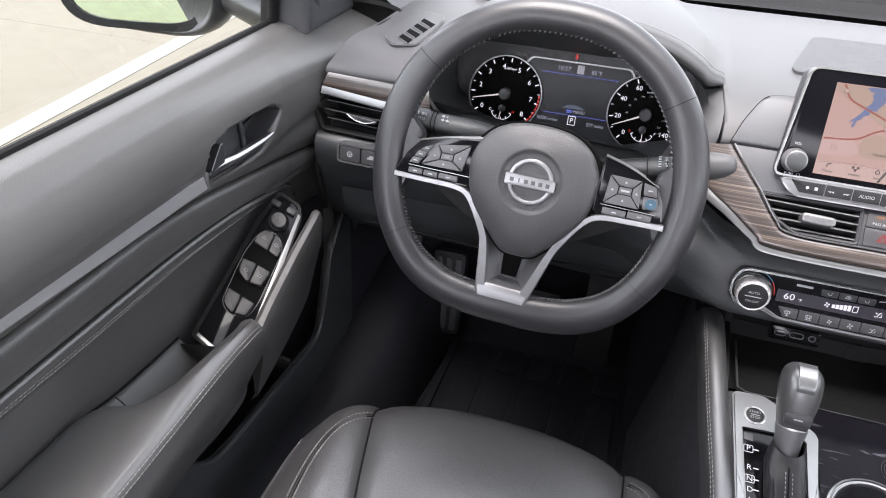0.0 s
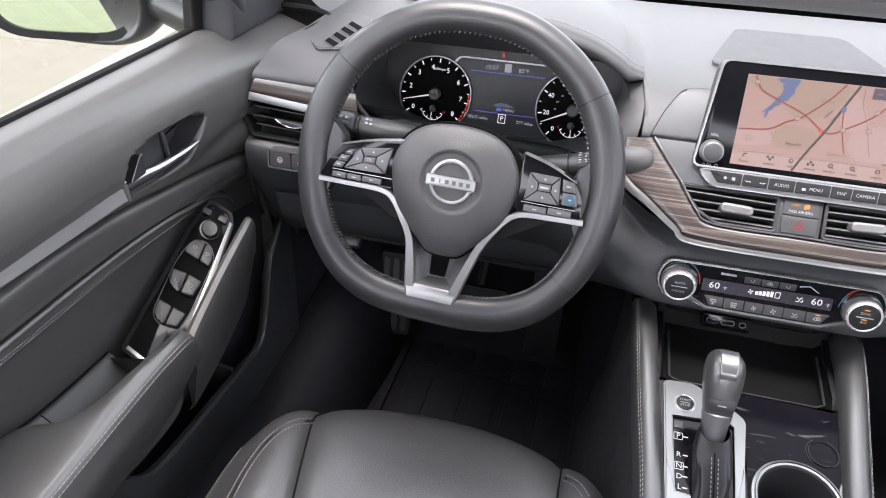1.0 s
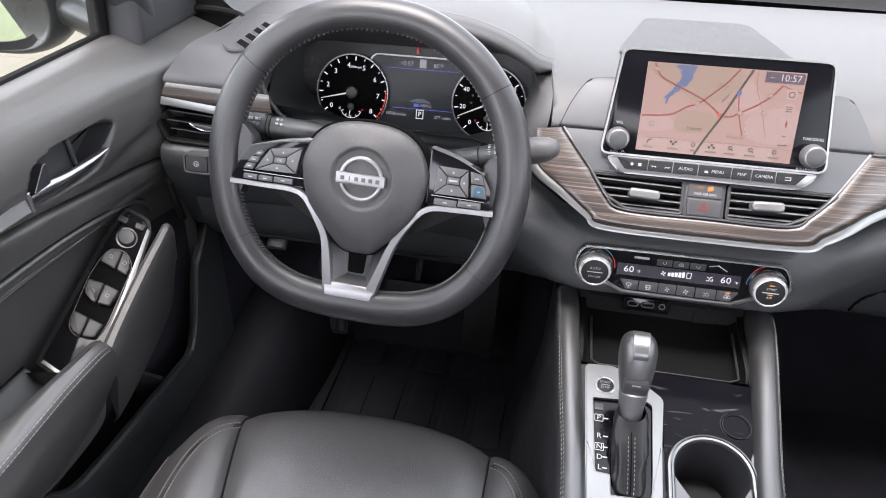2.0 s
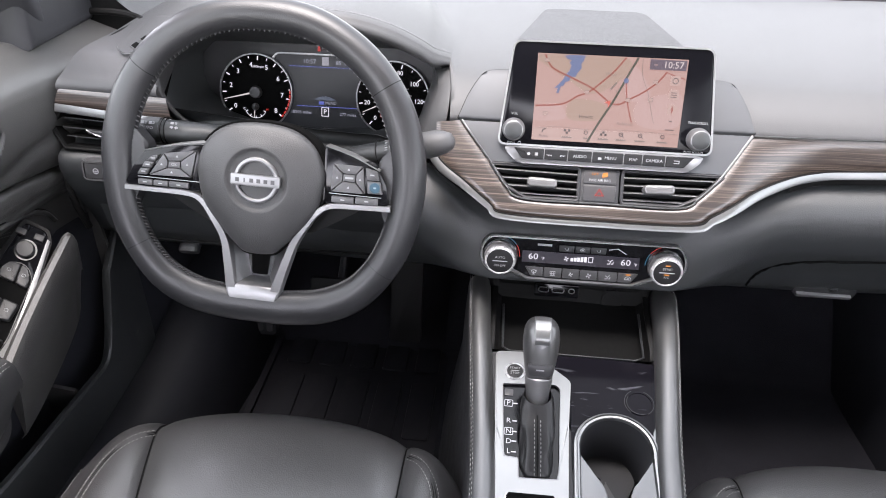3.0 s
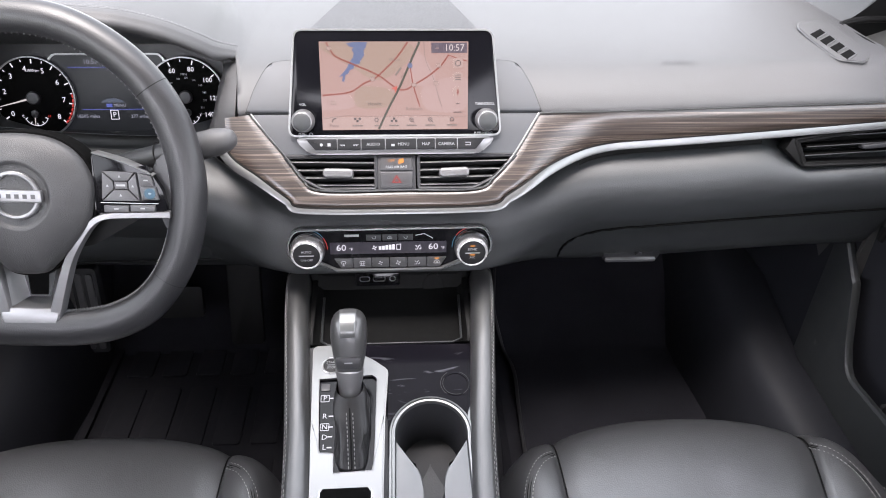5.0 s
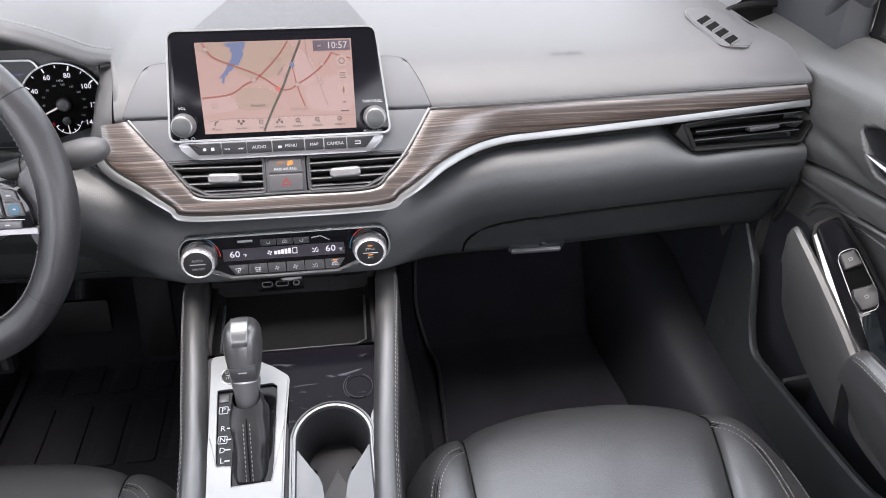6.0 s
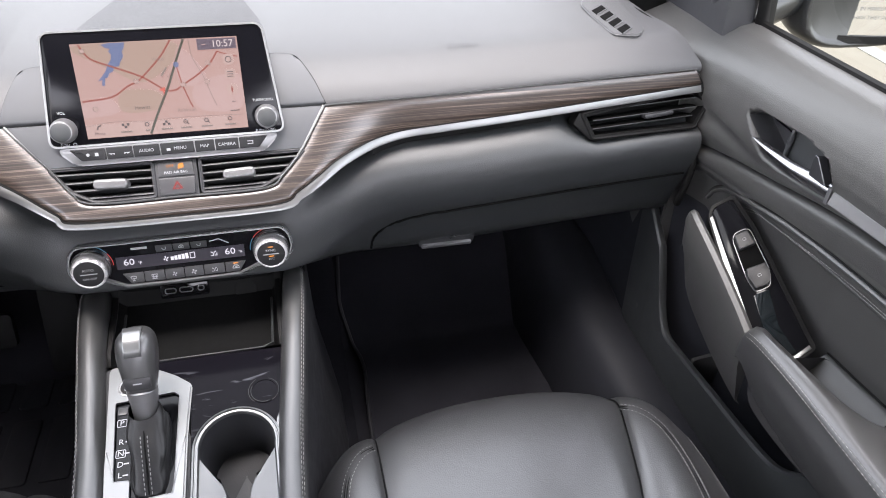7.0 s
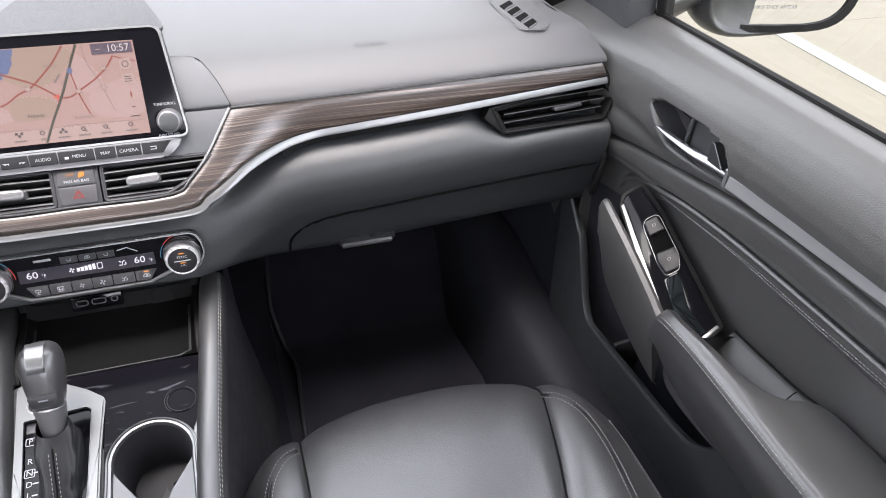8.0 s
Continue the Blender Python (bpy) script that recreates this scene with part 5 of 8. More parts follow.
# ---- centre console ----
def console():
    c = thing("centre_console", "black centre console with silver shifter surround and cup holder", "console", (0, -0.15, 0.45))
    # side walls down to the floor
    for s in (-1, 1):
        rows = []
        for y, xt, zt in ((0.16, 0.137, 0.665), (0.05, 0.138, 0.672), (-0.05, 0.131, 0.66), (-0.15, 0.12, 0.64), (-0.27, 0.112, 0.618), (-0.5, 0.11, 0.6), (-0.75, 0.11, 0.6)):
            rows.append(smooth([(s * (xt + 0.004), y, zt - 0.005), (s * (xt + 0.008), y, zt - 0.05), (s * (xt + 0.014), y, 0.5), (s * (xt + 0.03), y, 0.4), (s * (xt + 0.05), y, 0.27)], 3))
        part("side_panel", loft(rows), HARD, c, "black side panel")
        # padded rails with light stitching
        path = smooth([(s * 0.128, 0.075, 0.66), (s * 0.126, 0.03, 0.690), (s * 0.122, -0.03, 0.683), (s * 0.114, -0.12, 0.660), (s * 0.105, -0.22, 0.638), (s * 0.1, -0.36, 0.617), (s * 0.098, -0.7, 0.6)], 8)
        rail = part("side_rail", sweep(path, [(a * 0.0155, b * 0.0165 - 0.008) for a, b in ((1, -1.2), (1.02, 0), (0.85, 0.62), (0.45, 0.93), (0, 1), (-0.45, 0.93), (-0.85, 0.62), (-1.02, 0), (-1, -1.2))]), SMOOTH, c, "padded black leather side rail")
        for off in (0.0108, 0.0128):
            stitches("stitching", [p + Vector((s * off, 0, 0.0075 - (off - 0.0108) * 1.2)) for p in path[4:]], rail, (s * 0.6, 0, 0.8), gap=0.0058, r=0.0004)
    # deck pieces
    M = DECK
    part("deck_base", slab([(-0.112, 0.015), (-0.1, -0.62), (0.1, -0.62), (0.112, 0.015)], M, -0.09, -0.075), HARD, c)
    # scuffed gloss plate ahead of the cup holder, with the cup opening left free
    cup = (0.045, -0.125)
    strip_o = [(0.108, -0.15)] + [(0.109, -0.06), (0.11, 0.004)] + [(0.05, 0.006), (-0.02, 0.006), (-0.06, 0.006)] + [(-0.045, -0.01), (-0.01, -0.03), (-0.0035, -0.05), (-0.0035, -0.15)]
    strip_i = [(cup[0] + 0.047 * math.cos(radians(a)), cup[1] + 0.047 * math.sin(radians(a))) for a in (-25, 25, 52, 78, 100, 115, 128, 145, 165, 205)]
    rows = []
    for p, q in zip(strip_o, strip_i):
        rows.append([M @ Vector((p[0] + (q[0] - p[0]) * t, p[1] + (q[1] - p[1]) * t, 0.001)) for t in (0, 0.33, 0.66, 1)])
    part("gloss_plate", loft(rows), SCUFF, c, "scuffed gloss black plate")
    dv = M @ Matrix.Translation((0.079, -0.055, 0.001))
    part("round_blank", turned([(0.0165, 0), (0.0165, 0.0012), (0.0145, 0.0012), (0.0142, 0.0003), (0.001, 0.0003)], dv, 36), SCUFF, c)
    for r, a0, a1 in ((0.0168, -60, 80), (0.0182, 120, 235), (0.0155, 150, 300), (0.021, -20, 40)):
        ribbon([(r * math.cos(radians(a)), r * math.sin(radians(a))) for a in range(a0, a1, 10)], 0.0006, dv, 0.0016, KEYGREY, c, "scratch")
    # tray under the climate panel
    rows = []
    for v, h in ((0.008, 0.0015), (0.012, -0.004), (0.016, -0.018), (0.03, -0.022), (0.1, -0.03), (0.125, -0.028), (0.135, -0.01)):
        rows.append([M @ Vector((u, v, h + (0.02 * ease(0.009, 0.024, v) if abs(u) > 0.095 else 0.0))) for u in (-0.108, -0.1, -0.094, 0, 0.094, 0.1, 0.108)])
    part("storage_tray", loft([smooth(r, 2) for r in rows]), RUBBER, c, "shallow black storage tray")
    part("tray_lip", sweep([M @ Vector(p) for p in ((-0.091, 0.1, -0.016), (-0.089, 0.02, -0.008), (-0.08, 0.011, -0.0035), (0.08, 0.011, -0.0035), (0.092, 0.02, -0.008), (0.094, 0.1, -0.016))], oval(0.0016, 0.0016, 8)), SOFT, c)
    back = plane_frame((0, 0.06, 0.68), X, (0, 0.2, 1))
    part("tray_back", slab([(-0.12, -0.08), (0.12, -0.08), (0.12, 0.06), (-0.12, 0.06)], back, -0.01, 0.0), RUBBER, c)
    port = plane_frame((-0.018, 0.052, 0.672), X, (0, 0.35, 1))
    sock = part("port_panel", slab(box_outline(0, 0, 0.062, 0.019, 0.003), port, -0.004, 0.004, 0.001), GLOSS, c, "small port panel")
    for u, w in ((-0.018, 0.015), (0.002, 0.018), (0.021, 0.009)):
        part("port", rim(box_outline(u, 0.001, w, 0.008, 0.0035), box_outline(u, 0.001, w - 0.0025, 0.0055, 0.0025), port, 0.003, 0.0052), GREYKEY, sock)
    part("port_cap", turned([(0.016, -0.004), (0.016, 0.003), (0.014, 0.005), (0.002, 0.005)], plane_frame((0.06, 0.054, 0.66), X, (0, 0.35, 1)), 28), RUBBER, c)

    # shifter surround: silver plate with a black gate
    o = rounded([(-0.0955, 0.003), (-0.0623, 0.0045), (-0.0228, -0.0185), (-0.0044, -0.0335), (-0.008, -0.0969), (-0.012, -0.32), (-0.083, -0.32), (-0.0905, -0.1027)], 0.005, 4)
    hole = rounded([(-0.0862, -0.0455), (-0.022, -0.0415), (-0.0163, -0.0465), (-0.0178, -0.139), (-0.0192, -0.1655), (-0.0633, -0.1675), (-0.0642, -0.1435), (-0.0808, -0.1425)], 0.002, 4)
    plate = part("shifter_plate", rim(o, hole, M, -0.012, 0.0055), SATIN, c, "satin silver shifter surround")
    part("plate_edge", rim(inset(o, -0.0018), inset(o, 0.0006), M, -0.014, 0.0025), SILVER, plate)
    part("hole_edge", sweep([M @ Vector((u, v, 0.0055)) for u, v in hole], oval(0.0005, 0.0005, 6), closed=True, up=M.to_3x3() @ Z), WHEELSILVER, plate)
    part("gate", slab(hole, M, -0.012, 0.0015), GLOSS, plate, "gloss black shift gate")
    part("rear_slope", slab(rounded([(-0.0735, -0.185), (-0.0765, -0.192), (-0.079, -0.31), (-0.0185, -0.31), (-0.0205, -0.192), (-0.0245, -0.1845)], 0.001, 2), M, 0.004, 0.0062, 0.0006), DIALBLACK, plate)
    for u in (-0.0765, -0.0205):
        part("inner_ridge", sweep([M @ Vector((u, -0.188, 0.006)), M @ Vector((u + (0.002 if u < -0.05 else -0.001) * -1, -0.31, 0.006))], oval(0.0012, 0.0012, 6)), CHROME, plate)
    for t, v in (("P", -0.0705), ("R", -0.0945), ("N", -0.1085), ("D", -0.1216), ("L", -0.1341)):
        words(t, 0.0092, M, -0.0778 + (-v - 0.07) * 0.04, v, 0.0018, WHITE, plate, "gear_letter")
        if t in "PN":
            u = -0.0778 + (-v - 0.07) * 0.04
            part("letter_box", rim(box_outline(u, v, 0.0105, 0.0095, 0.0015), box_outline(u, v, 0.0092, 0.0082, 0.001), M, 0.0015, 0.0018), WHITE, plate)
    for v in (-0.0705, -0.0945, -0.1085, -0.121, -0.1345):
        bars(M, [(-0.0696, v, 0.0055, 0.0014)], 0.0016, WHITE, plate, "gear_mark")
    part("shift_lock", slab(box_outline(-0.078, -0.0555, 0.0105, 0.0095, 0.001), M, 0.001, 0.0028, 0.0005), GREYKEY, plate)
    S = M @ Matrix.Translation((-0.072, -0.0265, 0.005)) @ Matrix.Diagonal((0.8, 0.8, 1, 1))
    st = part("start_button", turned([(0.0155, -0.002), (0.0155, 0.0012), (0.0138, 0.0022), (0.0125, 0.0012)], S, 40), KNOBRIM, c, "round engine start button with chrome ring")
    part("button_face", turned([(0.0124, 0), (0.0124, 0.0018), (0.0115, 0.0021), (0.001, 0.0019)], S, 32), KNOBFACE, st)
    words("START", 0.0058, S, 0, 0.0046, 0.0024, INK, st)
    words("STOP", 0.0058, S, 0, -0.0048, 0.0024, INK, st)
    bars(S, [(0, -0.0001, 0.013, 0.0009)], 0.0022, INK, st, "print")

    # cup holder: bright arch round a deep well that opens backwards between two wing plates
    cu, cv = cup = (0.0467, -0.1222)
    rows = []
    for r, h in ((0.0402, 0.002), (0.0397, -0.012), (0.0375, -0.066), (0.0345, -0.073), (0.025, -0.074), (0.001, -0.074)):
        rows.append([M @ Vector((cu + r * math.cos(radians(a)), cv + r * math.sin(radians(a)), h)) for a in range(-62, 243, 8)])
    part("cup_well", loft(rows), HARD, c, "deep black cup holder well")
    part("well_floor", slab([(cu - 0.042, -0.33), (cu + 0.042, -0.33), (cu + 0.042, -0.1), (cu - 0.042, -0.1)], M, -0.08, -0.0745), RUBBERGREY, c, "grey rubber well floor")
    ringpath = [(cu + 0.047, -0.33)] + [(cu + 0.0445 * math.cos(radians(a)), cv + 0.0445 * math.sin(radians(a))) for a in range(-8, 189, 8)] + [(cu - 0.0465, -0.33)]
    P3 = [M @ Vector((u, v, 0.003)) for u, v in ringpath]
    arch = part("cup_arch", sweep(P3, [(a * 0.0042, b * 0.004) for a, b in ((1, -1.5), (1, 0.2), (0.8, 0.7), (0.35, 0.8), (0.2, 0.35), (0.0, 0.35), (-0.15, 0.8), (-0.6, 0.7), (-1, 0.1), (-1, -1.5))], up=M.to_3x3() @ Z), SATIN, c, "satin silver double-ridged cup holder arch")
    for s in (-1, 1):
        wing = [(cu + s * 0.0425, cv - 0.004), (cu + s * 0.0395, cv - 0.008), (cu + s * 0.0355, cv - 0.0185), (cu + s * 0.0265, cv - 0.0315), (cu + s * 0.0175, cv - 0.0405), (cu + s * 0.0125, cv - 0.052), (cu + s * 0.0115, cv - 0.066), (cu + s * 0.012, -0.33), (cu + s * 0.0445, -0.33)]
        part("wing", slab(wing if s < 0 else wing[::-1], M, -0.004, 0.0028, 0.0012), WING, arch, "brushed silver wing plate")
        wall = [wing[4], wing[5], wing[6], wing[7]]
        part("slot_wall", loft([[M @ Vector((u, v, h)) for u, v in [wing[2], wing[3]] + wall] for h in (0.0015, -0.0745)]), HARD, c)
    side = [(0.0935, -0.33), (0.1035, -0.33), (0.1025, -0.18), (0.1, -0.0925), (0.094, -0.0865), (0.0905, -0.097), (0.0925, -0.13)]
    part("deck_side", slab(rounded(side, 0.002, 2), M, -0.02, 0.002, 0.001), SATIN, c, "satin silver flank beside the cup holder")
    part("deck_rear", slab([(-0.1, -0.33), (0.105, -0.33), (0.1, -0.6), (-0.095, -0.6)], M, -0.03, 0.002), SMOOTH, c)
    part("deck_left", slab([(-0.0985, 0.006), (-0.0955, 0.006), (-0.088, -0.33), (-0.105, -0.33), (-0.11, 0.0)], M, -0.02, -0.001), HARD, c)
    part("deck_mid", slab([(-0.0095, -0.33), (-0.002, -0.33), (0.0015, -0.12), (-0.0065, -0.09)], M, -0.02, -0.0005), HARD, c)


console()


def gear_selector():
    g = thing("gear_selector", "leather gear selector knob with silver insert above stitched boot", "gear lever", (-0.045, -0.17, 0.645))
    # gathered leather boot
    rows = []
    for k, (h, du, dv, ra, rb) in enumerate(((0.0015, -0.0432, -0.1145, 0.0188, 0.051), (0.007, -0.0432, -0.1128, 0.0192, 0.0495), (0.014, -0.0435, -0.1075, 0.0192, 0.0442), (0.021, -0.0438, -0.1005, 0.0192, 0.0365), (0.028, -0.0447, -0.0925, 0.0195, 0.028), (0.034, -0.0455, -0.0845, 0.0182, 0.0205), (0.039, -0.046, -0.0785, 0.0155, 0.0155))):
        row = []
        for j in range(72):
            a = 2 * math.pi * j / 72
            c, s = math.cos(a), math.sin(a)
            p = 0.42 + 0.5 * k / 6
            mid = math.sin(math.pi * min(1, (k + 0.6) / 6.4))
            pleat = 0.0011 * math.sin(2.3 * k + 1.4 * c + 0.8 * s) * mid + 0.0022 * noise.noise((1.3 * c, 1.3 * s, 0.9 * k)) * mid - 0.0012 * mid * math.exp(-((abs(c) - 0.7) / 0.12) ** 2)
            ru, rv = ra + pleat, rb + pleat * 1.4
            row.append(DECK @ Vector((du + ru * math.copysign(abs(c) ** p, c), dv + rv * math.copysign(abs(s) ** p, s), h)))
        rows.append(row)
    rows = [list(r) for r in zip(*[smooth(list(col), 4) for col in zip(*rows)])]
    boot = part("boot", loft(rows, closed_u=True), BOOT, g, "black leather boot with seam", sharp=80)
    seam = [DECK @ Vector((du, dv - rb, h + 0.0012)) for h, du, dv, rb in ((0.006, -0.0425, -0.1135, 0.051), (0.014, -0.043, -0.1075, 0.0445), (0.021, -0.0437, -0.1005, 0.0365), (0.028, -0.0447, -0.0925, 0.028), (0.034, -0.0455, -0.0845, 0.0205))]
    part("boot_seam", sweep(smooth(seam, 4), oval(0.0008, 0.0008, 6)), RUBBER, boot)
    for off in (-0.0035, 0.0035):
        seam = [DECK @ Vector((du + off, dv - rb, h + 0.0016)) for h, du, dv, rb in ((0.006, -0.0425, -0.1135, 0.051), (0.014, -0.043, -0.1075, 0.0445), (0.021, -0.0437, -0.1005, 0.0365), (0.028, -0.0447, -0.0925, 0.028), (0.034, -0.0455, -0.0845, 0.0205))]
        stitches("boot_stitching", smooth(seam, 4), boot, (0, -0.7, 0.7), gap=0.0048, mat=MIDTHREAD, cover=0.7)
    # neck collar and knob rise along the lever
    ax = plane_frame(DECK @ Vector((-0.046, -0.08, 0.022)), X, (0, 0.9, -0.4)) @ Matrix.Diagonal((0.97, 0.97, 1.04, 1))
    part("collar", turned([(0.0135, 0), (0.0142, 0.008), (0.0148, 0.018), (0.0162, 0.0255), (0.0168, 0.0315), (0.0155, 0.033)], ax, 36), WHEELSILVER, g, "silver lever collar")
    rows = []
    for h, a, b, dv in ((0.0305, 0.0162, 0.0164, 0.0012), (0.034, 0.0172, 0.0176, 0.0018), (0.04, 0.0187, 0.0193, 0.0025), (0.056, 0.0217, 0.0227, 0.0045), (0.07, 0.0232, 0.0247, 0.006), (0.082, 0.0225, 0.0245, 0.007), (0.09, 0.0195, 0.0215, 0.0075), (0.095, 0.0135, 0.015, 0.008), (0.0968, 0.006, 0.007, 0.008)):
        row = []
        for j in range(32):
            t = 2 * math.pi * j / 32
            c, s = math.cos(t), math.sin(t)
            row.append(ax @ Vector((0.94 * a * math.copysign(abs(c) ** 0.75, c), dv + 0.95 * b * math.copysign(abs(s) ** 0.75, s), h)))
        rows.append(row)
    knob = part("knob", loft([list(r) for r in zip(*[smooth(list(col), 3) for col in zip(*rows)])], closed_u=True, caps=True), SMOOTH, g, "smooth dark knob")
    ins = ax @ Matrix.Translation((0, 0.0, 0))
    rows = []
    for dv, h in ((-0.0185, 0.0725), (-0.0175, 0.080), (-0.0135, 0.0885), (-0.006, 0.0955), (0.003, 0.0985)):
        rows.append([ins @ Vector((u * (0.0085 + 0.0015 * (h - 0.07) / 0.03), dv - 0.0018, h + 0.0012)) for u in (-1, -0.6, 0, 0.6, 1)])
    ip = part("knob_insert", loft([smooth(r, 2) for r in rows]), SILVER, knob, "bright silver top insert")
    ip.modifiers.new("skin", "SOLIDIFY").thickness = 0.002
    F = plane_frame(ax @ Vector((0, -0.0162, 0.0455)), X, ax.to_3x3() @ Vector((0, -0.11, 1)))
    part("lock_button", slab(rounded([(-0.0125, -0.009), (0.0125, -0.009), (0.0145, 0.005), (-0.0145, 0.005)], 0.003), F, -0.006, 0.0012, 0.001), BUTTON, knob)
    bars(F, [(0, -0.0015, 0.009, 0.0014)], 0.0012, INK, knob, "mark")


gear_selector()


# ---- steering wheel ----
def steering_wheel():
    w = thing("steering_wheel", "flat-bottomed black leather steering wheel with silver spokes", "steering wheel", WHEEL.translation)
    half = [(0, 0.164), (0.06, 0.155), (0.115, 0.121), (0.15, 0.072), (0.166, 0.012), (0.162, -0.048), (0.146, -0.094), (0.118, -0.131), (0.082, -0.152), (0.04, -0.160)]
    loop = half + [(0, -0.161)] + [(-a, b) for a, b in half[:0:-1]]
    path = [WHEEL @ p for p in smooth([(a, b, 0) for a, b in loop], 10, True)]
    n = len(path)
    nrm = WHEEL.to_3x3() @ Z

    def rim_rows(i0, i1, grow=1.0):
        rows = []
        for i in range(i0, i1 + 1):
            p, a, b = path[i % n], path[(i - 1) % n], path[(i + 1) % n]
            t = (b - a).normalized()
            side = t.cross(nrm)
            loc = WHEEL.inverted() @ p
            fat = 1 + 0.15 * ease(0.1, 0.16, -loc.y) + 0.06 * ease(0.12, 0.16, abs(loc.x))
            rows.append([p + side * (0.0178 * fat * grow * math.cos(k * math.pi / 9)) + nrm * (0.0155 * grow * math.sin(k * math.pi / 9) - 0.008) for k in range(18)])
        return rows
    # four leather sections that meet at seams
    cuts = [25, 62, n - 62, n - 25]
    secs = [(cuts[3] - n, cuts[0], RIML), (cuts[0], cuts[1], RIML), (cuts[1], cuts[2], RIML), (cuts[2], cuts[3], RIML)]
    for a, b, m in secs:
        rows = rim_rows(a, b)
        first, last = rim_rows(a, a, 0.93), rim_rows(b, b, 0.93)
        part("rim_section", loft(first + rows + last, closed_u=True, caps=True), m, w, "black leather rim section")
    for i in cuts:
        a, b = rim_rows(i, i, 1.012)[0], rim_rows(i + 1, i + 1, 1.012)[0]
        part("rim_seam", loft([[p.lerp(q, t) for p, q in zip(a, b)] for t in (-0.07, 0.07)], closed_u=True), RUBBER, w)
    # leather webs that carry the rim into the spokes
    for web in ([(0.13, 0.02), (0.152, 0.04), (0.165, 0.0), (0.16, -0.05), (0.15, -0.058), (0.138, -0.036), (0.14, -0.01)], [(-0.128, 0.014), (-0.15, 0.036), (-0.165, 0.0), (-0.16, -0.055), (-0.15, -0.062), (-0.14, -0.04), (-0.138, -0.012)]):
        part("spoke_web", slab(rounded(web, 0.008), WHEEL, -0.022, -0.003, 0.005, 3), RIML, w, "black leather spoke web")
    bm = bmesh.new()
    for i in range(n):
        f = i * 1.0
        p, a, b = path[int(f) % n].lerp(path[(int(f) + 1) % n], f % 1), path[int(f - 1) % n], path[int(f + 2) % n]
        t = (b - a).normalized()
        side = t.cross(nrm)
        if (WHEEL.translation - p).dot(side) < 0:
            side = -side
        loc = WHEEL.inverted() @ p
        fat = 1 + 0.15 * ease(0.1, 0.16, -loc.y) + 0.06 * ease(0.12, 0.16, abs(loc.x))
        ring = []
        for ang, k in ((-4, -1), (8, 0), (20, 1)):
            c, e = math.cos(radians(ang)), math.sin(radians(ang))
            q = p + side * (0.0179 * fat * c) + nrm * (0.0156 * e - 0.008) + t * (0.0013 * k)
            o = (side * c + nrm * e).normalized()
            r = 0.0011 if k == 0 else 0.0006
            ring.append([q + t * r, q + o * r, q - t * r, q - o * r])
        sheet(bm, ring, closed_u=True, caps=True)
    tagged(part("rim_stitching", bm, RIMTHREAD, w, "dark cross stitching inside the rim", sharp=80), kind="stuff")
    # airbag boss
    ring = [(0.0, 0.0505), (0.034, 0.0462), (0.0575, 0.0312), (0.0700, 0.007), (0.0702, -0.014), (0.0632, -0.041), (0.0455, -0.0655), (0.0275, -0.0845), (0.0165, -0.0935), (0, -0.0955)]
    ring = [(a + 0.0045, b) for a, b in ring + [(-a, b) for a, b in ring[-2:0:-1]]]
    ring = [(p.x, p.y) for p in smooth([(a, b, 0) for a, b in ring], 4, True)]
    rows = []
    for k, h in ((1.0, -0.02), (1.0, 0.006), (0.99, 0.0098), (0.965, 0.0125), (0.92, 0.0148), (0.8, 0.0188), (0.68, 0.0215)):
        rows.append([WHEEL @ Vector((0.0045 + (u - 0.0045) * k, -0.012 + (v + 0.012) * k, h)) for u, v in ring])
    eu, ev = 0.0053, -0.0098
    for r, h in ((0.0365, 0.0241), (0.0345, 0.0242), (0.0325, 0.0222), (0.0305, 0.0212), (0.018, 0.0218), (0.004, 0.022)):
        rows.append([WHEEL @ Vector((eu + r * math.cos(a), ev + r * math.sin(a), h)) for a in [math.atan2(v - ev, u - eu) for u, v in ring]])
    boss = part("airbag_cover", loft(rows, closed_u=True, caps=True), HUB, w, "black grained airbag cover", sharp=50)
    part("boss_gap", slab([(0.0045 + (u - 0.0045) * 1.045, -0.012 + (v + 0.012) * 1.03) for u, v in ring], WHEEL, -0.02, 0.0042), DIALBLACK, w)
    E = WHEEL @ Matrix.Translation((eu, ev, 0.0216))
    badge = part("badge_ring", turned([(0.0202, 0.0), (0.0204, 0.0028), (0.0215, 0.0036), (0.0232, 0.0036), (0.0246, 0.0026), (0.025, 0)], E, 56, open_top=True), WHEELSILVER, boss, "silver ring badge with crossbar")
    part("badge_bar", slab(box_outline(0, 0, 0.0545, 0.0125, 0.0015), E, 0.001, 0.0055, 0.0014), WHEELSILVER, badge)
    bars(E, [(-0.0195 + 0.0078 * k, 0, 0.0042 if k != 1 else 0.0014, 0.0044) for k in range(6)], 0.0055, BUTTON, badge, "plain_bar")
    bars(WHEEL, [(-0.044, -0.006, 0.005, 0.001), (-0.046, -0.006, 0.001, 0.006), (0.053, -0.006, 0.005, 0.001), (0.055, -0.006, 0.001, 0.006)], 0.0197, HUBMARK, boss, "horn_mark")
    words("SRS", 0.006, WHEEL, 0.006, -0.0545, 0.0222, HUBMARK, boss)
    words("AIRBAG", 0.006, WHEEL, 0.006, -0.0612, 0.0215, HUBMARK, boss)

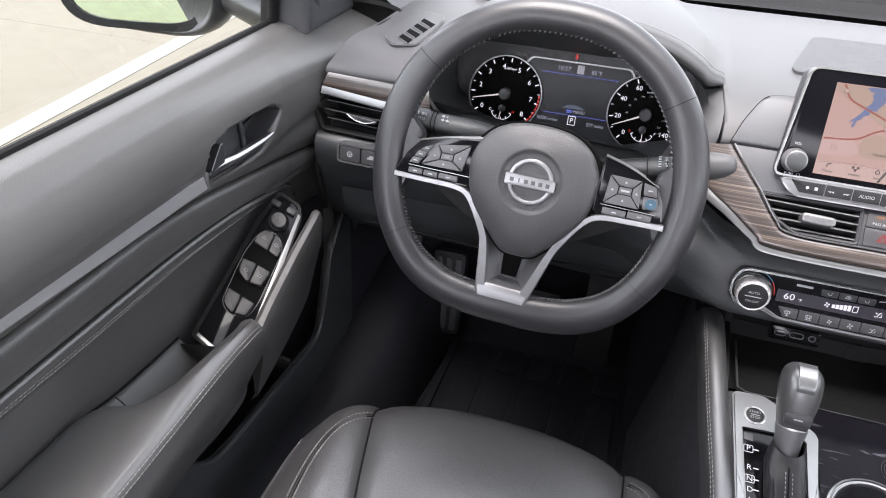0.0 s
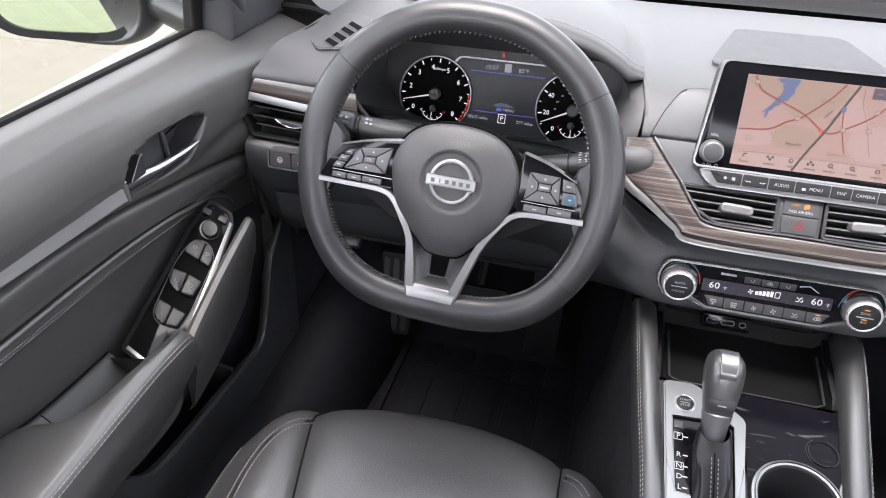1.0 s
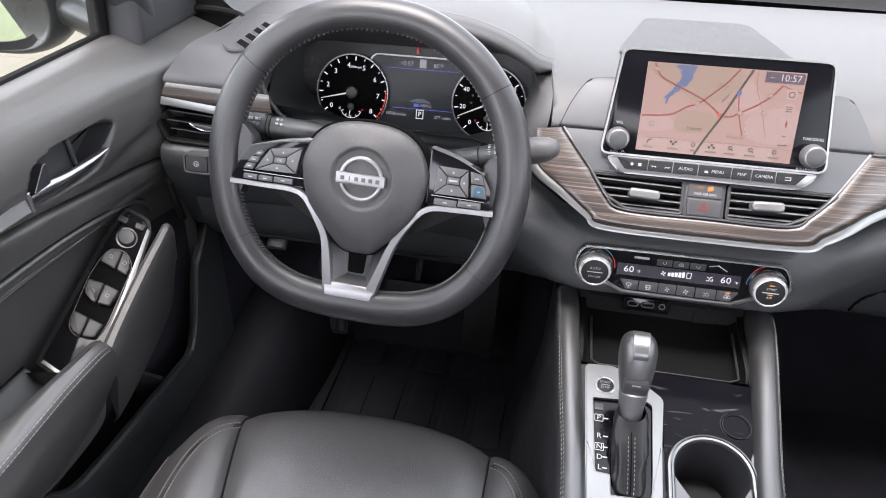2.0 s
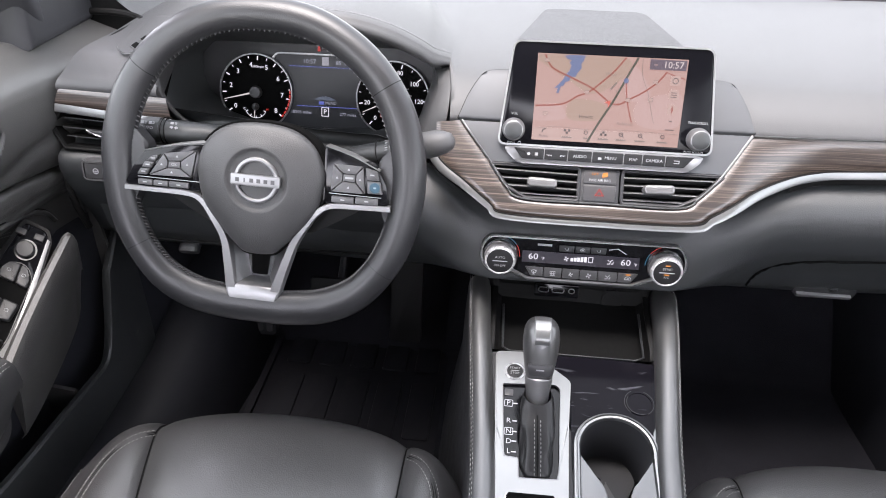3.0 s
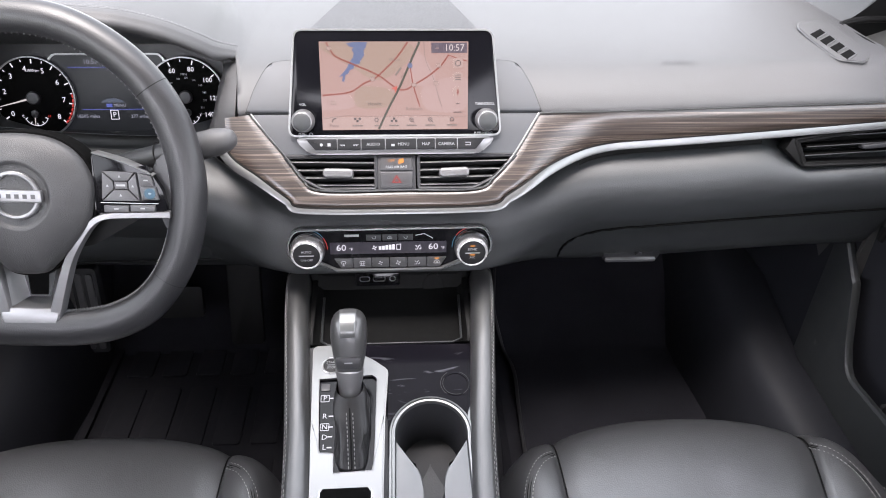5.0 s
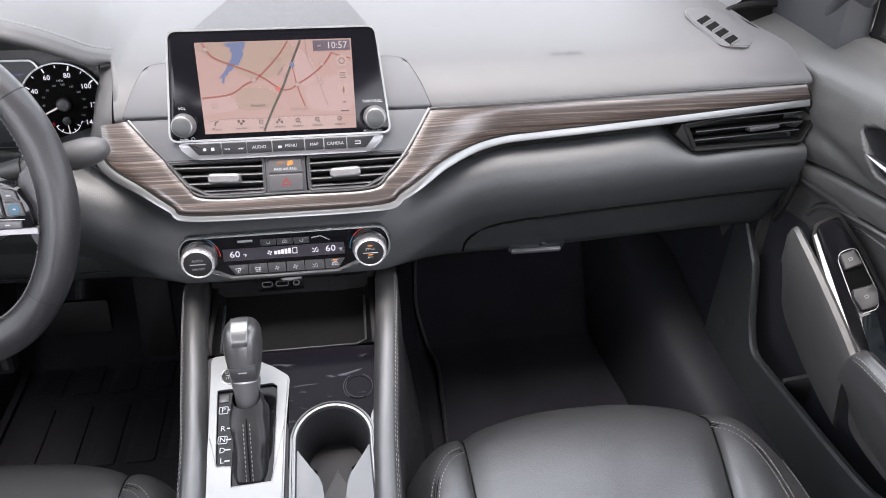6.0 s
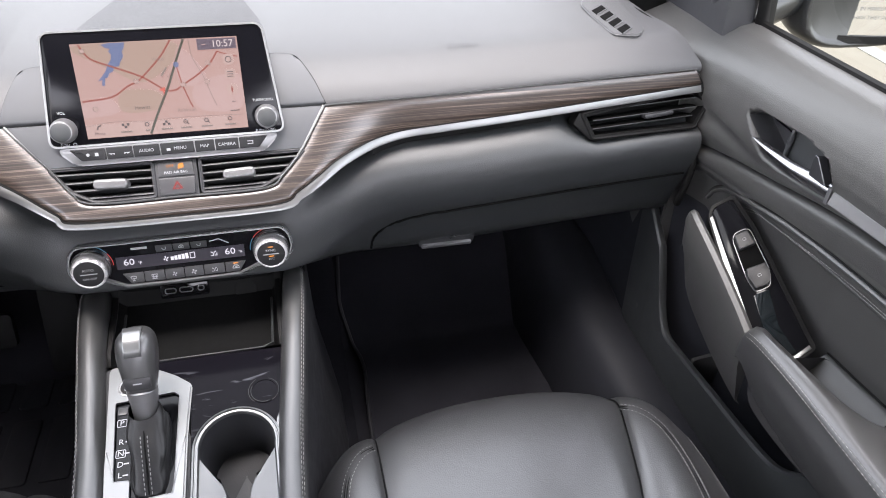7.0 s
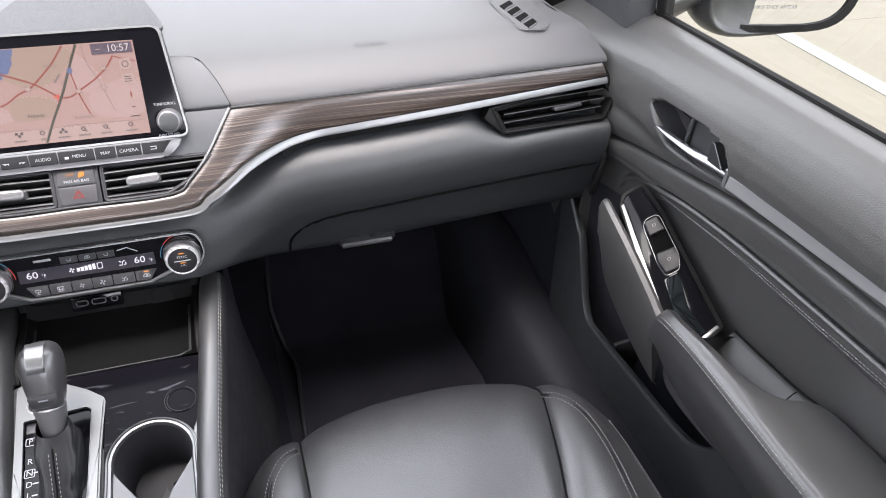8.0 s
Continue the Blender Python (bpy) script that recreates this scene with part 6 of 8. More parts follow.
    # spokes: silver strip under the key pads running down into the lower fork
    def strip(pts, name="spoke_trim"):
        rows = []
        p = [Vector((a, b)) for a, b, *_ in pts]
        for i, (a, b, wd, h) in enumerate(pts):
            t = (p[min(i + 1, len(p) - 1)] - p[max(i - 1, 0)]).normalized()
            s = Vector((-t.y, t.x)) * wd / 2
            rows.append([WHEEL @ Vector((a + s.x * k, b + s.y * k, h + d)) for k, d in ((1, -0.012), (1, -0.001), (0.8, 0.001), (-0.8, 0.001), (-1, -0.001), (-1, -0.012))])
        rows = [list(r) for r in zip(*[smooth(list(c), 4) for c in zip(*rows)])]
        return part(name, loft(rows, closed_u=True, caps=True), WHEELSILVER, w, "satin silver spoke trim", sharp=50)
    strip([(-0.152, -0.0345, 0.006, 0.006), (-0.115, -0.0345, 0.006, 0.007), (-0.078, -0.0348, 0.0062, 0.008), (-0.0615, -0.0415, 0.007, 0.008), (-0.0475, -0.061, 0.008, 0.0075), (-0.0375, -0.08, 0.009, 0.006), (-0.0335, -0.098, 0.0105, 0.005), (-0.0288, -0.138, 0.0125, 0.003), (-0.0265, -0.154, 0.0125, 0.002)])
    strip([(0.150, -0.0295, 0.0068, 0.006), (0.115, -0.0305, 0.0065, 0.007), (0.084, -0.0325, 0.0065, 0.008), (0.068, -0.0425, 0.007, 0.008), (0.0545, -0.061, 0.008, 0.0075), (0.0435, -0.08, 0.009, 0.006), (0.036, -0.1, 0.0105, 0.005), (0.0235, -0.138, 0.0125, 0.003), (0.0195, -0.154, 0.0125, 0.002)])
    rows = []
    for v, h, a, b in ((-0.1345, -0.012, -0.0335, 0.029), (-0.1345, 0.0015, -0.0335, 0.029), (-0.1358, 0.0033, -0.0342, 0.0292), (-0.144, 0.0048, -0.0326, 0.0268), (-0.151, 0.0054, -0.0308, 0.0245), (-0.1548, 0.005, -0.029, 0.0218), (-0.1568, 0.0035, -0.027, 0.0195), (-0.1575, -0.006, -0.0265, 0.019)):
        rows.append([WHEEL @ Vector((a + (b - a) * k, v, h - d)) for k, d in ((0.0, 0.007), (0.004, 0.0016), (0.025, 0), (0.5, 0), (0.975, 0), (0.996, 0.0016), (1.0, 0.007))])
    part("spoke_foot", loft(rows), WHEELSILVER, w, "satin silver spoke foot", sharp=50)
    # scoop between the fork arms: sloping silver walls down to a dark slot
    lip = [(-0.0405, -0.072), (-0.0355, -0.088), (-0.03, -0.112), (-0.0252, -0.1358), (0.0212, -0.1348), (0.0285, -0.112), (0.0362, -0.088), (0.0425, -0.074)]
    bed = [(-0.0215, -0.078), (-0.0185, -0.092), (-0.0155, -0.112), (-0.0125, -0.1285), (0.0085, -0.1285), (0.0135, -0.112), (0.018, -0.092), (0.0215, -0.078)]
    rows = [[WHEEL @ Vector((a[0] + (b[0] - a[0]) * t, a[1] + (b[1] - a[1]) * t, h)) for a, b in zip(lip, bed)] for t, h in ((0, 0.003), (0.08, 0.0015), (0.5, -0.008), (0.92, -0.0185), (1, -0.0195))]
    part("fork_scoop", loft(rows), WHEELSILVER, w, "silver scoop inside the fork", sharp=30)
    part("scoop_floor", slab(bed, WHEEL, -0.024, -0.0192), SOFT, w)
    part("scoop_slot", slab(rounded([(-0.0115, -0.1265), (0.0072, -0.1265), (0.0105, -0.094), (-0.013, -0.094)], 0.002, 2), WHEEL, -0.0192, -0.0186), DIALBLACK, w)
    part("back_cover", slab(rounded([(-0.13, 0.0), (-0.13, -0.03), (-0.06, -0.07), (0.06, -0.07), (0.13, -0.028), (0.13, 0.01), (0.05, 0.03), (-0.05, 0.03)], 0.01), WHEEL, -0.04, -0.014), RUBBER, w)
    # key pads
    def key_pad(outline, strip_pts, quad, hub, small, lower, hair, mat):
        pad = part("key_pad", slab(rounded(outline, 0.004), WHEEL, -0.014, 0.0055, 0.002), mat, w, "key pad with raised keys")
        rows = []
        for u, v, t in strip_pts:
            rows.append([WHEEL @ Vector((u, v + k * t, h)) for k, h in ((1, -0.01), (0.9, 0.006), (0.5, 0.008), (0.1, 0.0075), (0, 0.003))])
        part("pad_edge", loft([list(r) for r in zip(*[smooth(list(col), 4) for col in zip(*rows)])]), SILVER, pad, "bright upper edge strip")
        for i in range(4):
            q = [quad[i], quad[(i + 1) % 4], hub[(i + 1) % 4], hub[i]]
            mid = Vector((sum(p[0] for p in q) / 4, sum(p[1] for p in q) / 4))
            o = [tuple(mid + (Vector(p) - mid) * 0.95) for p in q]
            key = part("key", slab(o, WHEEL, 0.004, 0.0088, 0.0014), WKEY, pad)
            part("symbol", slab([tuple(mid + Vector(v)) for v in ((-0.0014, -0.001), (0.0014, -0.001), (0, 0.0015))], WHEEL, 0.0088, 0.0091), INK, key)
        mid = Vector((sum(p[0] for p in hub) / 4, sum(p[1] for p in hub) / 4))
        part("key", slab([tuple(mid + (Vector(p) - mid) * 0.93) for p in hub], WHEEL, 0.004, 0.0082, 0.0008), WKEY, pad)
        for o in small + lower:
            c = (sum(p[0] for p in o) / len(o), sum(p[1] for p in o) / len(o))
            key = part("key", slab(rounded(o, 0.001, 2), WHEEL, 0.004, 0.0084, 0.001), WKEY, pad)
            bars(WHEEL, [(c[0], c[1], 0.0045, 0.0013)], 0.0084, INK, key, "symbol")
        bars(WHEEL, [hair], 0.0052, SILVER, pad, "hairline", 0.0009)
        return pad, mid
    pad, mid = key_pad([(-0.1525, -0.0315), (-0.062, -0.0315), (-0.056, 0.021), (-0.09, 0.0175), (-0.128, 0.0075), (-0.141, -0.008)], [(-0.128, 0.0075, 0.002), (-0.095, 0.0155, 0.0032), (-0.056, 0.021, 0.0048)],
                       [(-0.1235, -0.0185), (-0.0735, -0.0170), (-0.0675, 0.0140), (-0.1055, 0.0075)], [(-0.1015, -0.0085), (-0.0865, -0.0080), (-0.0860, 0.0000), (-0.1005, -0.0010)],
                       [[(-0.1365, -0.0185), (-0.1255, -0.0185), (-0.1215, -0.0115), (-0.1325, -0.0115)], [(-0.1315, -0.0105), (-0.1205, -0.0105), (-0.1165, -0.0035), (-0.1275, -0.0035)], [(-0.1265, -0.0025), (-0.1155, -0.0025), (-0.1105, 0.0055), (-0.1195, 0.0030)]],
                       [box_outline(-0.1275, -0.0268, 0.0165, 0.0062), box_outline(-0.1095, -0.0268, 0.0165, 0.0062), box_outline(-0.0885, -0.0265, 0.0225, 0.0062)], (-0.101, -0.0212, 0.072, 0.0008), GLOSS)
    words("OK", 0.0045, WHEEL, mid.x, mid.y, 0.0084, INK, pad)
    pad, mid = key_pad([(0.075, -0.0300), (0.1475, -0.0265), (0.1435, -0.004), (0.132, 0.0150), (0.105, 0.0250), (0.075, 0.0330)], [(0.076, 0.0320, 0.002), (0.105, 0.0240, 0.002), (0.136, 0.0105, 0.0015)],
                       [(0.0830, -0.0160), (0.1215, -0.0155), (0.1185, 0.0145), (0.0850, 0.0150)], [(0.0960, -0.0035), (0.1105, -0.0035), (0.1105, 0.0050), (0.0960, 0.0050)],
                       [[(0.1225, 0.0005), (0.1365, 0.0005), (0.1335, 0.0110), (0.1205, 0.0135)], [(0.1240, -0.0140), (0.1405, -0.0140), (0.1375, -0.0005), (0.1230, -0.0005)]],
                       [box_outline(0.0970, -0.0240, 0.025, 0.0072), box_outline(0.1235, -0.0230, 0.025, 0.0072)], (0.110, -0.0180, 0.058, 0.0008), GLOSS)
    bars(WHEEL, [(mid.x, mid.y, 0.009, 0.002)], 0.0082, INK, pad, "print")
    part("blue_symbol", rim(disc(0.1318, -0.0072, 0.0055, 20), disc(0.1318, -0.0072, 0.0016, 20), WHEEL, 0.0084, 0.0089), BLUE, pad, "blue driver-assist symbol")


steering_wheel()


def column():
    c = thing("steering_column", "black steering column shroud with two control stalks", "steering column", (-0.37, 0.0, 0.86))
    rows = []
    for y, z, a, b in ((-0.05, 0.866, 0.062, 0.042), (0.0, 0.852, 0.078, 0.043), (0.06, 0.822, 0.09, 0.043), (0.2, 0.765, 0.09, 0.043)):
        rows.append([Vector((-0.372 + a * math.copysign(abs(math.cos(t)) ** 0.6, math.cos(t)), y, z + b * math.copysign(abs(math.sin(t)) ** 0.6, math.sin(t)))) for t in [2 * math.pi * k / 28 for k in range(28)]])
    part("shroud", loft(rows, closed_u=True, caps=True), PAD, c, "black column shroud")

    def stalk(pts, r, name, label, tip):
        st = part(name, sweep(smooth(pts, 5), oval(r, r * 0.9, 16), scale=lambda t: 0.72 + 0.28 * ease(0.1, 0.55, t)), SOFT, c, label)
        d = (Vector(pts[-1]) - Vector(pts[-2])).normalized()
        e = Vector(pts[-1])
        M = Matrix.Translation(e) @ d.to_track_quat("Z", "Y").to_matrix().to_4x4()
        part("stalk_end", turned([(r * 0.98, -0.002), (r * 1.03, 0.001), (r * 1.02, tip * 0.5), (r * 0.86, tip * 0.8), (r * 0.6, tip), (r * 0.25, tip + 0.003)], M, 24), SOFT if "light" in name else PAD, st, "ribbed stalk end")
        return st
    L = stalk([(-0.405, 0.0, 0.905), (-0.455, -0.024, 0.9185), (-0.51, -0.03, 0.9235)], 0.0148, "light_stalk", "black light switch stalk with white symbols", 0.026)
    N = Vector((0.1, -0.62, 0.77)).normalized()
    for x in (-0.503, -0.4985):
        part("stalk_ring", sweep([Vector((x, -0.0292, 0.923)) + Vector((0, math.cos(a), math.sin(a))) * 0.0151 for a in [math.pi * k / 12 for k in range(24)]], oval(0.0008, 0.0006, 6), closed=True, up=X), RUBBER, L)
    M = plane_frame(Vector((-0.5185, -0.03, 0.9245)) + N * 0.0162, (1, 0.08, -0.08), N.cross(Vector((1, 0.08, -0.08))))
    words("AUTO", 0.0052, M, 0, -0.006, 0, INK, L)
    bars(M, [(-0.006, 0.0005, 0.0036, 0.0034), (-0.0025, 0.0018, 0.002, 0.0007), (-0.0025, 0.0005, 0.002, 0.0007), (-0.0025, -0.0008, 0.002, 0.0007), (0.003, 0.0005, 0.0034, 0.0034), (0.0065, 0.0015, 0.0022, 0.0007), (0.0065, -0.0005, 0.0022, 0.0007)], 0.0, INK, L, "symbol", 0.0004)
    M = plane_frame(Vector((-0.488, -0.0285, 0.922)) + N * 0.0158, (1, 0.08, -0.14), N.cross(Vector((1, 0.08, -0.14))))
    bars(M, [(-0.003, 0.003, 0.0034, 0.0028), (0.0015, 0.004, 0.0022, 0.0007), (0.0015, 0.0025, 0.0022, 0.0007)], 0.0, INK, L, "symbol", 0.0004)
    for q in (-1, 1):
        part("symbol", slab([(q * 0.0006, -0.0022), (q * 0.0026, -0.0045), (q * 0.0026, -0.0032), (q * 0.0046, -0.0032), (q * 0.0046, -0.0012), (q * 0.0026, -0.0012), (q * 0.0026, 0.0001)][::q], M, 0.0, 0.0004), INK, L)
    R = stalk([(-0.325, -0.002, 0.886), (-0.262, -0.024, 0.9045), (-0.202, -0.03, 0.9225)], 0.0148, "wiper_stalk", "black wiper stalk with white symbols", 0.04)
    N = Vector((0.1, -0.62, 0.77)).normalized()
    for x, y, z in ((-0.2475, -0.0255, 0.909), (-0.2265, -0.0275, 0.9152)):
        axis = Vector((0.06, -0.006, 0.018)).normalized()
        part("stalk_ring", sweep([Vector((x, y, z)) + (N.cross(axis).normalized() * math.cos(a) + axis.cross(N.cross(axis)).normalized() * math.sin(a)) * 0.0152 for a in [math.pi * k / 12 for k in range(24)]], oval(0.0008, 0.0006, 6), closed=True, up=axis), RUBBER, R)
    M = plane_frame(Vector((-0.2365, -0.0265, 0.9122)) + N * 0.0162, (1, -0.1, 0.3), N.cross(Vector((1, -0.1, 0.3))))
    bars(M, [(-0.004, 0.007, 0.0034, 0.0009), (-0.004, 0.0042, 0.003, 0.0016), (-0.004, 0.0012, 0.0034, 0.0009), (-0.004, -0.0018, 0.003, 0.0016), (-0.004, -0.0048, 0.0034, 0.0009), (0.0035, 0.0052, 0.004, 0.0012), (0.0035, 0.0022, 0.003, 0.002), (0.0035, -0.0018, 0.004, 0.001), (0.0035, -0.0045, 0.0022, 0.002)], 0.0, INK, R, "symbol", 0.0004)


column()


# ---- seats ----
def seat(sx):
    """Front seat; the panels are drawn for a seat centred on x = sx."""
    s = thing("front_seat", "black leather front car seat with pale double stitching", "car seat", (sx, -0.4, 0.3), "front seats")
    side = 1 if sx > 0 else -1
    # front and top of the cushion in section, from the nose backwards
    nose = [(0.02, 0.40), (0.03, 0.46), (0.03, 0.51), (0.024, 0.54), (0.01, 0.56), (-0.01, 0.5705), (-0.05, 0.5745), (-0.12, 0.5735), (-0.2, 0.565), (-0.35, 0.54), (-0.5, 0.525)]

    def front(u):
        return -0.143 - 0.028 * abs(u) ** 2.5

    def half(dy, b):
        """Half width of the middle cushion; the outer seam runs inwards towards the back."""
        return 0.160 * (1 - (min(0.34, max(0, -dy - 0.012) * 1.45) if b == side else 0.0))
    # middle cushion with a rolled nose
    rows = []
    for k in range(25):
        u = -1 + k / 12
        pts = []
        for dy, z in nose:
            edge = 0.0055 * max(0, (abs(u) - 0.84) / 0.16) ** 2
            pts.append(Vector((sx + u * half(dy, 1 if u > 0 else -1), front(u) + dy, z + 0.0055 + 0.005 * (1 - u * u) - edge)))
        rows.append(smooth(pts, 4))
    part("cushion", loft(rows), LEATHER, s, "black grained leather cushion", sharp=70)

    def raised(t):
        return 0.006 * math.sin(math.pi * min(1, t * 1.3)), 0.036 * t ** 3.2, front(1) - 0.001 - 0.06 * t ** 1.8
    for b in (-1, 1):
        rows = []
        for k in range(19):
            t = k / 18
            lift, drop, f = raised(t)
            pts = []
            for dy, z in nose:
                h = half(dy, b)
                edge = 0.0055 * max(0, 1 - t / 0.09) ** 2
                pts.append(Vector((sx + b * (h + (0.248 - h) * t) - b * 0.012 * ease(0.5, 0.4, z), f + dy, z + 0.004 + lift * ease(0.5, 0.57, z) - edge - (drop if z > 0.5 else drop * 0.2))))
            rows.append(smooth(pts, 4))
        rows.append([Vector((p.x, p.y, max(0.33, p.z - 0.13))) for p in rows[-1]])
        bol = part("bolster", loft(rows), LEATHER, s, "black leather side bolster with double stitching", sharp=75)
        table = [(-dy, z) for dy, z in nose[4:]]

        def skin(u, y, over):
            """A point on the bolster's upper skin, u from the seat's middle line."""
            dy = y - front(1)
            for _ in range(8):
                h = half(dy, b)
                t = min(1, max(0, (u - h) / (0.248 - h)))
                dy = y - raised(t)[2]
            lift, drop, f = raised(t)
            return Vector((sx + b * u, y, between(table, -dy) + 0.004 + lift - drop + over))
        arc = [(0.159, -0.186), (0.176, -0.199), (0.19, -0.219), (0.199, -0.245), (0.2035, -0.28), (0.202, -0.33), (0.197, -0.4), (0.192, -0.48)] if b == side else [(0.166, -0.186), (0.18, -0.194), (0.192, -0.208), (0.203, -0.23), (0.209, -0.262), (0.211, -0.32), (0.208, -0.4), (0.204, -0.48)]
        arc = smooth([(u, y, 0) for u, y in arc], 8)
        for off, kind in ((-0.0045, 0), (-0.0014, 1), (0.0014, 1), (0.0045, 0)):
            line = []
            for i, p in enumerate(arc):
                d = (arc[min(i + 1, len(arc) - 1)] - arc[max(i - 1, 0)]).normalized()
                line.append(skin(p.x - d.y * off, p.y + d.x * off, 0.0005 if kind == 0 else 0.0002))
            if kind:
                part("seam", sweep(line, oval(0.0007, 0.0006, 6)), RUBBER, bol)
            else:
                stitches("stitching", line, bol, (b * 0.2, 0.2, 1), gap=0.0052, r=0.0005, cover=0.75)
        rimline = smooth([(0.24, -0.232, 0), (0.2415, -0.26, 0), (0.242, -0.33, 0), (0.242, -0.48, 0)], 8)
        stitches("edge_stitching", [skin(p.x, p.y, 0.0012) for p in rimline], bol, (b * 0.6, 0.2, 0.8), gap=0.0055, r=0.0005, cover=0.7)
        line = [Vector((sx + b * (half(dy, b) + 0.0012), front(1) + dy, z + 0.0012)) for dy, z in nose[3:]]
        part("welt", sweep(smooth(line, 5), oval(0.001, 0.001, 6)), RUBBER, bol)
    part("plinth", slab(box_outline(sx, -0.42, 0.42, 0.42, 0.03), Matrix(), 0.285, 0.45), HARD, s, "black plastic seat base")
    # reclined back
    rows = []
    for k in range(11):
        h = k / 10
        y, z = -0.66 - 0.27 * h, 0.56 + 0.5 * h
        wd = 0.25 - 0.05 * h * h
        rows.append([Vector((sx + wd * c, y + 0.03 * ease(0.6, 0.9, abs(c)) - 0.03 * ease(0.92, 1.0, abs(c)), z)) for c in [j / 8 - 1 for j in range(17)]])
    back = part("backrest", loft(rows), LEATHER, s, "black leather backrest", sharp=75)
    back.modifiers.new("skin", "SOLIDIFY").thickness = 0.09


seat(-0.362)
seat(0.365)


# ---- footwells ----
def footwell():
    for name, u, n in (("accelerator_pedal", -0.27, 0), ("footrest_pedal", -0.565, 4), ("brake_pedal", -0.40, 3)):
        p = thing(name, "black foot pedal with ribbed pad", "pedal", (u, 0.28, 0.42))
        if n == 4:
            M = plane_frame((u, 0.283, 0.432), X, (0, 0.2, 0.98))
            part("pad", slab(box_outline(0, 0, 0.064, 0.175, 0.01), M, -0.02, 0.0, 0.003), HARD, p)
            for k in range(3):
                part("grip", slab(box_outline(-0.0195 + 0.0195 * k, 0, 0.012, 0.155, 0.005), M, 0.0, 0.004, 0.0015), GREYKEY, p)
        else:
            M = plane_frame((u, 0.27, 0.46), X, (0, 0.35, 0.94))
            w, h = (0.06, 0.17) if n == 0 else (0.11, 0.06)
            part("pad", slab(box_outline(0, 0, w, h, 0.008), M, -0.012, 0.0, 0.003), RUBBER, p)
            part("arm", sweep([M @ Vector((0, 0, -0.01)), M @ Vector((0, 0.08, -0.06)), M @ Vector((0, 0.2, -0.1))], oval(0.008, 0.008, 8)), HARD, p)
    mat = thing("floor_mat", "black rubber floor mat with raised ribs", "floor mat", (-0.36, 0.1, 0.29), "floor mats")
    M = plane_frame((-0.36, 0.1, 0.289), X, Y)
    part("mat_base", slab(box_outline(0, 0, 0.38, 0.62, 0.04), M, -0.004, 0.004, 0.002), MAT, mat)
    part("mat_edge", rim(box_outline(0, 0, 0.38, 0.62, 0.04), box_outline(0, 0, 0.355, 0.595, 0.035), M, 0.004, 0.012), MAT, mat)
    for r in range(3):
        for k in range(5):
            part("rib", slab(box_outline(-0.13 + 0.065 * k, -0.12 + 0.17 * r, 0.048, 0.14, 0.006), M, 0.003, 0.008, 0.003), MAT, mat)
    # passenger mat with a waisted edge, running up the toe board
    mat = thing("floor_mat", "plain black carpet floor mat with bound edge", "floor mat", (0.4, 0.1, 0.29), "floor mats")
    edge = smooth([(0.222, -0.2, 0), (0.223, -0.05, 0), (0.2245, 0.067, 0), (0.2285, 0.152, 0), (0.2325, 0.241, 0), (0.217, 0.308, 0), (0.2045, 0.358, 0), (0.2055, 0.39, 0), (0.214, 0.46, 0)], 5)
    for q in edge:
        q.z = 0.2925 + 0.9 * max(0, q.y - 0.3)
    part("mat_base", loft([[q + Vector((0, 0, -0.008)), q, Vector((0.4, q.y, q.z)), Vector((0.57, q.y, q.z)), Vector((0.57, q.y, q.z - 0.008))] for q in edge]), CARPET, mat)
    part("mat_binding", sweep(edge, oval(0.0034, 0.0026, 8)), HARD, mat, "bound mat edge")
    # knee panel below the column
    k = thing("knee_panel", "black plastic panel under the steering column", "trim panel", (-0.37, 0.1, 0.7))
    part("panel", loft([smooth(r, 4) for r in [[(x, 0.035, 0.775), (x, 0.05, 0.72), (x, 0.09, 0.68), (x, 0.16, 0.655)] for x in (-0.66, -0.5, -0.36, -0.25, -0.17)]]), SOFT, k)
    part("panel_joint", sweep(smooth([(-0.63, 0.048, 0.715), (-0.5, 0.05, 0.711), (-0.36, 0.051, 0.71), (-0.22, 0.05, 0.713)], 6), oval(0.0014, 0.0014, 6)), RUBBER, k)
    M = plane_frame((-0.562, 0.07, 0.687), X, (0, -0.6, 0.8))
    part("release_lever", slab(rounded(box_outline(0, 0, 0.03, 0.014), 0.005, 3), M, -0.006, 0.009, 0.003), BUTTON, k, "small bonnet release lever")


footwell()


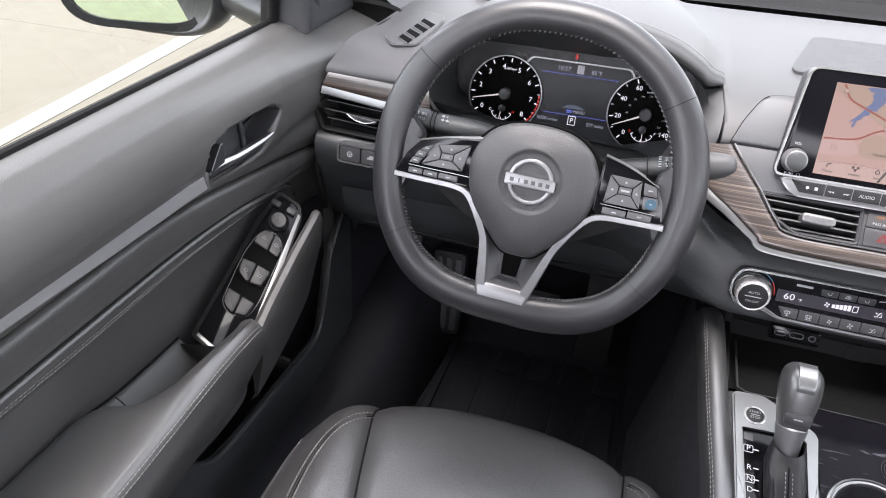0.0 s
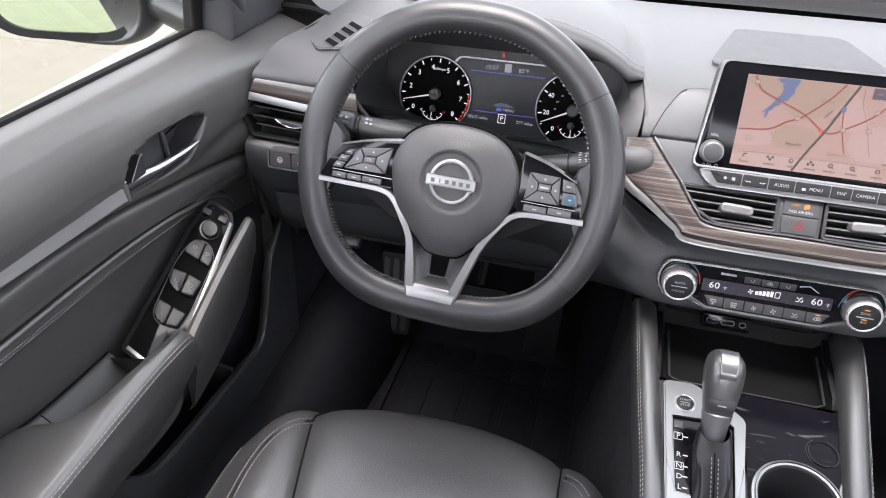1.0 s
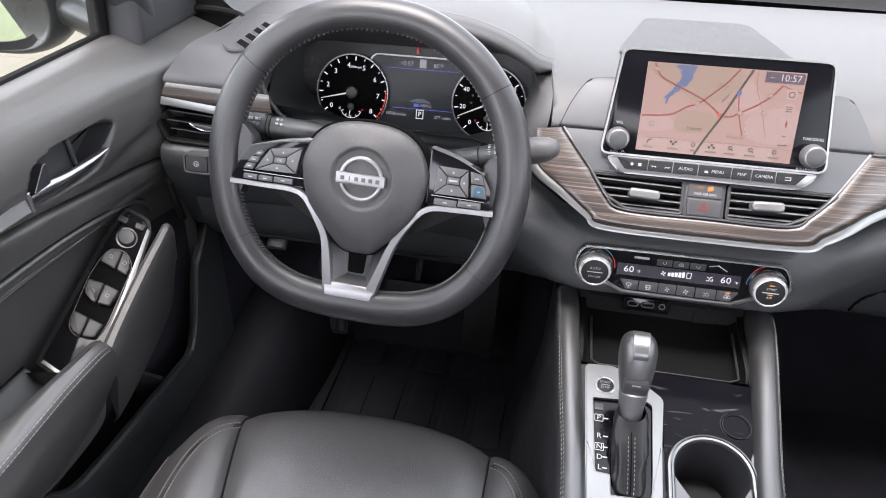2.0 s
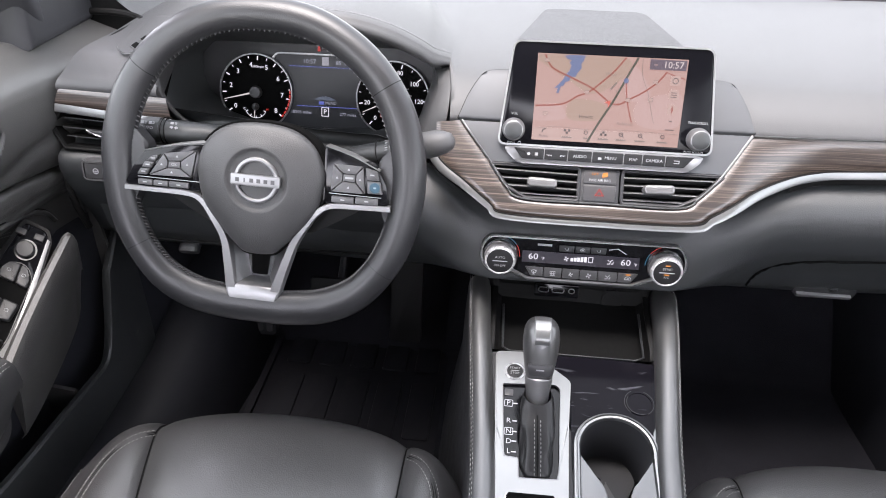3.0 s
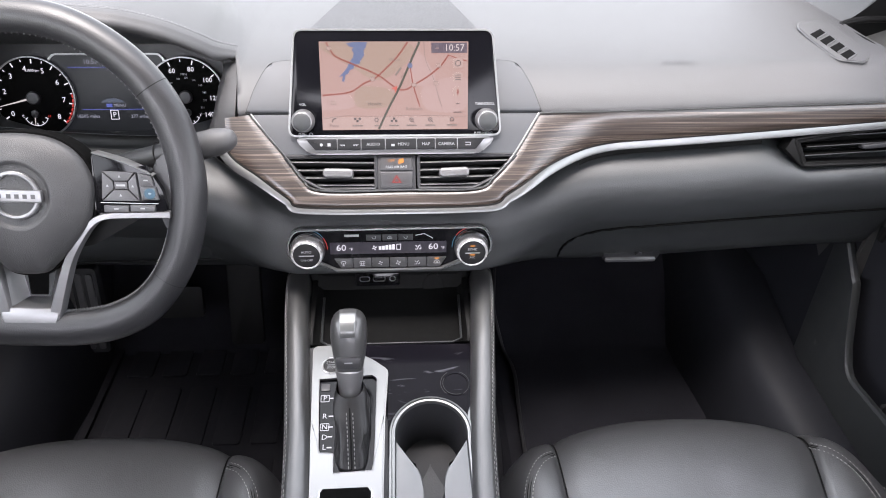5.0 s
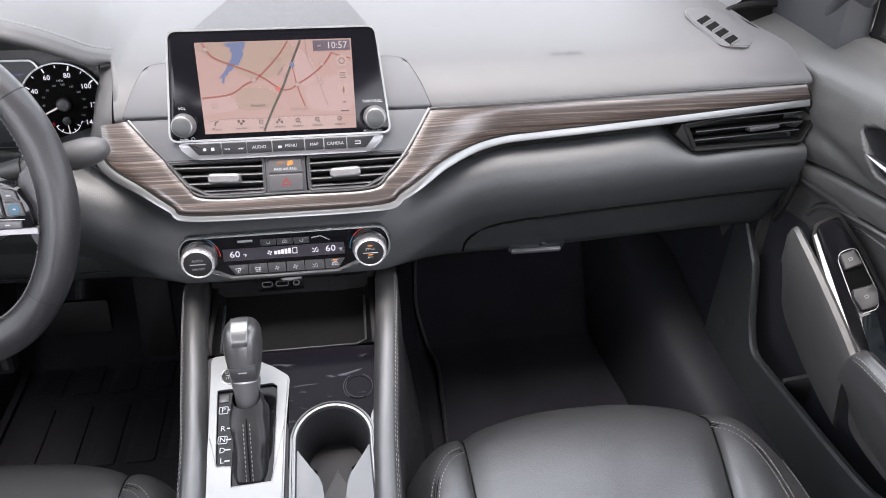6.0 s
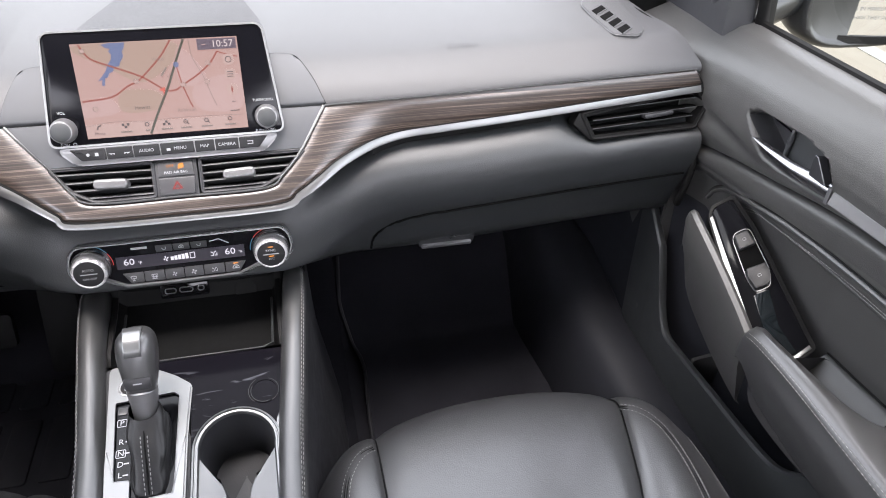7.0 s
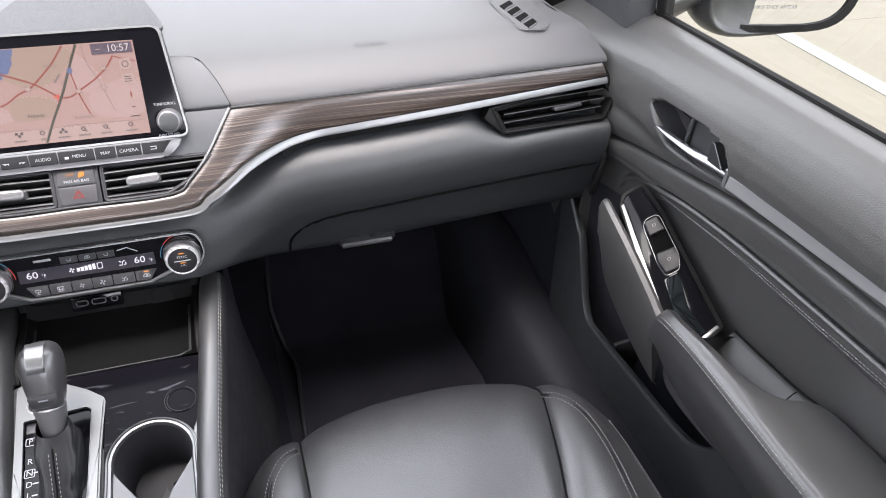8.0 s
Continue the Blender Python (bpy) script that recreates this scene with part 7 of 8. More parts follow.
# ---- doors ----
def door_panel(side):
    which = "driver" if side < 0 else "passenger"
    d = thing(f"{which}_door", f"charcoal {which} door panel with leather armrest and silver pull", "car door", (side * 0.75, -0.3, 0.5), "front doors")

    def w(x, y, z):
        return Vector((side * x, y, z))
    prof = [(0.985, 0.775), (0.9895, 0.762), (0.989, 0.752), (0.9835, 0.7425), (0.974, 0.7325), (0.962, 0.7255), (0.949, 0.7205), (0.936, 0.7165), (0.922, 0.7135), (0.905, 0.712), (0.893, 0.7145), (0.8855, 0.7175), (0.8775, 0.7215), (0.873, 0.7225), (0.8695, 0.726), (0.8675, 0.735), (0.865, 0.735), (0.8625, 0.7255), (0.858, 0.7232), (0.852, 0.7225), (0.84, 0.7232), (0.83, 0.725), (0.82, 0.7275), (0.808, 0.7285), (0.796, 0.733), (0.787, 0.7405), (0.779, 0.7485), (0.74, 0.7515), (0.68, 0.754), (0.62, 0.757), (0.5, 0.762)]

    def base(y, z):
        sink = between([(-0.3, 0.0), (-0.26, 0.003), (-0.17, 0.012), (-0.09, 0.022), (0.0, 0.033), (0.1, 0.046), (0.2, 0.055)], y)
        zq = z + sink * min(1, max(0, (0.935 - z) / 0.085)) * ease(0.785, 0.825, z)
        x = between([(-a, b) for a, b in prof], -zq)
        # soft valley that runs from the dash corner down to the hand recess
        x += 0.007 * ease(-0.11, -0.02, y) * math.exp(-((z - 0.8735 - 0.215 * y) / 0.009) ** 2)
        pinch = between([(-0.22, 0), (-0.03, 0.013), (0.03, 0.022), (0.06, 0.032), (0.1, 0.05), (0.15, 0.063), (0.25, 0.07), (0.4, 0.075)], y)
        return x - pinch * ease(0.99, 0.945, z)

    # outline of the hand recess, drawn on the panel as (y, z)
    recess = rounded([(-0.1925, 0.8725), (-0.1945, 0.895), (-0.178, 0.9175), (-0.142, 0.925), (-0.1, 0.9245), (-0.06, 0.9235), (-0.04, 0.915), (-0.05, 0.9035), (-0.066, 0.886), (-0.0815, 0.8705), (-0.12, 0.8675)], 0.007, 4)

    def inside(y, z):
        hit = False
        for (a, b), (c, e) in zip(recess, recess[1:] + recess[:1]):
            if (b > z) != (e > z) and y < (c - a) * (z - b) / (e - b) + a:
                hit = not hit
        return hit
    def level(y, q):
        lo, hi = q - 0.08, q + 0.001
        for _ in range(30):
            z = (lo + hi) / 2
            sink = between([(-0.3, 0.0), (-0.26, 0.003), (-0.17, 0.012), (-0.09, 0.022), (0.0, 0.033), (0.1, 0.046), (0.2, 0.055)], y)
            if z + sink * min(1, max(0, (0.935 - z) / 0.085)) * ease(0.785, 0.825, z) < q:
                lo = z
            else:
                hi = z
        return hi
    zs = []
    for (a, _), (b, _) in zip(prof, prof[1:]):
        k = max(1, int((a - b) / 0.003))
        zs += [a + (b - a) * i / k for i in range(k)]
    zs = zs + [prof[-1][0]]
    ys = [0.215, 0.205, 0.18, 0.15, 0.12, 0.1, 0.08, 0.06, 0.03] + [0.01 - 0.005 * k for k in range(49)] + [-0.24 - 0.03 * k for k in range(18)]
    edge = min(range(len(zs)), key=lambda j: abs(zs[j] - 0.83))
    for name, js, mat, label in (("upper_trim", zs[:edge + 1], TRIM, "charcoal grained upper door trim"), ("leather_insert", zs[edge:], INSERT, "dark grey leather door insert")):
        bm = bmesh.new()
        lev = [[level(y, q) for q in js] for y in ys]
        vs = [[bm.verts.new(w(base(y, z), y, z)) for z in r] for y, r in zip(ys, lev)]
        for i in range(len(ys) - 1):
            for j in range(len(js) - 1):
                if not any(inside(ys[a], lev[a][b]) for a in (i, i + 1) for b in (j, j + 1)):
                    bm.faces.new((vs[i][j], vs[i][j + 1], vs[i + 1][j + 1], vs[i + 1][j]))
        part(name, bm, mat, d, label, sharp=70)
    rings = []
    for off, dx in ((-0.009, 0.0008), (-0.0075, 0.0003), (-0.006, 0.0001), (-0.0045, 0.0001), (-0.003, 0.0005), (-0.0015, 0.0013), (0, 0.0028), (0.0012, 0.0052), (0.002, 0.009)):
        rings.append([w(base(y, z) + dx, y, z) for y, z in inset(recess, off)])
    part("recess_lip", loft(rings, closed_u=True), TRIM, d, "charcoal rounded recess edge", sharp=70)
    rings = []
    for off, dx in ((0.0018, 0.005), (0.003, 0.014), (0.0045, 0.026), (0.006, 0.03)):
        rings.append([w(0.712 + dx - 0.03 * ease(-0.09, -0.03, y) * 0.6, y, z) for y, z in inset(recess, off)])
    bm = bmesh.new()
    bm.faces.new(sheet(bm, rings, closed_u=True)[-1])
    bowl = part("recess_bowl", bm, HARD, d, "dark hand recess")
    part("escutcheon", loft([[w(x, y, z0) for y in (-0.19, -0.165, -0.135, -0.112, -0.105)] for x, z0 in ((0.7265, 0.868), (0.724, 0.886), (0.7245, 0.905), (0.7275, 0.925))]), SOFT, bowl)
    part("escutcheon_ridge", sweep(smooth([w(0.7245, -0.1, 0.87), w(0.7215, -0.103, 0.89), w(0.7215, -0.104, 0.908), w(0.7255, -0.103, 0.924)], 4), oval(0.0032, 0.0036, 10)), SOFT, bowl)
    # window seal, glass, outer skin
    part("window_seal", sweep([w(0.766, y, 0.988) for y in (0.16, 0.0, -0.3, -0.78)], [(-0.005, -0.012), (0.005, -0.012), (0.004, 0.003), (0.0, 0.005), (-0.003, 0.003)]), RUBBER, d, "black rubber window seal")
    part("outer_seal", sweep([w(0.79, y, 0.958) for y in (0.16, 0.0, -0.3, -0.78)], box_outline(0, 0, 0.012, 0.016, 0.003)), RUBBER, d)
    pane = part("window_glass", loft([[w(0.776 - 0.13 * t * t - 0.03 * t, y0 + (y1 - y0) * k / 4, 0.97 + 0.40 * t) for k in range(5)] for t, y0, y1 in ((0, 0.1, -0.74), (0.5, 0.0, -0.74), (1, -0.2, -0.74))]), GLASS, d, "clear window glass")
    pane.visible_shadow = False
    part("window_frame", sweep(smooth([w(0.745, 0.12, 1.0), w(0.69, -0.02, 1.19), w(0.625, -0.18, 1.335), w(0.612, -0.28, 1.375), w(0.61, -0.5, 1.385), w(0.612, -0.76, 1.385)], 5), box_outline(0, 0, 0.05, 0.045, 0.012)), HARD, d, "black window frame")
    part("outer_skin", loft([[w(x, y, z) for x, z in ((0.797, 0.964), (0.84, 0.92), (0.87, 0.8), (0.88, 0.6), (0.85, 0.35), (0.8, 0.28))] for y in (0.25, 0.0, -0.4, -0.78)]), BODY, d)
    # triangular sail trim and frame post at the window's front corner
    part("sail_trim", slab([(0.07, 0.972), (0.36, 0.972), (0.30, 1.06), (0.075, 1.1)][::side], plane_frame(w(0.745, 0, 0), Y, Z), -0.03 if side > 0 else -0.02, 0.02 if side > 0 else 0.03, 0.016, 4), HARD, d, "black sail trim")
    part("window_post", sweep([w(0.772, 0.066, 0.98), w(0.765, 0.064, 1.03), w(0.745, 0.055, 1.12)], box_outline(0, 0, 0.016, 0.022, 0.004)), RUBBER, d)

    # pull lever in bright chrome, with its pivot cap, then the long silver rail
    rows = []
    for y, x, zt, zb in ((-0.0585, 0.703, 0.8905, 0.889), (-0.075, 0.7035, 0.8895, 0.8845), (-0.1, 0.706, 0.8885, 0.8785), (-0.13, 0.709, 0.8885, 0.8745), (-0.155, 0.7125, 0.8905, 0.8725), (-0.191, 0.716, 0.892, 0.8735)):
        h = zt - zb
        rows.append([w(x + 0.012, y, zt - 0.002), w(x + 0.0075, y, zt), w(x + 0.004, y, zt - 0.05 * h), w(x, y, zt - 0.42 * h), w(x - 0.0002, y, zt - 0.55 * h), w(x + 0.003, y, zb), w(x + 0.012, y, zb + 0.001)])
    rows = [list(r) for r in zip(*[smooth(list(c), 5) for c in zip(*rows)])]
    lever = part("pull_lever", loft(rows, closed_u=True, caps=True), LEVERCHROME, d, "polished chrome inner door pull", sharp=50)
    FY = plane_frame(w(0.7175, 0, 0), Y, Z)
    part("pull_end", slab(rounded([(-0.1965, 0.8725), (-0.1915, 0.8725), (-0.1915, 0.893), (-0.1965, 0.893)], 0.001, 2), FY, -0.0065, 0.0065, 0.0008), WHEELSILVER, lever)
    tab = [(-0.1845, 0.8895), (-0.158, 0.8895), (-0.1575, 0.909), (-0.1595, 0.9145), (-0.163, 0.913)]
    part("lock_tab", slab(rounded(tab, 0.002, 3), plane_frame(w(0.7165, 0, 0), Y, Z), -0.0055, 0.0055, 0.002, 3), HARD, lever, "black lock tab")
    part("lock_edge", sweep([w(0.7115, -0.1845, 0.891), w(0.7115, -0.1625, 0.9135), w(0.7118, -0.158, 0.9135)], oval(0.0007, 0.0007, 6)), GREYMETAL, lever)
    rows = []
    for y in [-0.2 - 0.03 * k for k in range(20)]:
        lift = 0.016 * ease(-0.2, -0.7, y)
        rows.append([w(base(y, 0.885) + dx, y, 0.8835 + lift + dz) for dz, dx in ((0.0078, 0.006), (0.0076, -0.001), (0.0068, -0.0028), (-0.0062, -0.0056), (-0.0074, -0.005), (-0.0078, 0.006))])
    part("silver_rail", loft(rows, closed_u=True, caps=True), RAILSILVER, d, "long satin silver rail")
    # stitched seam along the insert
    for off in (-0.0055, -0.0005):
        line = [w(base(y, z - off) - 0.0016, y, z - off) for y, z in ((-0.05, 0.770), (-0.075, 0.7785), (-0.1, 0.7835), (-0.135, 0.788), (-0.2, 0.792), (-0.265, 0.795), (-0.37, 0.7965), (-0.5, 0.801), (-0.7, 0.805))]
        stitches("insert_stitching", smooth(line, 10), d, (-side * 0.8, 0, 0.5), gap=0.005, r=0.0005, cover=0.8)
    # arched front end of the leather insert
    welt = [(0.025, 0.748), (0.012, 0.768), (-0.02, 0.785), (-0.085, 0.803), (-0.15, 0.811), (-0.25, 0.814), (-0.45, 0.818), (-0.75, 0.822)]
    part("insert_welt", sweep(smooth([w(base(y, z) - 0.001, y, z) for y, z in welt], 8), oval(0.0042, 0.0032, 10)), INSERT, d, "rolled leather edge")
    part("welt_groove", sweep(smooth([w(base(y, z) - 0.0015, y, z + 0.0048) for y, z in welt], 8), oval(0.0012, 0.0012, 6)), RUBBER, d)

    # switch panel plane
    P = plane_frame(w(0.70, -0.12, 0.75), (1, 0, 0.38 * side), (0, 1, 0.52))
    P = P if side > 0 else plane_frame(w(0.70, -0.12, 0.75), (1, 0, -0.38), (0, 1, 0.52))
    k = -side

    def m(pts):
        q = [(u * k, v) for u, v in pts]
        return q if k > 0 else q[::-1]
    o = m([(-0.0285, -0.1405), (0.0205, -0.150), (0.036, -0.108), (0.0315, -0.02), (0.0245, 0.066), (0.016, 0.078), (-0.012, 0.08), (-0.02, 0.03)])
    panel = part("switch_panel", slab(rounded(o, 0.006, 4), P, -0.012, 0.0, 0.0015), PANELBLACK, d, "gloss black switch panel")
    # same strip on both doors; the driver's duller light is put into a darker grey
    part("panel_accent", slab(m([(0.0305, -0.105), (0.0385, -0.102), (0.0335, -0.02), (0.0262, 0.0665), (0.0215, 0.068), (0.0265, -0.02)]), P, -0.006, 0.0028, 0.001), SATIN if side > 0 else GREYMETAL, panel, "satin edge strip toned per side for its light")
    part("panel_edge", rim(rounded(m([(-0.0335, -0.1425), (0.021, -0.153), (0.0395, -0.108), (0.0355, -0.02), (0.0285, 0.066), (0.019, 0.082), (-0.015, 0.085), (-0.0255, 0.03)]), 0.006, 4), rounded(o, 0.006, 4), P, -0.02, 0.0012), RUBBER, panel)
    part("panel_chamfer", slab(m([(-0.028, -0.14), (0.02, -0.1495), (0.0185, -0.1445), (-0.0265, -0.135)]), P, -0.002, 0.0022, 0.0008), SATIN, panel)
    if side < 0:
        slot = rounded(m([(-0.019, -0.088), (-0.005, -0.097), (0.019, -0.092), (0.0245, -0.07), (0.0245, 0.012), (0.012, 0.027), (-0.006, 0.027), (-0.0165, 0.012), (-0.021, -0.02)]), 0.01, 4)
        part("switch_well", rim(slot, inset(slot, 0.0009), P, -0.008, 0.0012), BUTTON, panel)
        part("switch_floor", slab(inset(slot, 0.001), P, -0.002, 0.0006), DIALBLACK, panel)
        caps = [[(-0.0155, 0.001), (0.0065, -0.001), (0.006, 0.0245), (-0.006, 0.0245), (-0.013, 0.014)], [(0.0075, -0.001), (0.0225, -0.003), (0.022, 0.011), (0.012, 0.0245), (0.007, 0.0245)], [(-0.0185, -0.026), (-0.0165, -0.042), (-0.003, -0.05), (0.002, -0.0505), (0.0022, -0.0235)], [(0.0032, -0.0235), (0.0032, -0.0505), (0.019, -0.0475), (0.0225, -0.025)], [(-0.0175, -0.069), (-0.0165, -0.085), (-0.0045, -0.0945), (0.0018, -0.0945), (0.002, -0.07)], [(0.003, -0.07), (0.003, -0.0945), (0.0175, -0.0905), (0.0215, -0.071)]]
        for i, cp in enumerate(caps):
            key = part("window_switch", slab(rounded(m(cp), 0.003, 3), P, -0.001, 0.0075 if i > 1 else 0.006, 0.002, 3), KEYGREY, panel, "dark grey window switch")
            if i < 4:
                c = (sum(p[0] for p in cp) / len(cp), sum(p[1] for p in cp) / len(cp))
                part("symbol", rim(m(box_outline(*c, 0.0046, 0.0038, 0.001)), m(box_outline(*c, 0.0039, 0.0031, 0.0006)), P, 0.0055 if i < 2 else 0.007, 0.0078 if i > 1 else 0.0063), INK, key)
        Kn = P @ Matrix.Translation((0.0026 * k, 0.0448, 0))
        kn = part("mirror_knob", turned([(0.0115, 0), (0.0115, 0.004), (0.0108, 0.006), (0.0098, 0.0068), (0.001, 0.0062)], Kn, 32), KEYGREY, panel, "round mirror adjuster")
        part("knob_ring", rim(disc(0, 0, 0.0142, 32), disc(0, 0, 0.0118, 32), Kn, 0, 0.0022), GLOSS, kn)
        for u in (-0.011, 0.012):
            part("mirror_switch", slab(rounded(m(box_outline(u, 0.0675 - abs(u) * 0.1, 0.0125, 0.0085)), 0.002, 3), P, -0.001, 0.0035, 0.001), KEYGREY, panel)
    else:
        # added slab cut to the reflection's outline and tilted to catch the sky
        flat = [(-0.009, -0.053), (0.0125, -0.053), (0.0155, -0.085), (0.0225, -0.139), (-0.0095, -0.1365), (-0.002, -0.1)]
        Q = P @ Matrix.Translation((0, 0, 0.0012)) @ Matrix.Rotation(radians(5), 4, "Y")
        part("reflection_patch", slab(rounded(m(flat[::-1]), 0.0015, 2), Q, -0.003, 0.0008, 0.0003), SKYPATCH, panel, "added glossy patch in the outline of the sky reflection")
        slot = rounded(m([(-0.0175, 0.03), (-0.02, -0.03), (-0.013, -0.05), (0.0085, -0.05), (0.012, -0.03), (0.01, 0.025), (0.004, 0.034), (-0.012, 0.034)]), 0.006, 4)
        part("switch_well", rim(slot, inset(slot, 0.0009), P, -0.008, 0.0012), GREYMETAL, panel)
        part("switch_floor", slab(inset(slot, 0.001), P, -0.002, 0.0006), DIALBLACK, panel)
        for cp in ([(-0.0155, 0.008), (0.008, 0.008), (0.007, 0.03), (-0.012, 0.03)], [(-0.0175, -0.02), (-0.0175, -0.032), (-0.012, -0.0475), (0.008, -0.0475), (0.0105, -0.03), (0.0095, -0.018)]):
            key = part("window_switch", slab(rounded(m(cp), 0.003, 3), P, -0.001, 0.007, 0.002, 3), KEYGREY, panel, "dark grey window switch")
            c = (sum(p[0] for p in cp) / len(cp), sum(p[1] for p in cp) / len(cp))
            part("symbol", rim(m(box_outline(*c, 0.0046, 0.0038, 0.001)), m(box_outline(*c, 0.0039, 0.0031, 0.0006)), P, 0.0065, 0.0073), INK, key)

    # armrest: upright fin beside the switches that swells into the leather pad
    rows = []
    for y, xi, zt, zb, wd in ((-0.04, 0.656, 0.765, 0.715, 0.011), (-0.048, 0.650, 0.780, 0.68, 0.016), (-0.07, 0.648, 0.775, 0.65, 0.017), (-0.12, 0.650, 0.752, 0.62, 0.018), (-0.18, 0.652, 0.722, 0.595, 0.018), (-0.215, 0.653, 0.7015, 0.585, 0.019)):
        rows.append([w(x, y, z) for x, z in ((xi + wd + 0.004, zb), (xi + wd, zt - 0.012), (xi + wd - 0.003, zt - 0.003), (xi + wd * 0.5, zt), (xi + 0.003, zt - 0.003), (xi, zt - 0.012), (xi + 0.004, zt - 0.05), (xi + 0.02, zb), (xi + 0.03, zb - 0.01))])
    rows = [list(r) for r in zip(*[smooth(list(c), 4) for c in zip(*rows)])]
    part("armrest_fin", loft(rows, closed_u=True, caps=True), TRIM, d, "black soft armrest fin")
    rows = []
    for y, xi, xo, zt, zb in ((-0.207, 0.656, 0.676, 0.704, 0.64), (-0.214, 0.650, 0.682, 0.715, 0.62), (-0.24, 0.6475, 0.676, 0.722, 0.6), (-0.3, 0.6475, 0.681, 0.7235, 0.59), (-0.345, 0.647, 0.688, 0.7225, 0.588), (-0.378, 0.646, 0.706, 0.7215, 0.588), (-0.4, 0.646, 0.742, 0.7205, 0.587), (-0.46, 0.645, 0.752, 0.718, 0.586), (-0.6, 0.645, 0.752, 0.717, 0.586), (-0.78, 0.645, 0.752, 0.717, 0.586)):
        rows.append([w(x, y, z) for x, z in ((xo, zb), (xo, zt - 0.02), (xo - 0.004, zt - 0.006), (xo - 0.012, zt - 0.001), ((xi + xo) / 2, zt + 0.0005), (xi + 0.014, zt - 0.001), (xi + 0.005, zt - 0.006), (xi, zt - 0.018), (xi + 0.001, zt - 0.045), (xi + 0.02, zb + 0.03), (xi + 0.04, zb))])
    rows = [list(r) for r in zip(*[smooth(list(c), 5) for c in zip(*rows)])]
    rows = [smooth(r, 3) for r in rows]
    rest = part("armrest", loft(rows, closed_u=True, caps=True), SMOOTH, d, "padded black leather armrest", sharp=70)
    for dx, dz in ((0.0046, -0.0066), (0.0022, -0.0112)):
        line = [w(xi + dx, y, zt + dz) for y, xi, zt in ((-0.218, 0.650, 0.716), (-0.24, 0.6475, 0.722), (-0.3, 0.6475, 0.7235), (-0.4, 0.646, 0.7205), (-0.5, 0.645, 0.718), (-0.78, 0.645, 0.717))]
        stitches("armrest_stitching", smooth([p + Vector((-side * 0.001, 0, 0.001)) for p in line], 6), rest, (-side * 0.8, 0, 0.6), gap=0.0056, r=0.00045)
    # pull cup behind the switches
    cupo = [(0.672, -0.255), (0.745, -0.25), (0.754, -0.27), (0.754, -0.405), (0.735, -0.402), (0.705, -0.38), (0.684, -0.345), (0.676, -0.3)]
    bm = bmesh.new()
    low = [w(x, y, 0.648 + 0.038 * (-0.25 - y) / 0.155) for x, y in cupo]
    sheet(bm, [[w(x, y, 0.702 - 0.02 * ease(0.69, 0.745, x)) for x, y in cupo], low], closed_u=True)
    bm.faces.new([bm.verts.new(p) for p in low])
    cup = part("pull_cup", bm, HARD, d, "deep black pull cup")
    ledge = smooth([(-0.245, 0.6822, 0), (-0.3, 0.6854, 0), (-0.356, 0.6904, 0), (-0.39, 0.697, 0), (-0.42, 0.704, 0)], 5)
    rows = [[w(x, q.x + dy, q.y + dz) for x, dy, dz in ((0.7545, 0, 0.001), (0.7505, 0, 0.0005), (0.746, 0, -0.0015), (0.732, 0, -0.0155), (0.722, 0, -0.026), (0.712, 0, -0.045))] for q in ledge]
    part("cup_wall", loft(rows), TRIM, cup, "sloping charcoal outer wall of the cup", sharp=70)
    part("cup_line", sweep([w(0.7525, q.x, q.y + 0.0022) for q in ledge], oval(0.0016, 0.0013, 6)), RUBBER, cup)
    part("cup_seam", sweep([w(x, -0.3575, 0.6905 + dz + 0.0003) for x, dz in ((0.7505, 0.0005), (0.746, -0.0015), (0.732, -0.0155), (0.722, -0.026))], oval(0.0008, 0.0008, 6)), RUBBER, cup)

    # lower panel with the map pocket opening
    rim_line = [(0.12, 0.72), (0.06, 0.66), (0.046, 0.645), (0.028, 0.60), (0.008, 0.555), (-0.018, 0.524), (-0.06, 0.5235), (-0.13, 0.529), (-0.22, 0.536), (-0.285, 0.545), (-0.315, 0.562), (-0.338, 0.588), (-0.37, 0.605), (-0.45, 0.615), (-0.78, 0.615)]
    rl = smooth([(y, z, 0) for y, z in rim_line], 5)
    rows = []
    for q in rl:
        rows.append([w(x, q.x, z) for x, z in ((0.706, q.y - 0.03), (0.7, q.y - 0.004), (0.696, q.y), (0.690, q.y), (0.687, q.y - 0.004), (0.688, q.y - 0.03), (0.69, (q.y + 0.36) / 2), (0.695, 0.36), (0.71, 0.31))])
    part("pocket_panel", loft(rows), SOFT, d, "black map pocket wall")
    # pocket liner; its front rises as a dark sheet standing in for the fin's shade
    liner = []
    for y, top in ((0.12, 0.735), (0.08, 0.735), (0.05, 0.735), (0.02, 0.735), (-0.02, 0.72), (-0.06, 0.64), (-0.1, 0.6), (-0.2, 0.58), (-0.36, 0.58), (-0.4, 0.58)):
        liner.append([w(0.694, y, 0.46), w(min(0.745, base(y, 0.5) - 0.004), y, 0.46)] + [w(min(0.753, base(y, z) - 0.004), y, z) for z in [0.5 + (top - 0.5) * k / 5 for k in range(6)]])
    part("pocket_liner", loft(liner), KICK, d, "pocket liner, its raised front a dark sheet for the fin's shade")
    part("pocket_divider", slab([(0.70, 0.46), (0.75, 0.46), (0.75, 0.535), (0.70, 0.528)], plane_frame((0, -0.085, 0), (side, 0, 0), Z), -0.003, 0.003), TRIM, d)
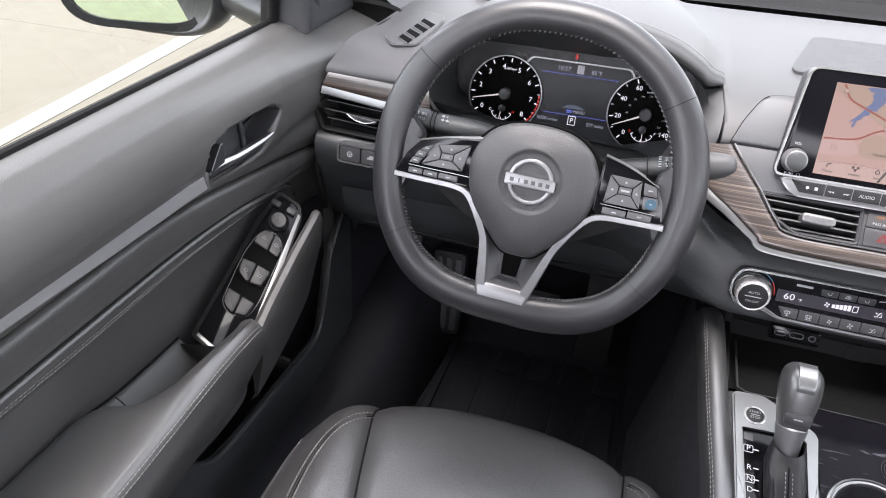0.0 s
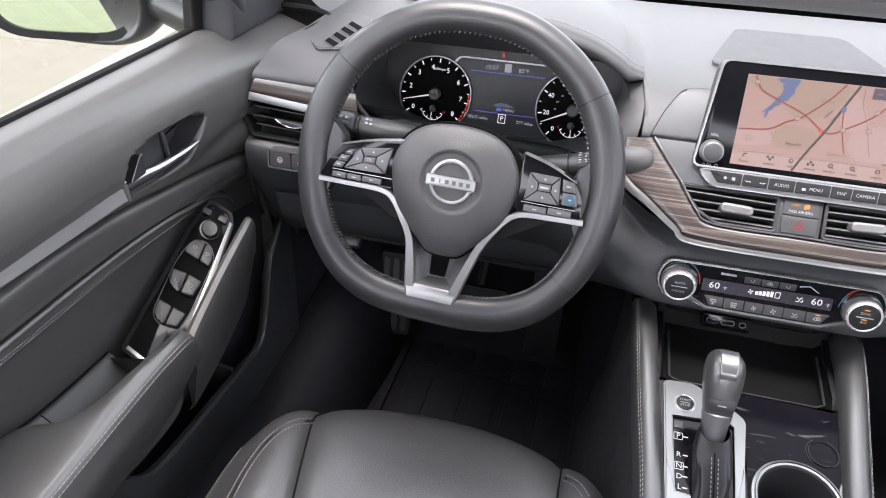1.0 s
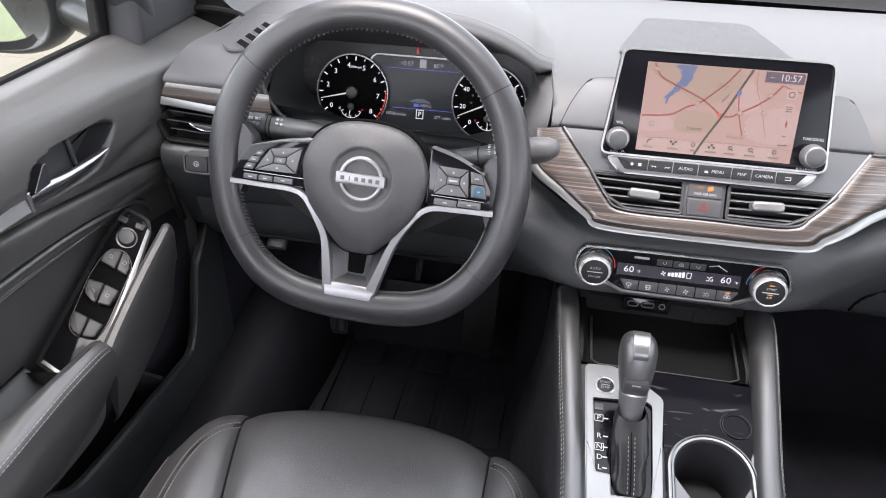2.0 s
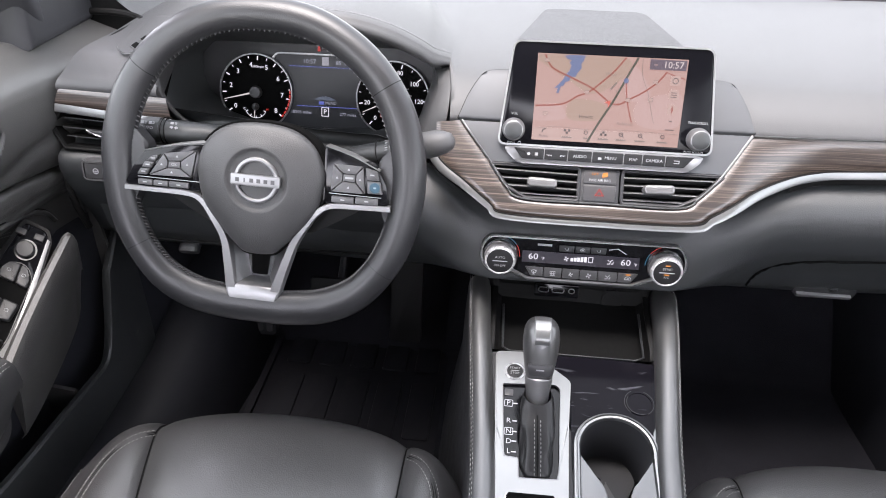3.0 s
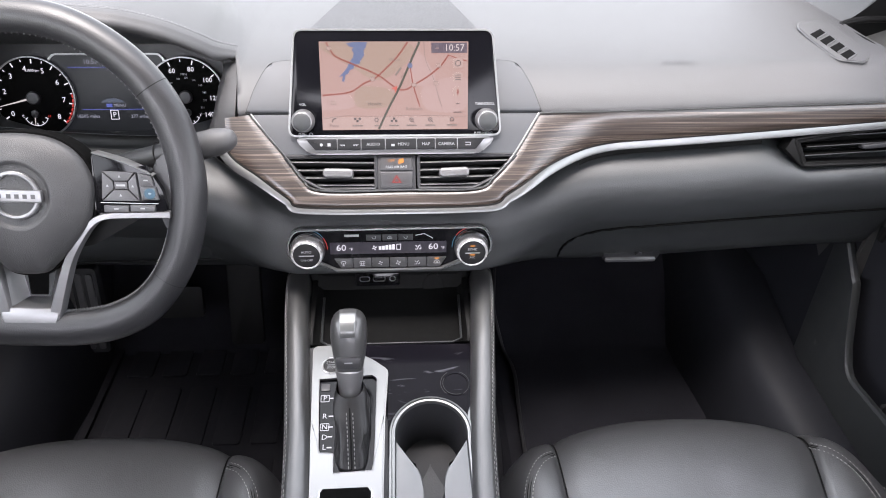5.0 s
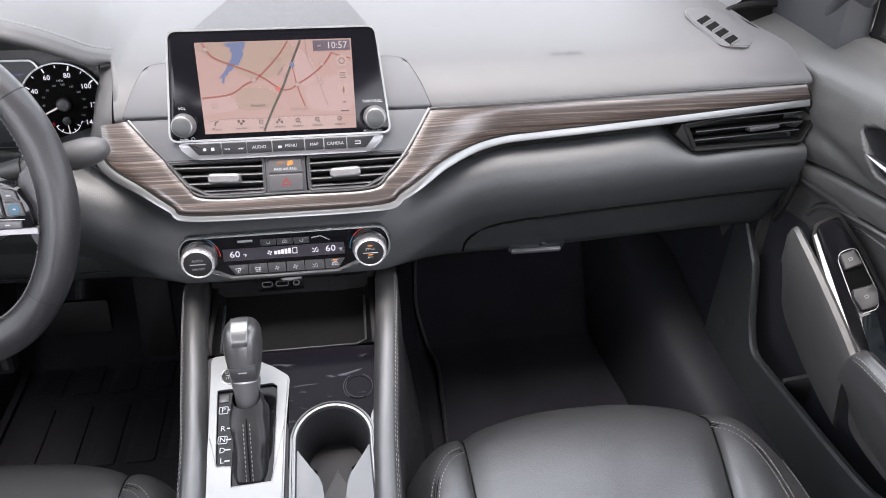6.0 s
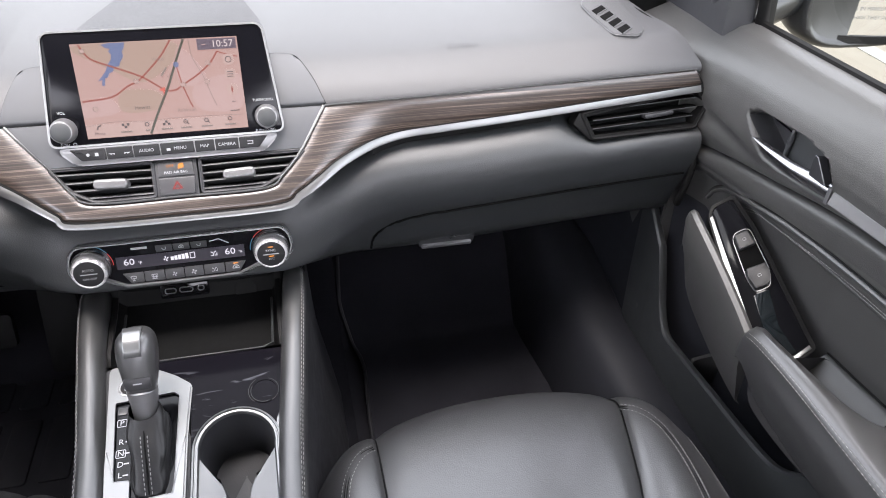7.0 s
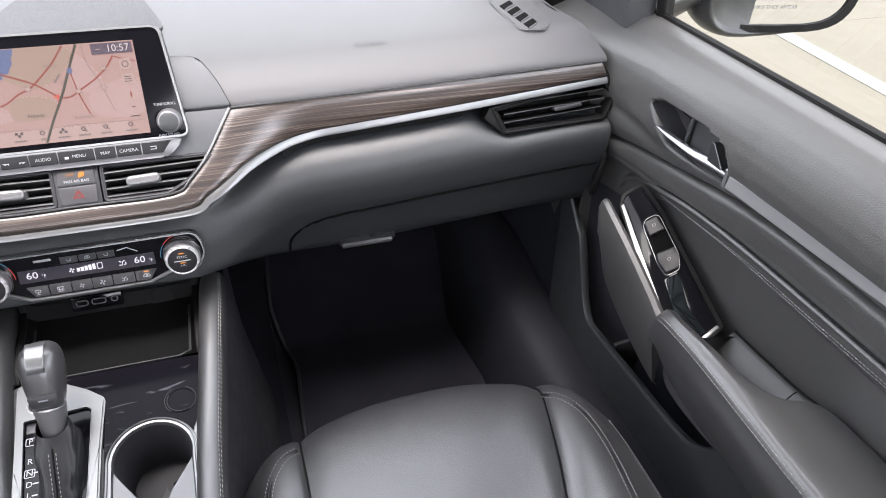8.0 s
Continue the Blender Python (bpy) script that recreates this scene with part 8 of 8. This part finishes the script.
    part("pocket_front", slab([(0.69, 0.5), (0.756, 0.5), (0.756, 0.78), (0.70, 0.78)], plane_frame((0, 0.075, 0), (side, 0, 0), Z), -0.003, 0.003), TRIM, d)

    # door mirror
    mz = 0.998 if side < 0 else 0.99
    mir = part("door_mirror", loft([list(r) for r in zip(*[smooth(list(c), 4) for c in zip(*[[w(xc + a * math.copysign(abs(math.cos(t)) ** 0.55, math.cos(t)), yy, zc + b * math.copysign(abs(math.sin(t)) ** 0.62, math.sin(t))) for t in [2 * math.pi * j / 36 for j in range(36)]] for yy, xc, zc, a, b in ((0.205, 1.09, mz, 0.133, 0.088), (0.2, 1.09, mz, 0.143, 0.098), (0.215, 1.09, mz, 0.150, 0.105), (0.25, 1.085, mz, 0.147, 0.102), (0.3, 1.07, mz, 0.115, 0.08), (0.33, 1.06, mz, 0.06, 0.045))])])], closed_u=True, caps=True), BODY, d, "dark door mirror housing")
    G = plane_frame(w(1.09, 0.199, mz), (1, -side * 0.2, 0), (0, 0.1 if side < 0 else 0.0, 1))
    glass = part("mirror_glass", slab([(0.118 * math.copysign(abs(math.cos(t)) ** 0.5, math.cos(t)), 0.081 * math.copysign(abs(math.sin(t)) ** 0.6, math.sin(t))) for t in [2 * math.pi * j / 36 for j in range(36)]], G, -0.004, 0.0035), MIRROR, mir, "silvered mirror glass")
    ring = [(0.1185 * math.copysign(abs(math.cos(t)) ** 0.5, math.cos(t)), 0.0815 * math.copysign(abs(math.sin(t)) ** 0.6, math.sin(t))) for t in [2 * math.pi * j / 36 for j in range(36)]]
    part("mirror_bezel", rim([(a * 1.13, b * 1.15) for a, b in ring], ring, G, -0.03, 0.007), RUBBER, mir)
    part("mirror_arm", sweep(smooth([w(0.79, 0.16, 0.955), w(0.86, 0.2, 0.955), w(0.95, 0.235, 0.97)], 4), oval(0.022, 0.028, 14)), BODY, mir)
    if side > 0:
        words("OBJECTS IN MIRROR ARE", 0.009, G, -0.03, -0.038, 0.0038, MIRRORINK, glass)
        words("CLOSER THAN THEY APPEAR", 0.009, G, -0.03, -0.052, 0.0038, MIRRORINK, glass)


door_panel(-1)
door_panel(1)
